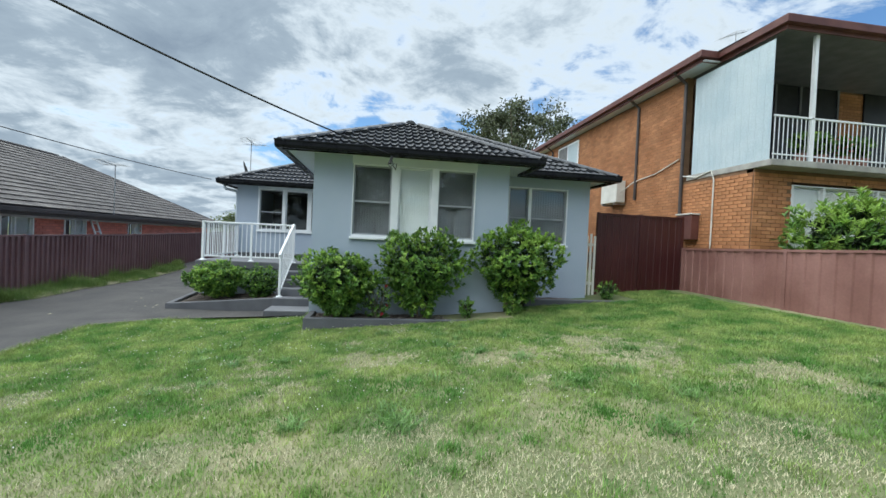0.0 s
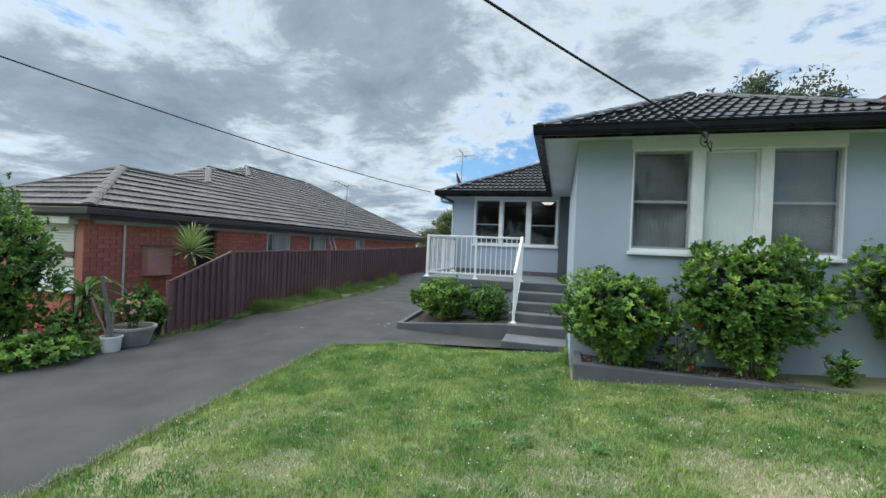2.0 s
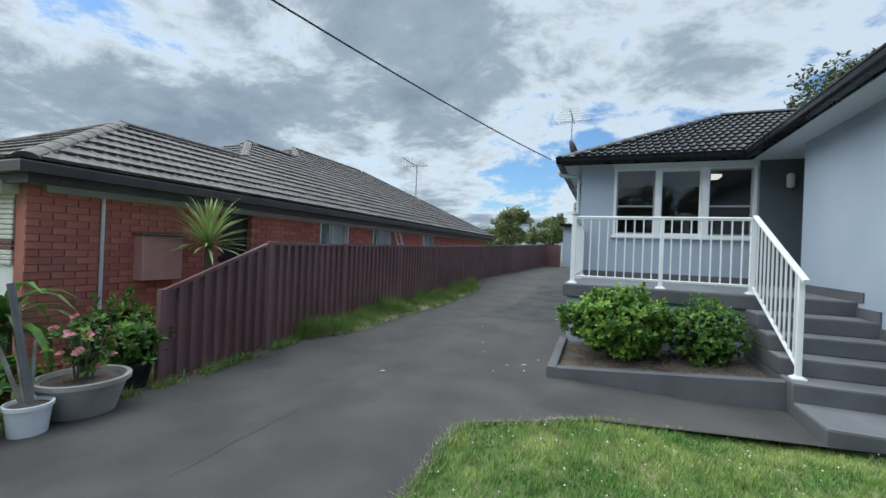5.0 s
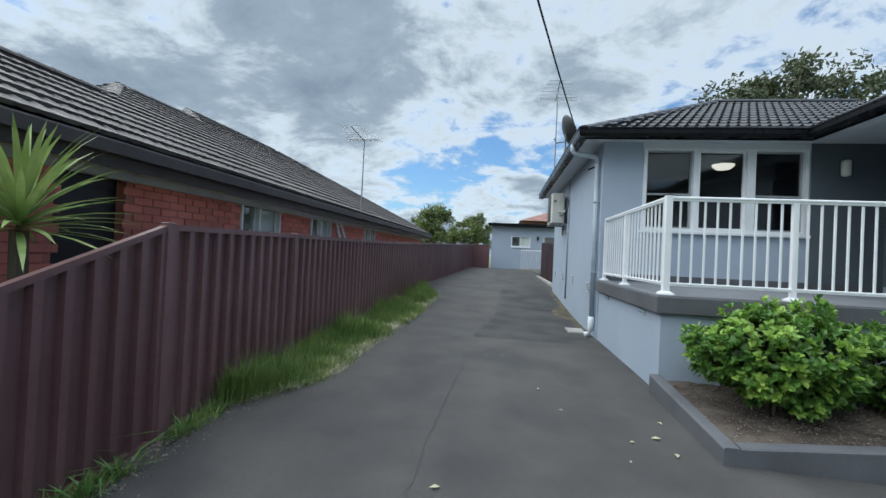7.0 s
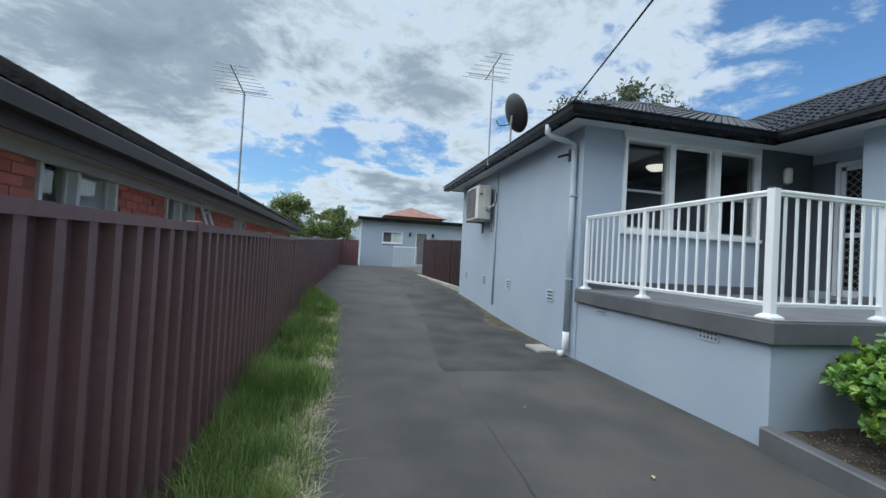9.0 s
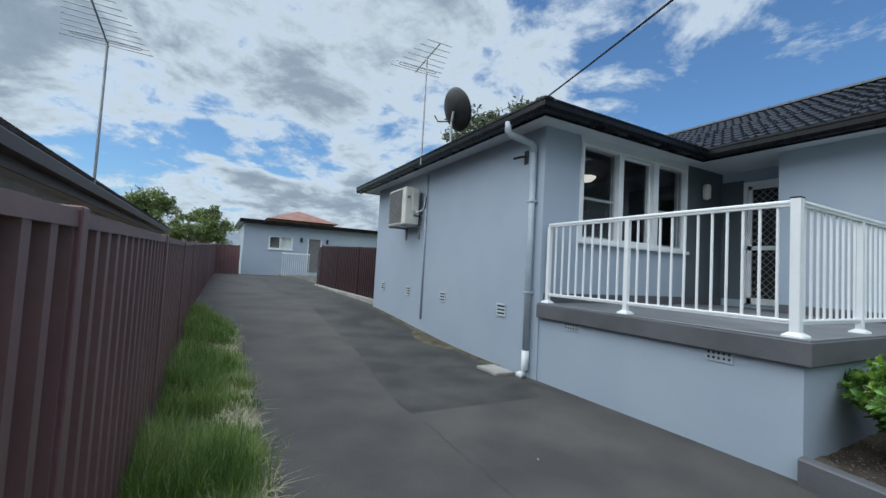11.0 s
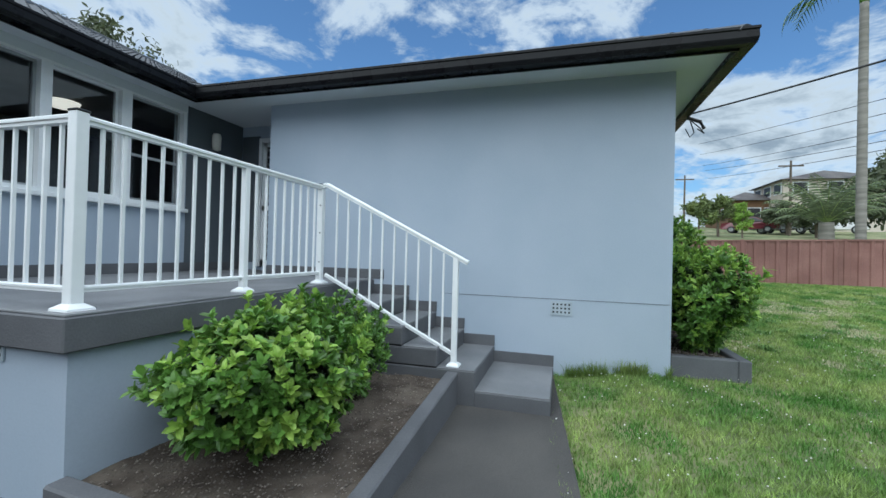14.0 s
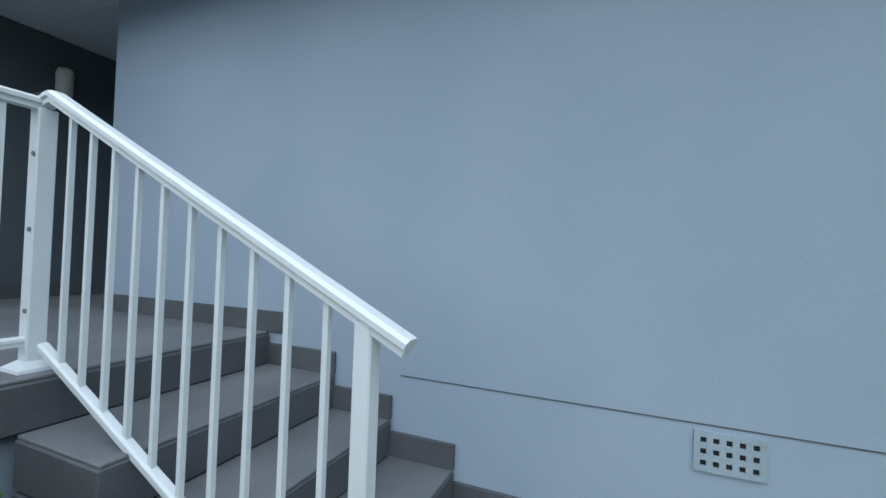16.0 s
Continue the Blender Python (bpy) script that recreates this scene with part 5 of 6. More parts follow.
# ---- orange brick two-storey neighbour ----
org = tag_root("house", (12, 6, 0.7), "two-storey orange brick house with maroon gutters and a balcony", "house")
OX = 9.5
SLAB = 3.71
OE = 6.8
block("wall", OX + 0.35, 17.5, 2.5, 16.0, 0.2, OE, ORANGEMORTAR, org, 0)
block("wall", OX + 0.35, 17.5, 0.45, 2.5, 0.2, SLAB - 0.1, ORANGEMORTAR, org, 0)
block("balcony_slab", OX - 0.03, 17.5, -0.24, 2.3, SLAB, SLAB + 0.14, CONCRETE, org, 0.01, "grey concrete balcony slab")
for i in range(6):
    y = -0.15 + 2.30 * i / 6
    bm = bmesh.new()
    ring = [(y + 2.30 / 6 * t, o) for t, o in ((0, 0.0), (0.1, 0.012), (0.36, 0.012), (0.46, 0.0), (0.56, 0.012), (0.9, 0.012), (1.0, 0.0))]
    lo = [[bm.verts.new((OX + o + e, yy, SLAB + 0.14)) for yy, o in ring] for e in (0, 0.006)]
    hi = [[bm.verts.new((OX + o + e, yy, OE - 0.36)) for yy, o in ring] for e in (0, 0.006)]
    for e in (0, 1):
        for k in range(6):
            bm.faces.new((lo[e][k], lo[e][k + 1], hi[e][k + 1], hi[e][k]))
    part("screen_sheet", bm, SHEETING, org, "pale blue ribbed sheet of the balcony screen")
oper = [(OX - 0.5, 16.5, OE - 0.18), (OX - 0.5, 1.4, OE - 0.18), (OX - 0.02, 1.4, OE - 0.18), (OX - 0.02, -0.42, OE - 0.18), (17.5, -0.42, OE - 0.18)]
part("gutter", sweep(bmesh.new(), oper, [(-0.12, 0.06), (-0.12, 0.22), (0.0, 0.22), (0.01, 0.20), (0.0, 0.06)]), REDTRIM, org, "maroon gutter")
part("fascia", sweep(bmesh.new(), oper, [(-0.12, -0.03), (-0.12, 0.2), (-0.15, 0.2), (-0.15, -0.03)]), REDTRIM, org)
block("soffit", OX - 0.35, OX + 0.13, 1.45, 16.4, OE - 0.2, OE - 0.17, SOFFIT, org, 0)
block("soffit", OX + 0.132, 17.5, -0.27, 2.49, OE - 0.2, OE - 0.17, GREYTRIM, org, 0)
mesh_part("roof", [(OX - 0.02, -0.42, OE + 0.03), (17.6, -0.42, OE + 0.03), (17.6, 16.5, OE + 0.03), (OX - 0.5, 16.5, OE + 0.03), (13.4, 3.5, OE + 1.4), (13.4, 12.5, OE + 1.6)],
          [(0, 1, 4), (1, 2, 5, 4), (2, 3, 5), (3, 0, 4, 5), (3, 2, 1, 0)], BROWNTRIM, org)
block("balcony_post", OX + 0.95, OX + 1.03, -0.2, -0.12, SLAB + 0.14, OE - 0.2, WHITE, org, 0.005)
block("balcony_door", OX + 0.4, OX + 4.6, 2.24, 2.28, SLAB + 0.14, OE - 0.21, BLACKSTEEL, org, 0.004, "dark sliding balcony doors")
block("balcony_door", OX + 5.5, OX + 8.0, 2.24, 2.28, SLAB + 0.14, OE - 0.21, BLACKSTEEL, org, 0.004, "dark sliding balcony doors")
for x in (OX + 0.4, OX + 2.5, OX + 3.3, OX + 4.54):
    block("door_frame", x, x + 0.06, 2.20, 2.24, SLAB + 0.14, OE - 0.21, GREYTRIM, org, 0.003)
orail = tag_root("balcony_railing", (12, -0.5, SLAB), "white metal balcony railing with thin pickets", "railing")
block("top_rail", OX + 0.03, 17.4, -0.20, -0.16, SLAB + 1.06, SLAB + 1.10, WHITE, orail, 0.004)
block("bottom_rail", OX + 0.03, 17.4, -0.195, -0.165, SLAB + 0.24, SLAB + 0.27, WHITE, orail, 0.004)
for i in range(46):
    x = OX + 0.05 + i * 0.11
    block("picket", x, x + 0.014, -0.187, -0.173, SLAB + 0.14, SLAB + 1.06, WHITE, orail, 0)
OWIN = [(10.47, 13.87, 1.8, 3.46)]
sash_window(org, Matrix.Translation((OWIN[0][0], 0.2, OWIN[0][2])), 3.4, 1.6, [(0.05, 0.82, 0, WHITEBLIND), (0.88, 2.3, 0, WHITEBLIND), (2.36, 3.35, 0, WHITEBLIND)], "wide aluminium window with white curtains", False)
for i, x in enumerate((10.5, 11.0, 11.6, 12.1)):
    pot("plant_pot", x, 0.05, SLAB + 0.14, 0.10, 0.14, 0.22, TERRACOTTA, "small terracotta pot on the balcony")
    shrub("balcony_plant", (x, 0.05, SLAB + 0.58), (0.24, 0.2, 0.24), SLAB + 0.34, "leafy potted plant on the balcony", 80 + i, 70, 0.09, 0.04, 0.2, flowers=(PETAL, 25) if i == 2 else None, category="plant")
sw = block("window", OX - 0.03, OX + 0.03, 8.9, 11.0, 5.35, 6.4, FRAMEWHITE, org, 0.004, "upper side window with pale blind")
block("pane", OX - 0.036, OX - 0.03, 9.0, 9.9, 5.43, 6.32, SHEETING, sw, 0)
block("pane", OX - 0.036, OX - 0.03, 10.0, 10.9, 5.43, 6.32, BLIND, sw, 0)
for y in (2.45, 4.6, 11.6):
    part("downpipe", tube(bmesh.new(), [(OX - 0.45, y, OE - 0.12), (OX - 0.06, y, OE - 0.4), (OX - 0.06, y, 0.7 if y < 3 else 3.4)], 0.045, 8), BROWNTRIM, org, "dark brown downpipe")
oac = tag_root("air_conditioner", (9.1, 5.7, 3.4), "white outdoor air conditioner unit on the orange brick wall", "air conditioner")
block("body", OX - 0.42, OX - 0.08, 5.1, 6.1, 3.35, 4.1, PLASTIC, oac, 0.02)
block("bracket", OX - 0.42, OX, 5.2, 5.25, 3.28, 3.35, METAL, oac, 0)
block("bracket", OX - 0.42, OX, 5.95, 6.0, 3.28, 3.35, METAL, oac, 0)
part("pipe", tube(bmesh.new(), [(OX - 0.25, 5.1, 3.7), (OX - 0.06, 4.7, 4.0), (OX - 0.05, 3.6, 4.1), (OX - 0.05, 2.6, 4.35)], 0.018, 8), PLASTIC, oac)
part("pipe", tube(bmesh.new(), [(OX - 0.05, 2.4, 3.85), (OX - 0.05, 1.9, 3.75), (OX - 0.05, 1.4, 3.85), (OX - 0.05, 1.3, 3.6), (OX - 0.05, 1.3, 1.6)], 0.018, 8), PLASTIC, oac)
omb = tag_root("meter_box", (9.2, 2.0, 2.0), "weathered maroon meter box on the orange brick wall", "meter box")
block("box", OX - 0.25, OX - 0.014, 1.75, 2.3, 2.1, 2.75, REDTRIM, omb, 0.01)
block("hood", OX - 0.28, OX - 0.014, 1.72, 2.33, 2.75, 2.79, PLASTIC, omb, 0.005)

# ---- outbuilding at the end of the drive ----
shed = tag_root("outbuilding", (0, 29, 0.2), "low grey rendered outbuilding with a flat dark fascia", "outbuilding")
SW = [(-4.4, -3.1, 2.0, 2.72), (-2.25, -1.45, 0.75, 2.72)]
wall("wall", "x", 27.5, 0.2, -5.7, 8.0, -0.2, 3.35, WALL, shed, SW)
wall("wall", "y", -5.7, 0.2, 27.7, 34.0, -0.2, 3.35, WALL, shed)
block("roof", -5.95, 8.2, 27.1, 34.2, 3.36, 3.56, GUTTER, shed, 0.01, "flat roof with a dark fascia")
sash_window(shed, Matrix.Translation((-4.4, 27.5, 2.0)), 1.3, 0.72, [(0.05, 0.6, 0, BLIND), (0.66, 1.25, 0, WHITEBLIND)], "small sliding window")
block("door", -2.2, -1.5, 27.56, 27.60, 0.75, 2.7, BLIND, shed, 0.004, "grey door with a white frame")
for x in (-2.25, -1.50):
    block("door_frame", x, x + 0.05, 27.46, 27.56, 0.75, 2.72, FRAMEWHITE, shed, 0.003)
srail = tag_root("railing", (-3, 27.0, 0.2), "small white railing at the outbuilding door", "railing")
block("landing", -3.75, -1.3, 26.6, 27.49, 0.1, 0.6, CONCRETE, srail, 0.01)
for i in range(14):
    x = -3.72 + i * 0.11
    block("baluster", x, x + 0.02, 26.66, 26.68, 0.6, 1.75, WHITE, srail, 0)
block("handrail", -3.75, -2.25, 26.64, 26.70, 1.75, 1.82, WHITE, srail, 0.004)
for x in (-2.7, -1.2):
    tagged(block("wall_lamp", x, x + 0.12, 27.38, 27.5, 2.5, 2.75, BLACKSTEEL, None, 0.01), "small black lantern on the outbuilding wall", "wall lamp")
far = tag_root("house", (-0.5, 44, 0), "far house with a red tiled hip roof", "house")
block("wall", -3.0, 2.2, 39.7, 45.6, 0, 4.84, ORANGEMORTAR, far, 0)
mesh_part("roof", [(-3.4, 39.3, 4.85), (2.6, 39.3, 4.85), (2.6, 46.0, 4.85), (-3.4, 46.0, 4.85), (-0.5, 42.3, 6.0)], [(0, 1, 4), (1, 2, 4), (2, 3, 4), (3, 0, 4), (3, 2, 1, 0)], TERRACOTTA, far)


# ---- trees ----
def tree(name, base, height, crown, label, seed, leafmat, clumps=60, leaf=0.30, per_clump=60, trunk=0.3, category="tree"):
    rng = random.Random(seed)
    x, y, z = base
    rx, ry, rz = crown
    cz = z + height - rz
    root = tag_root(name, base, label, category)
    bm = bmesh.new()
    tube(bm, [(x, y, z - 0.3), (x + 0.1, y, z + height * 0.25), (x - 0.1, y + 0.1, cz)], trunk, 10, trunk * 0.5)
    v, f = [], []
    for i in range(clumps):
        th, c = rng.uniform(0, 6.28), rng.uniform(-0.7, 1.0)
        s = math.sqrt(1 - c * c)
        q = rng.uniform(0.45, 1.0) * (1 + 0.35 * noise.noise((math.cos(th) * 1.5 + seed, math.sin(th) * 1.5, c * 2)))
        p = Vector((x + s * math.cos(th) * rx * q, y + s * math.sin(th) * ry * q, cz + c * rz * q))
        if i % 3 == 0:
            tube(bm, [(x, y, z + height * 0.35), (x + (p.x - x) * 0.5, y + (p.y - y) * 0.5, z + height * 0.35 + (p.z - z - height * 0.35) * 0.6), p], trunk * 0.35, 6, 0.02)
        cr = rng.uniform(0.09, 0.17) * (rx + rz)
        tips = []
        for k in range(per_clump):
            d = Vector((rng.gauss(0, 1), rng.gauss(0, 1), rng.gauss(0, 0.7)))
            d = d.normalized() * rng.uniform(0.3, 1.0)
            tips.append((p + d * cr, d + Vector((0, 0, 0.2))))
        a, b = leaf_cloud(tips, leaf, leaf * 0.45, 2, rng, 1.0, 0.3)
        o = len(v)
        v += a
        f += [tuple(i2 + o for i2 in q2) for q2 in b]
    part("trunk", bm, BARK, root)
    mesh_part("crown", v, f, leafmat, root)
    return root


tree("tree", (12.9, 28.6, 0), 14.7, (5.6, 4.6, 2.7), "tall open-crowned dark gum tree behind the houses", 21, TREELEAF, 70, 0.34, 46, 0.35)
tree("tree", (-11.2, 36, 0), 5.6, (1.7, 1.7, 2.0), "olive green tree beyond the end of the drive", 22, OLIVELEAF, 60, 0.22, 60, 0.15)
tree("tree", (-8.2, 41, 0), 5.4, (2.6, 2.4, 1.8), "spreading olive green tree beyond the fence", 23, OLIVELEAF, 60, 0.24, 55, 0.15)
tree("tree", (-13.8, 39, 0), 4.6, (2.6, 2.4, 2.0), "leafy green tree behind the brick house", 24, OLIVELEAF, 40, 0.28, 40, 0.15)
shrub("shrub", (10.9, -0.8, 1.98), (1.25, 0.6, 0.95), 0.75, "broad leafy green shrub in front of the orange brick house", 25, 900, 0.14, 0.045, 0.6)

# yucca by the fence
def rosette(name, base, centre_z, n, length, width, label, category, mat, seed, trunk_r=0.06, arch=0.4):
    rng = random.Random(seed)
    x, y, z = base
    root = tag_root(name, base, label, category)
    part("trunk", tube(bmesh.new(), [(x, y, z - 0.05), (x + 0.03, y, z + (centre_z - z) * 0.5), (x, y, centre_z)], trunk_r, 8, trunk_r * 0.8), BARK, root)
    v, f = [], []
    for i in range(n):
        th = 2.39996 * i
        el = 1.35 - (1.45 if arch < 0.3 else 1.7) * (i / n) + rng.uniform(-0.12, 0.12)
        L = length * rng.uniform(0.8, 1.1)
        h = Vector((math.cos(th), math.sin(th), 0))
        side = Vector((-math.sin(th), math.cos(th), 0))
        b = len(v)
        segs = 5
        for k in range(segs + 1):
            t = k / segs
            e = el - arch * t * t
            p = Vector((x, y, centre_z + 0.12 * (1 - i / n))) + (h * math.cos(e) + Vector((0, 0, math.sin(e)))) * (L * t)
            w = width * (0.5 + 0.7 * math.sin(min(1, t * 1.6) * math.pi * 0.5)) * (1 - t ** 3) + 0.001
            v += [p - side * w * 0.5, p + Vector((0, 0, -w * 0.12)), p + side * w * 0.5]
        for k in range(segs):
            o = b + 3 * k
            f += [(o, o + 1, o + 4, o + 3), (o + 1, o + 2, o + 5, o + 4)]
    mesh_part("leaves", v, f, mat, root)
    return root


rosette("yucca", (-8.08, 1.22, -0.25), 1.33, 95, 0.70, 0.040, "spiky green yucca growing behind the brown fence", "yucca", YUCCA, 31, 0.06, 0.16)

# ---- potted plants and shrubs in front of the red brick house ----
G = ground_z
shrub("shrub", (-8.55, -1.85, 0.95), (0.80, 0.7, 1.2), -0.3, "large dense green shrub in front of the brick house", 41, 1300, 0.085, 0.036, 0.15)
shrub("shrub", (-7.38, -2.0, -0.08), (0.55, 0.7, 0.26), -0.25, "low yellow-green ground shrub at the drive edge", 42, 420, 0.075, 0.042, 0.4)
shrub("shrub", (-7.85, -1.35, 0.08), (0.55, 0.5, 0.36), -0.25, "dark shrub with deep red flowers", 43, 320, 0.08, 0.035, 0.1, flowers=(PETAL, 34))
shrub("shrub", (-8.0, 0.05, 0.2), (0.42, 0.4, 0.45), -0.25, "dark leafy shrub beside the fence end", 44, 260, 0.08, 0.035, 0.15)
rosette("cycad", (-8.0, -0.95, -0.25), 0.52, 34, 0.70, 0.08, "arching green palm-like plant by the brick wall", "plant", LEAF, 45, 0.07, 0.9)


pot("bucket", -7.10, -1.15, G(-7.1, -1.15), 0.12, 0.15, 0.26, WHITE, "white plastic bucket used as a plant pot")
pot("plant_pot", -7.24, -0.70, G(-7.24, -0.7), 0.24, 0.34, 0.34, CONCRETE, "wide pale grey tub with a flowering plant")
shrub("potted_rose", (-7.24, -0.70, 0.42), (0.26, 0.24, 0.32), 0.05, "small leafy plant with pink flowers in a tub", 46, 32, 0.07, 0.035, 0.2, flowers=(PINKPETAL, 16), category="plant")
shrub("potted_plant", (-7.62, -0.02, 0.22), (0.30, 0.28, 0.24), 0.06, "dark leafy plant in a black plastic pot", 47, 160, 0.09, 0.035, 0.05, category="plant")
pot("plant_pot", -7.62, -0.02, G(-7.62, -0.02), 0.13, 0.18, 0.28, BLACKSTEEL, "black plastic pot by the end of the fence")
canes = tag_root("bare_plant", (-7.10, -1.15, -0.05), "bare grey cut stems standing in the white bucket", "plant stems")
part("stake", tube(bmesh.new(), [(-7.08, -1.12, -0.10), (-7.22, -1.24, 1.02)], 0.027, 8), GREYTRIM, canes, "grey wooden stake")
for dx, dy, h in ((0.0, 0.0, 0.6), (-0.15, -0.1, 0.8), (0.05, 0.1, 0.65)):
    part("stem", tube(bmesh.new(), [(-7.10 + dx * 0.2, -1.15, -0.05), (-7.2 + dx, -1.2 + dy, h * 0.85)], 0.02, 6, 0.012), PALMBARK, canes)


# ---- street side ----
def palm(name, base, height, fronds, length, label, seed, r=0.19, shaft=0.0, droop=1.0, low=-0.3):
    rng = random.Random(seed)
    x, y, z = base
    root = tag_root(name, base, label, "palm tree")
    bm = bmesh.new()
    prof = []
    n = 40
    for i in range(n + 1):
        t = i / n
        rr = r * (1.15 - 0.25 * t) * (1.0 if i % 2 else 1.03)
        prof.append((rr, -0.4 + (height + 0.4) * t))
    lathe(bm, prof, (x, y, z), 14)
    part("trunk", bm, PALMBARK, root, smooth=True)
    if shaft:
        part("crownshaft", lathe(bmesh.new(), [(r * 0.95, 0), (r * 1.05, shaft * 0.3), (r * 0.5, shaft), (0.03, shaft * 1.15)], (x, y, z + height), 14), LEAF, root, smooth=True)
    top = Vector((x, y, z + height + shaft))
    for i in range(fronds):
        th = 2.39996 * i
        el = 1.3 - (1.3 - low) * i / fronds
        h = Vector((math.cos(th), math.sin(th), 0))
        side = Vector((-math.sin(th), math.cos(th), 0))
        v, f, spine = [], [], []
        segs = 22
        p = top.copy()
        for k in range(segs + 1):
            t = k / segs
            e = el - droop * 1.5 * t * t
            spine.append(p.copy())
            d = h * math.cos(e) + Vector((0, 0, math.sin(e)))
            if 0.12 < t < 0.99:
                ll = length * (0.24 if shaft else 0.17) * math.sin(math.pi * (0.12 + 0.8 * t)) * rng.uniform(0.85, 1.1)
                for s in (-1, 1):
                    q = d * 0.5 + side * s * 0.85 + Vector((0, 0, -0.25 + rng.uniform(-0.15, 0.15)))
                    q.normalize()
                    w = d * (length / segs * 0.42)
                    b = len(v)
                    v += [p - w * 0.5, p + w * 0.5, p + q * ll * 0.6 + w * 0.4 - Vector((0, 0, ll * 0.05)), p + q * ll - Vector((0, 0, ll * 0.22))]
                    f += [(b, b + 1, b + 2), (b, b + 2, b + 3)]
            p = p + d * (length / segs)
        fr = mesh_part("frond", v, f, PALMLEAF if shaft else DATELEAF, root)
        part("midrib", tube(bmesh.new(), spine[::3], 0.018, 5, 0.006), YUCCA, fr)
    return root


PALMLEAF = material("palm_leaf", (0.05, 0.10, 0.03), (0.10, 0.17, 0.05), 0.5, scale=2, fine=8, bump=0, island=0.3, leaf=0.25)
DATELEAF = material("date_palm_leaf", (0.13, 0.17, 0.09), (0.22, 0.27, 0.15), 0.5, scale=2, fine=8, bump=0, island=0.3, leaf=0.25)
palm("palm_tree", (11.5, -7.95, G(11.5, -8)), 8.6, 13, 2.8, "tall smooth-trunked palm behind the red fence", 51, 0.125, 0.9, 1.2)
palm("palm_tree", (13.5, -8.05, G(13.5, -8)), 1.55, 30, 2.3, "short bushy date palm beyond the red fence", 52, 0.24, 0.0, 0.85, 0.4)


def car(x, y, z, turn, paint, label):
    m = Matrix.Translation((x, y, z)) @ Matrix.Rotation(radians(turn), 4, "Z")
    root = tag_root("car", (x, y, z), label, "car", "parked cars")
    side = [(-2.15, 0.35), (-2.2, 0.62), (-2.05, 0.85), (-1.2, 0.95), (-0.55, 1.42), (0.75, 1.46), (1.45, 1.0), (2.1, 0.92), (2.2, 0.6), (2.15, 0.35)]
    bm = bmesh.new()
    rows = [[bm.verts.new((u, s * (0.85 if v < 1.0 else 0.66), v)) for u, v in side] for s in (-1, 1)]
    k = len(side)
    for i in range(k):
        bm.faces.new((rows[0][i], rows[0][(i + 1) % k], rows[1][(i + 1) % k], rows[1][i]))
    bm.faces.new(rows[0][::-1])
    bm.faces.new(rows[1])
    part("body", bm, paint, root, m=m)
    bm = bmesh.new()
    for s in (-1, 1):
        q = [bm.verts.new((u, s * w, v)) for u, v, w in ((-1.05, 1.0, 0.845), (-0.52, 1.37, 0.69), (0.72, 1.41, 0.68), (1.25, 1.03, 0.835))]
        bm.faces.new(q)
    part("side_glass", bm, BLACKSTEEL, root, m=m)
    for nm, q in (("windscreen", ((1.38, 1.04), (0.80, 1.43))), ("rear_window", ((-1.12, 1.01), (-0.60, 1.39)))):
        bm = bmesh.new()
        o = 0.012 if nm == "windscreen" else -0.012
        bm.faces.new([bm.verts.new((u + o, s * w, v + 0.012)) for (u, v), w, s in ((q[0], 0.76, -1), (q[0], 0.76, 1), (q[1], 0.60, 1), (q[1], 0.60, -1))])
        part(nm, bm, BLACKSTEEL, root, m=m)
    for u in (-1.35, 1.35):
        for s in (-1, 1):
            bm = tube(bmesh.new(), [(u, s * 0.70, 0.31), (u, s * 0.88, 0.31)], 0.31, 16)
            w = part("wheel", bm, BLACKSTEEL, root, m=m)
            part("rim", tube(bmesh.new(), [(u, s * 0.86, 0.31), (u, s * 0.89, 0.31)], 0.19, 12), METAL, w, m=m)
    return root


SILVER = material("silver_car_paint", (0.45, 0.47, 0.50), (0.5, 0.52, 0.55), 0.25, metal=0.4, scale=2, fine=200, bump=0, coat=0.5)
WHITECAR = material("white_car_paint", (0.75, 0.76, 0.78), (0.8, 0.8, 0.82), 0.25, scale=2, fine=200, bump=0, coat=0.5)
REDCAR = material("dark_red_car_paint", (0.12, 0.02, 0.03), (0.15, 0.03, 0.04), 0.25, scale=2, fine=200, bump=0, coat=0.5)
for x, y, turn, paint, text in ((40.0, -15.5, 62, REDCAR, "dark red car parked along the street"), (39.3, -17.6, 62, SILVER, "silver car parked along the street"),
                                (40.6, -19.9, 60, WHITECAR, "white car parked along the street"), (40.0, -21.9, 60, WHITECAR, "white car standing beyond the red fence")):
    car(x, y, G(x, y) + 0.02, turn, paint, text)


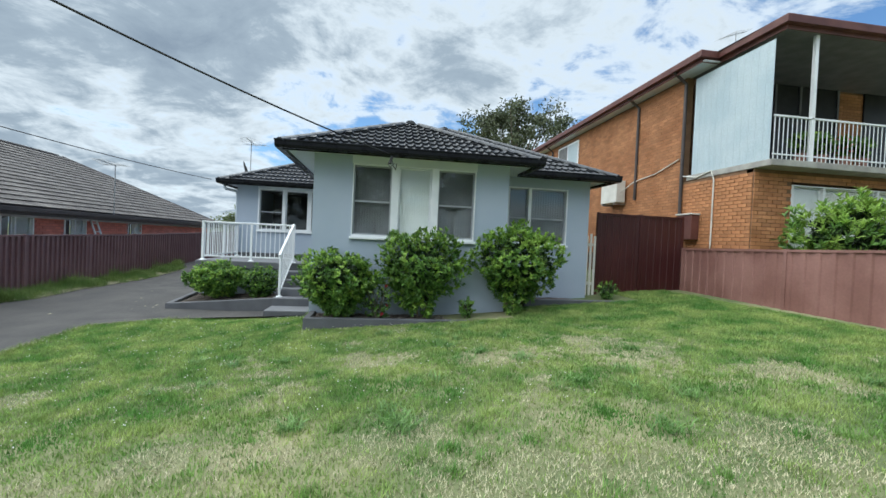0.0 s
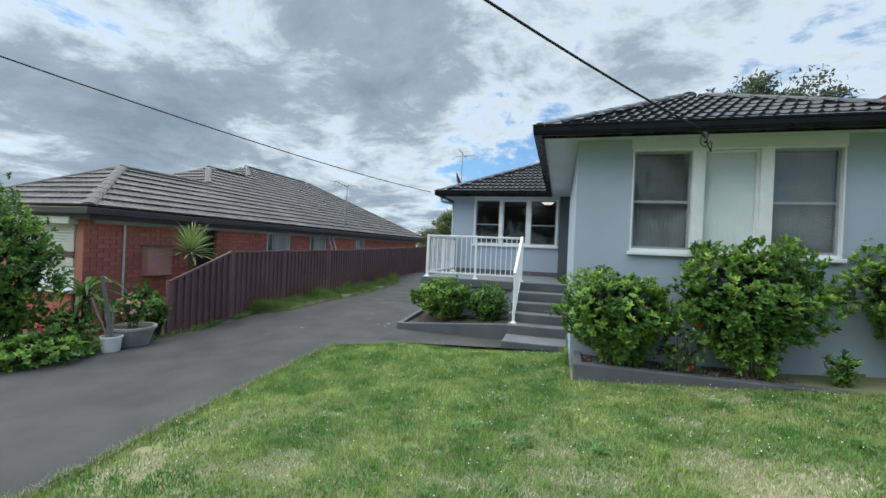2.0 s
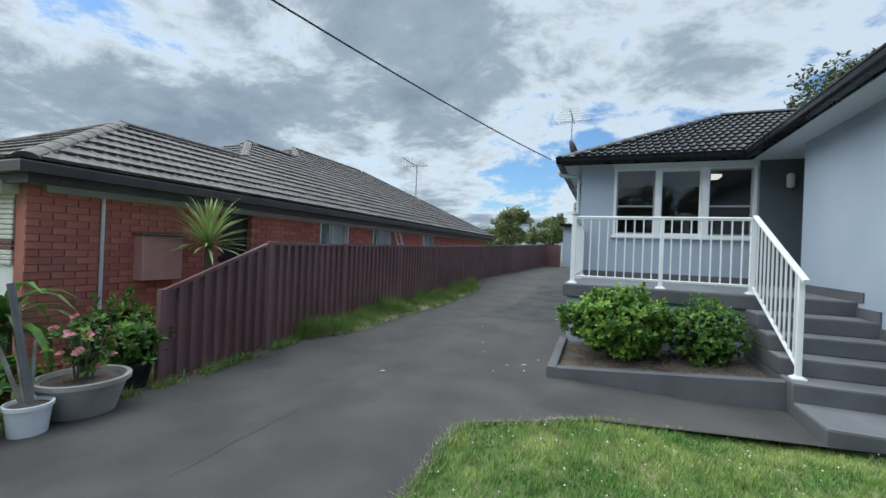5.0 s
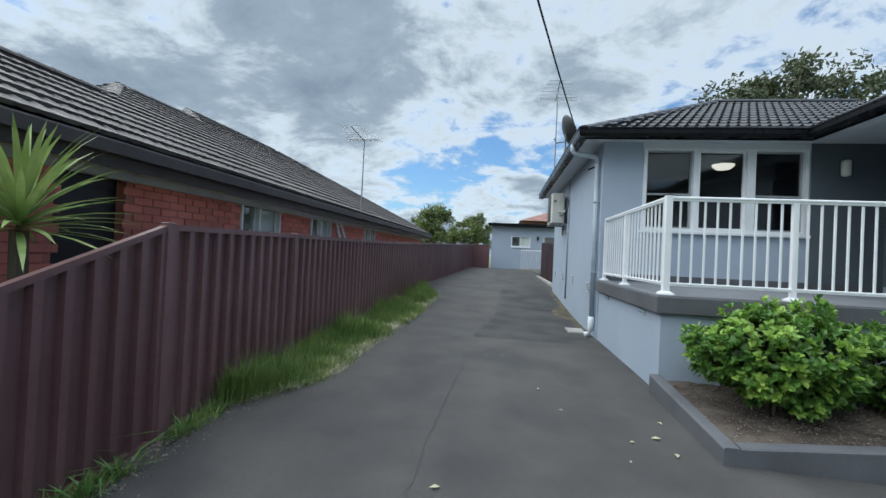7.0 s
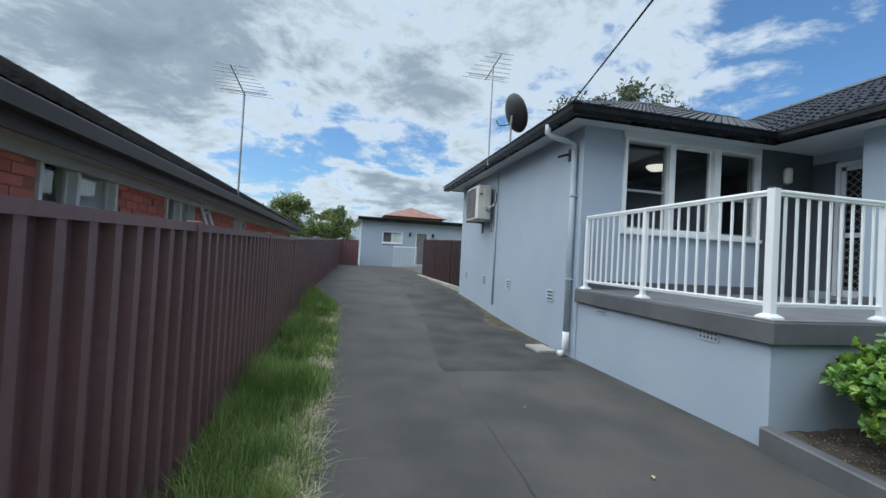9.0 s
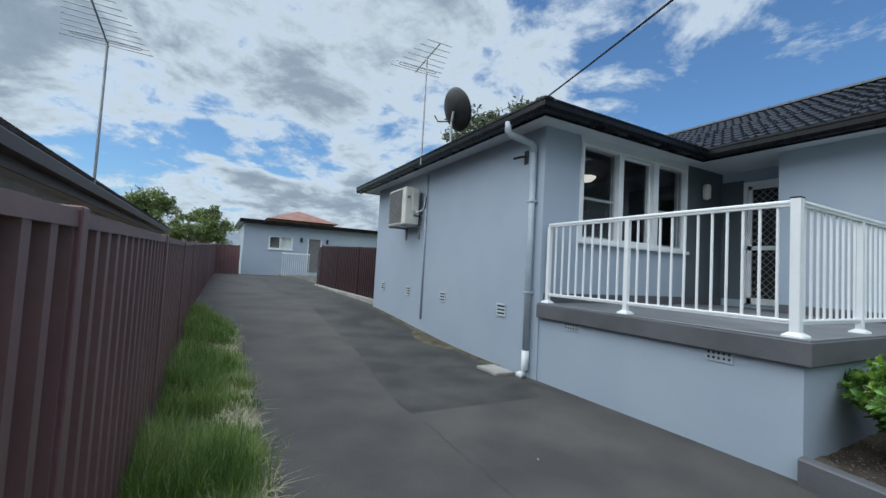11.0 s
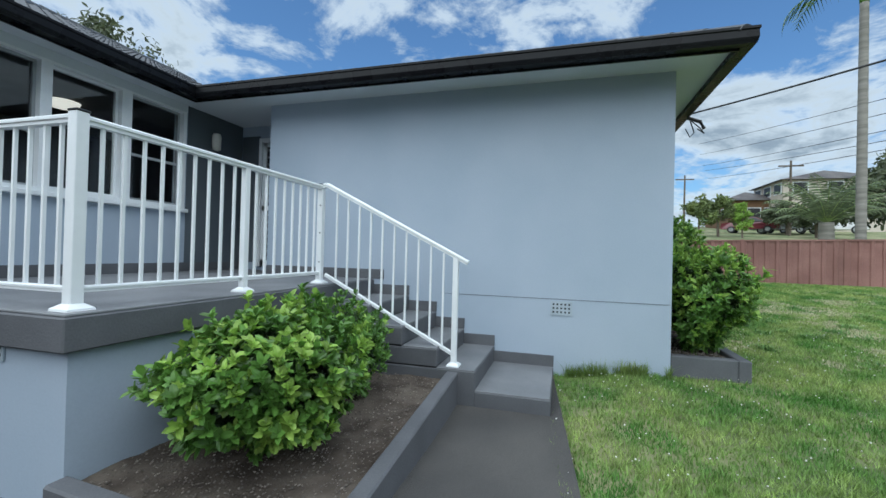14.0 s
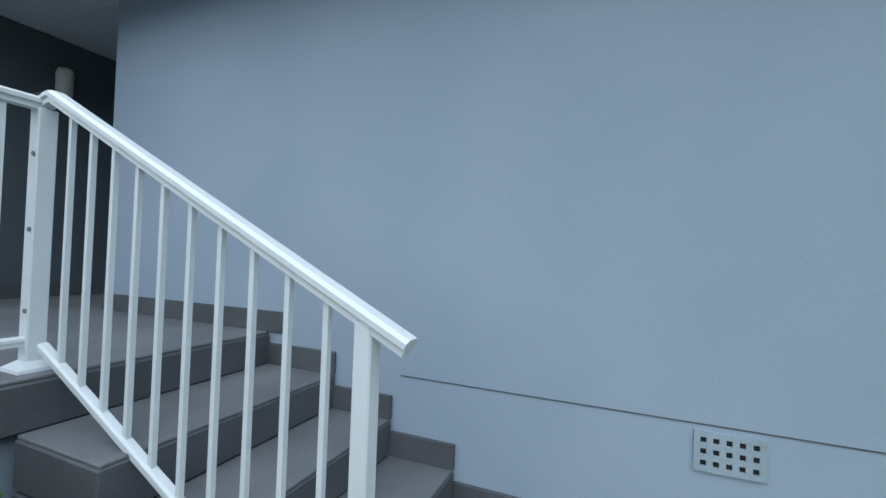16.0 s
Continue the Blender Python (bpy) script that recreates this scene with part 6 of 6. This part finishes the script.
def far_house(x, y, w, d, h, roof_h, wallmat, roofmat, label, storeys=1):
    g = ground_z(x, y)
    h = h + g
    root = tag_root("house", (x, y, g), label, "house", "far houses")
    block("wall", x - w / 2, x + w / 2, y - d / 2, y + d / 2, g - 1.5, h, wallmat, root, 0)
    e = 0.5
    mesh_part("roof", [(x - w / 2 - e, y - d / 2 - e, h), (x + w / 2 + e, y - d / 2 - e, h), (x + w / 2 + e, y + d / 2 + e, h), (x - w / 2 - e, y + d / 2 + e, h), (x - w * 0.2, y, h + roof_h), (x + w * 0.2, y, h + roof_h)],
              [(0, 1, 5, 4), (1, 2, 5), (2, 3, 4, 5), (3, 0, 4), (3, 2, 1, 0)], roofmat, root)
    for s in range(storeys):
        z = g + 0.9 + s * 2.7
        for i in range(3):
            yy = y - d / 2 + d * (i + 0.5) / 3
            win = block("window", x - w / 2 - 0.05, x - w / 2 + 0.05, yy - 0.7, yy + 0.7, z, z + 1.2, FRAMEWHITE, root, 0)
            block("pane", x - w / 2 - 0.07, x - w / 2 - 0.05, yy - 0.6, yy + 0.6, z + 0.1, z + 1.1, BLACKSTEEL, win, 0)
            xx = x - w / 2 + w * (i + 0.5) / 3
            win = block("window", xx - 0.8, xx + 0.8, y + d / 2 - 0.05, y + d / 2 + 0.05, z, z + 1.2, FRAMEWHITE, root, 0)
            block("pane", xx - 0.7, xx + 0.7, y + d / 2 + 0.05, y + d / 2 + 0.07, z + 0.1, z + 1.1, BLACKSTEEL, win, 0)
    return root


CREAM = material("cream_render", (0.50, 0.43, 0.36), (0.58, 0.52, 0.45), 0.8, scale=0.6, fine=12, bump=0.1)
far_house(50.5, -25.5, 7, 9, 5.0, 1.3, CREAM, BROWNTILE, "far two-storey cream house with a dark roof", 2)
far_house(54, -19.5, 8, 5, 2.9, 1.3, ORANGEMORTAR, BROWNTILE, "far single-storey brick house with a dark roof", 1)
far_house(60, -30, 9, 9, 5.0, 1.5, CREAM, TERRACOTTA, "far two-storey cream house with a red roof", 2)
for i, (x, y, h, c) in enumerate(((33.9, -11.0, 3.6, (1.9, 1.9, 1.5)), (41, -11.6, 3.4, (1.3, 1.3, 1.2)), (21.5, -15.2, 5.4, (3.0, 2.6, 2.5)), (25, -18.2, 5.8, (3.0, 3.0, 2.4)), (18.5, -17.0, 5.2, (2.6, 2.6, 2.3)), (33, -17.2, 2.6, (1.6, 1.6, 1.1)), (38, -17.5, 3.0, (2.0, 2.0, 1.3)))):
    tree("tree", (x, y, G(x, y)), h, c, "leafy dark green street tree", 60 + i, OLIVELEAF if i < 2 else TREELEAF, 34, 0.30, 36, 0.12)
for i, (x, y, h) in enumerate(((-13.0, -27.0, 8.5), (-6.5, -29.0, 9.5), (0.5, -27.5, 8.0), (7.5, -29.5, 9.0))):
    tree("tree", (x, y, G(x, y)), h, (3.8, 3.2, 3.2), "leafy street tree across the road, mirrored in the windows", 90 + i, TREELEAF, 40, 0.42, 34, 0.2)
tree("tree", (31.6, -11.9, G(31, -11)), 2.9, (0.5, 0.5, 1.3), "narrow yellow-green conifer beside the street", 71, NEWLEAF, 26, 0.16, 40, 0.08)
for x, y, top in ((36.9, -17.2, 9.9), (46.0, -11.5, 10.5)):
    pl = tag_root("power_pole", (x, y, G(x, y)), "grey timber power pole with a cross arm", "power pole", "power poles")
    part("pole", tube(bmesh.new(), [(x, y, G(x, y) - 0.3), (x, y, top)], 0.12, 10, 0.08), BARK, pl)
    block("cross_arm", x - 0.06, x + 0.06, y - 0.9, y + 0.9, top - 0.5, top - 0.38, BARK, pl, 0.005)
for k, (z0, z1) in enumerate(((11.4, 6.7), (12.4, 7.1), (13.0, 7.6), (14.4, 8.4), (15.7, 9.1))):
    a, b = Vector((53.4, -15.9 + 0.3 * k, z0)), Vector((16.7, -12.7 - 0.2 * k, z1))
    cable("power_line", a, b + (b - a) * 0.8, 0.4, "thin black overhead power line", 0.017)
pole = tag_root("power_pole", (-7.9, -12.0, -0.3), "timber street power pole", "power pole", "power poles")
part("pole", tube(bmesh.new(), [(-7.9, -12.0, -0.6), (-7.9, -12.0, 7.5)], 0.15, 10, 0.11), BARK, pole)
block("cross_arm", -8.6, -7.2, -12.06, -11.94, 5.5, 5.62, BARK, pole, 0.005)

# ---- clutter on the drive ----
litter = random.Random(9)
for x, y in ((-4.55, 3.2), (-4.4, 2.7), (-4.05, 1.9), (-3.75, 2.3), (-3.62, 2.6), (-4.9, 4.4), (-3.7, 2.05), (-5.3, 1.4), (-3.95, 2.2)):
    s = litter.uniform(0.015, 0.04)
    a = litter.uniform(0, 3.1)
    z = G(x, y) + 0.02
    v = [(x + math.cos(a + q) * s * r, y + math.sin(a + q) * s * r, z + h) for q, r, h in ((0, 1, 0), (1.4, 0.5, 0.01), (3.1, 1.1, 0.004), (4.6, 0.5, 0.008))]
    v += [(p[0], p[1], p[2] + 0.003) for p in v]
    tagged(mesh_part("leaf_litter", v, [(3, 2, 1, 0), (4, 5, 6, 7), (0, 1, 5, 4), (1, 2, 6, 5), (2, 3, 7, 6), (3, 0, 4, 7)], STRAW), "small dry leaf lying on the asphalt", "litter", "dry leaves on the drive")


# ---- grass ----
def blades(name, places, mat, label, seed, h=0.045, w=0.006, lean=0.6, segs=1):
    rng = np.random.default_rng(seed)
    P = np.array(places)
    n = len(P)
    th = rng.uniform(0, 2 * np.pi, n)
    L = h * P[:, 3] * rng.uniform(0.6, 1.35, n)
    ln = rng.uniform(0.1, lean, n) * L
    dx, dy = np.cos(th), np.sin(th)
    W = w * rng.uniform(0.7, 1.3, n)
    if segs == 1:
        v = np.empty((n, 3, 3))
        v[:, 0] = np.stack([P[:, 0] - dy * W, P[:, 1] + dx * W, P[:, 2] - 0.01], 1)
        v[:, 1] = np.stack([P[:, 0] + dy * W, P[:, 1] - dx * W, P[:, 2] - 0.01], 1)
        v[:, 2] = np.stack([P[:, 0] + dx * ln, P[:, 1] + dy * ln, P[:, 2] + L], 1)
        f = np.arange(n * 3).reshape(n, 3)
    else:
        v = np.empty((n, 5, 3))
        for k, (t, ww) in enumerate(((0, 1), (0, -1), (0.55, -0.8), (0.55, 0.8), (1, 0))):
            v[:, k] = np.stack([P[:, 0] + dx * ln * t * t - dy * W * ww, P[:, 1] + dy * ln * t * t + dx * W * ww, P[:, 2] - 0.01 + L * (t - 0.3 * t * t * np.minimum(1, ln / L))], 1)
        o = np.arange(n)[:, None] * 5
        f = np.concatenate([o + [0, 1, 2], o + [0, 2, 3], o + [3, 2, 4]])
    me = bpy.data.meshes.new(name)
    v = v.reshape(-1, 3)
    me.vertices.add(len(v))
    me.vertices.foreach_set("co", v.ravel())
    me.loops.add(f.size)
    me.loops.foreach_set("vertex_index", f.ravel().astype(np.int32))
    me.polygons.add(len(f))
    me.polygons.foreach_set("loop_start", np.arange(len(f), dtype=np.int32) * 3)
    me.update(calc_edges=True)
    me.materials.append(mat)
    return tagged(new(name, me), label, "grass", kind="stuff")


WORN = ((-2.2, -3.3, 0.30), (-1.85, -2.9, 0.20), (-0.55, -3.4, 0.35), (-0.45, -2.5, 0.2), (1.25, -2.8, 0.55), (4.2, -5.5, 0.75), (4.3, -2.9, 0.8), (2.6, -2.9, 0.6), (1.5, -4.9, 0.35), (-0.1, -4.9, 0.35), (3.0, -6.4, 0.5), (0.6, -6.0, 0.4), (5.6, -4.2, 0.6), (-1.3, -5.4, 0.5))


def lawn_dry(x, y):
    """How dry the lawn is: broad and small patches, worn spots, greener by the drive and the side fence."""
    q = 0.6 * noise.noise((x * 0.5, y * 0.5, 5)) + 0.7 * noise.noise((x * 1.5, y * 1.5, 8)) + 0.55 * noise.noise((x * 5, y * 5, 3)) + 0.45 * noise.noise((x * 13, y * 13, 6))
    q += 0.02 - 0.11 * max(-3.0, y + 5.0) - 0.35 * smooth01(5.0, 7.0, x) - 0.25 * (1 - smooth01(-3.2, -1.0, x))
    for a, b, r in WORN:
        d = ((x - a) ** 2 + ((y - b) * 1.6) ** 2) / (r * r)
        if d < 6:
            q += 0.75 * math.exp(-d)
    return q


rng = random.Random(3)
lawn, clover = [], []
while len(lawn) < 430000:
    y = rng.uniform(-10.5, 1.6)
    x = rng.uniform(-4, 8.45)
    if y < -4.5 and rng.random() < 0.35:
        continue
    if x < drive_edge(y) + 0.01 or (0.0 < x < 3.8 and y > -0.75) or (-1.14 < x < 0.02 and y > 1.15) or (x > -0.01 and y > -0.01 and x < 3.8) or (3.8 <= x < 7 and y > 0.33) or (x < 0 and y > 1.16):
        continue
    q = lawn_dry(x, y)
    if rng.random() < smooth01(0.0, 0.42, q) * 0.85:
        continue
    k = (0.62 + 0.6 * max(0, -q)) * (1.0 + 0.9 * noise.noise((x * 9, y * 9, 15))) + 0.12 + (0.5 if x < drive_edge(y) + 0.12 else 0)
    z = G(x, y) - 0.012
    lawn.append((x, y, z, k))
    if rng.random() < (0.0055 if noise.noise((x * 1.3, y * 1.3, 21)) > 0.0 else 0.0015) and y > -4.6 and x < 3.4:
        clover.append((x, y, z + 0.045))
for i in range(420):
    cx, cy = rng.uniform(-3, 8), rng.uniform(-9.5, -0.9)
    if cx < drive_edge(cy) + 0.2:
        continue
    cr = rng.uniform(0.03, 0.10)
    for k in range(70):
        x, y = cx + rng.gauss(0, cr), cy + rng.gauss(0, cr)
        if y < -0.8:
            lawn.append((x, y, G(x, y) - 0.012, rng.uniform(1.1, 2.2)))
blades("lawn_grass", lawn, BLADE, "short mown patchy green lawn grass", 1, 0.031, 0.0043, 1.4)
dry_blades = []
while len(dry_blades) < 9000:
    y = rng.uniform(-9.0, 0.9)
    x = drive_edge(y) + rng.gauss(-0.005, 0.025)
    dry_blades.append((x, y, G(x, y) + 0.0, rng.uniform(0.8, 1.5)))
while len(dry_blades) < 150000:
    y = rng.uniform(-10.5, -0.8)
    x = rng.uniform(-3.4, 8.4)
    if x > drive_edge(y) + 0.1 and rng.random() < smooth01(0.05, 0.40, lawn_dry(x, y)):
        dry_blades.append((x, y, G(x, y) - 0.012, 0.7))
blades("dry_lawn_grass", dry_blades, STRAW, "straw-coloured dry lawn patches", 2, 0.021, 0.0034, 2.2)
tufts = []
for i in range(150):
    cx, cy = rng.uniform(-3, 8), rng.uniform(-9.5, -1.2)
    if cx < drive_edge(cy) + 0.3 or noise.noise((cx * 0.6, cy * 0.6, 12)) < -0.1:
        continue
    cr, n = rng.uniform(0.03, 0.09), rng.randint(40, 110)
    for k in range(n):
        x, y = cx + rng.gauss(0, cr), cy + rng.gauss(0, cr)
        tufts.append((x, y, G(x, y) - 0.008, rng.uniform(0.5, 1.2)))
blades("weed_tufts", tufts, TUFT, "coarse green weed tufts in the lawn", 6, 0.085, 0.0055, 2.6, 2)
v, f = [], []
for x, y, z in clover:
    s = rng.uniform(0.004, 0.0085)
    b = len(v)
    v += [(x - s, y, z), (x + s, y, z), (x, y - s, z), (x, y + s, z), (x, y, z - s), (x, y, z + s)]
    f += [(b + i, b + j, b + k) for k in (4, 5) for i, j in ((0, 2), (2, 1), (1, 3), (3, 0))]
tagged(mesh_part("clover_flowers", v, f, WHITEPETAL), "tiny white clover flowers in the lawn", "flowers", kind="stuff")

# long grass along the brown fence
tall, straw = [], []
clumps = []
while len(clumps) < 330:
    y = rng.uniform(2.35, 11.2)
    wide = 0.60 * smooth01(2.2, 3.2, y) * (1 - smooth01(10.0, 11.4, y)) + 0.05
    x = FX + 0.05 + wide * rng.random() ** 1.25
    gap = noise.noise((y * 1.1, 3.0, 7.0))
    if gap < -0.28 and x > FX + 0.18:
        continue
    near = 1 - (x - FX) / 0.75
    clumps.append((x, y, rng.uniform(0.035, 0.085), (0.35 + 0.75 * near) * (0.85 + 0.55 * gap) * rng.uniform(0.7, 1.25)))
for cx, cy, cr, ch in clumps:
    for k in range(150):
        x, y = cx + rng.gauss(0, cr), cy + rng.gauss(0, cr * 1.3)
        if x > FX + 0.035:
            tall.append((x, y, G(x, y), ch * rng.uniform(0.55, 1.1)))
for i in range(13000):
    y = rng.uniform(2.3, 10.8)
    if noise.noise((y * 2.3, 1.0, 4.0)) < -0.25:
        continue
    x = FX + 0.60 * smooth01(2.0, 3.2, y) * (1 - 0.6 * smooth01(9.6, 11.0, y)) + rng.gauss(0.0, 0.07)
    straw.append((x, y, G(x, y) + 0.014, rng.uniform(0.3, 1.0)))
# strap-leaved weeds and flower stalks at the foot of the raked fence bay
straps = []
for cx, cy, n in ((FX + 0.13, 0.62, 26), (FX + 0.14, 0.95, 34), (FX + 0.12, 1.22, 22), (FX + 0.12, 1.75, 30), (FX + 0.10, 2.05, 14), (FX + 0.10, 0.32, 8)):
    for k in range(n):
        x, y = cx + rng.gauss(0, 0.035), cy + rng.gauss(0, 0.06)
        straps.append((x, y, G(x, y), rng.uniform(0.5, 1.2)))
blades("weed_clumps", straps, TUFT, "strap-leaved green weeds at the foot of the fence", 12, 0.20, 0.0075, 2.2, 2)
blades("long_grass", tall, TALLGRASS, "tall soft green grass growing along the fence", 3, 0.36, 0.0030, 0.85, 2)
blades("dry_grass", straw, STRAW, "straw-coloured dry grass spilling onto the asphalt", 4, 0.10, 0.0026, 3.0, 2)
edge_grass = []
for i in range(9000):
    k = rng.random()
    if k < 0.35:
        y = rng.uniform(-0.6, 2.2)
        x, h = FX + 0.05 + abs(rng.gauss(0, 0.07)), rng.uniform(0.2, 0.6)
    elif k < 0.6:
        y = rng.uniform(-9, 0.4)
        x, h = drive_edge(y) + rng.gauss(0.02, 0.03), rng.uniform(0.2, 0.45)
    elif k < 0.8:
        x, y, h = rng.uniform(-0.08, -0.0), rng.uniform(0.0, 1.15), rng.uniform(0.2, 0.7)
    else:
        x, y, h = rng.uniform(-3.5, -3.4), rng.uniform(6.6, 12.2), rng.uniform(0.05, 0.2)
    if noise.noise((x * 2, y * 4, 2)) > -0.1:
        edge_grass.append((x, y, G(x, y), h))
blades("edge_grass", edge_grass, TALLGRASS, "ragged green grass along the edges", 5, 0.25, 0.003, 1.0, 2)

# gravel and mulch
v, f = [], []
for i in range(8000):
    k = rng.random()
    if k < 0.45:
        x, y, s = rng.uniform(-3.3, -1.15), rng.uniform(2.15, 3.42), rng.uniform(0.003, 0.0085)
        z = porch_bed(x, y) - 0.06
    elif k < 0.78:
        x, y, s = FX + 0.04 + abs(rng.gauss(0, 0.11)), rng.uniform(0.05, 2.7), rng.uniform(0.006, 0.014)
        z = G(x, y) + 0.01
    else:
        x, y, s = rng.uniform(0.15, 4.2), rng.uniform(-0.6, -0.02), rng.uniform(0.006, 0.02)
        z = 0.305
    b = len(v)
    v += [(x + rng.uniform(-s, s) * 1.0 + d[0] * s, y + d[1] * s, z + d[2] * s * 0.7) for d in ((-1, 0, 0), (1, 0, 0), (0, -1, 0), (0, 1, 0), (0, 0, -1), (0, 0, 1))]
    f += [(b + i2, b + j2, b + k2) for k2 in (4, 5) for i2, j2 in ((0, 2), (2, 1), (1, 3), (3, 0))]
CHIPS = material("stone_and_bark_chips", (0.09, 0.075, 0.062), (0.22, 0.19, 0.165), 0.9, scale=30, fine=120, bump=0.2, island=0.45)
tagged(mesh_part("gravel", v, f, CHIPS), "scattered gravel and bark chips in the beds and by the fence", "gravel", kind="stuff")

# ---- pieces of walls and roofs ----
brick_wall(red, "y", -8.87, 1, -0.45, 18.4, -0.5, 1.95, REDBRICK, REDMORTAR, RW, nearest=(-0.4, 2.0, 0.2, 1.9))
brick_wall(red, "x", -0.45, -1, -12.5, -9.08, -0.5, 1.95, REDBRICK, REDMORTAR, RF)
brick_wall(org, "y", OX, -1, 2.5, 16.0, 1.6, OE - 0.2, ORANGEBRICK, ORANGEMORTAR, [(8.9, 11.0, 5.35, 6.4)])
brick_wall(org, "y", OX, -1, 0.22, 2.5, 0.5, SLAB - 0.002, ORANGEBRICK, ORANGEMORTAR, nearest=(0.3, 2.4, 1.8, 3.6))
brick_wall(org, "x", 2.3, -1, OX + 4.6, OX + 5.5, SLAB + 0.14, OE - 0.2, ORANGEBRICK, ORANGEMORTAR)
brick_wall(org, "x", 0.2, -1, OX + 0.0, OX + 8.0, 0.5, SLAB - 0.002, ORANGEBRICK, ORANGEMORTAR, OWIN)

near_tiles = [p for p in places if p[3] == "S" and p[1] < 1.0 and p[0] < 4.3 or (p[3] == "W" and p[0] < 0.6 and p[1] < 5.7) or (p[3] == "S" and p[0] < -0.4)]


def clear_of_hips(p):
    """Whether the tile at p lies wholly on one slope."""
    m = tile_matrix(*p, PITCH)
    return all((m @ Vector((u, w, 0))).z < EAVE + roof_rise(*(m @ Vector((u, w, 0))).xy) + 0.005 for u in (-0.16, 0.16) for w in (-0.18, 0.18))


near_tiles = [p for p in near_tiles if clear_of_hips(p)][:300]
chosen = set(near_tiles)
joined_tiles("roof_tiles", [p for p in places if p not in chosen], PITCH, TILE, roof, "rows of glossy charcoal tiles", EAVE, roof_rise)
tv, tf = tile_shape(0.30, 0.32)
tile_me = bpy.data.meshes.new("roof_tile")
tile_me.from_pydata(tv.tolist(), [], tf)
tile_me.materials.append(TILE)
for p in near_tiles:
    ob = new("roof_tile", tile_me)
    ob.parent = roof
    ob.matrix_local = tile_matrix(*p, PITCH)
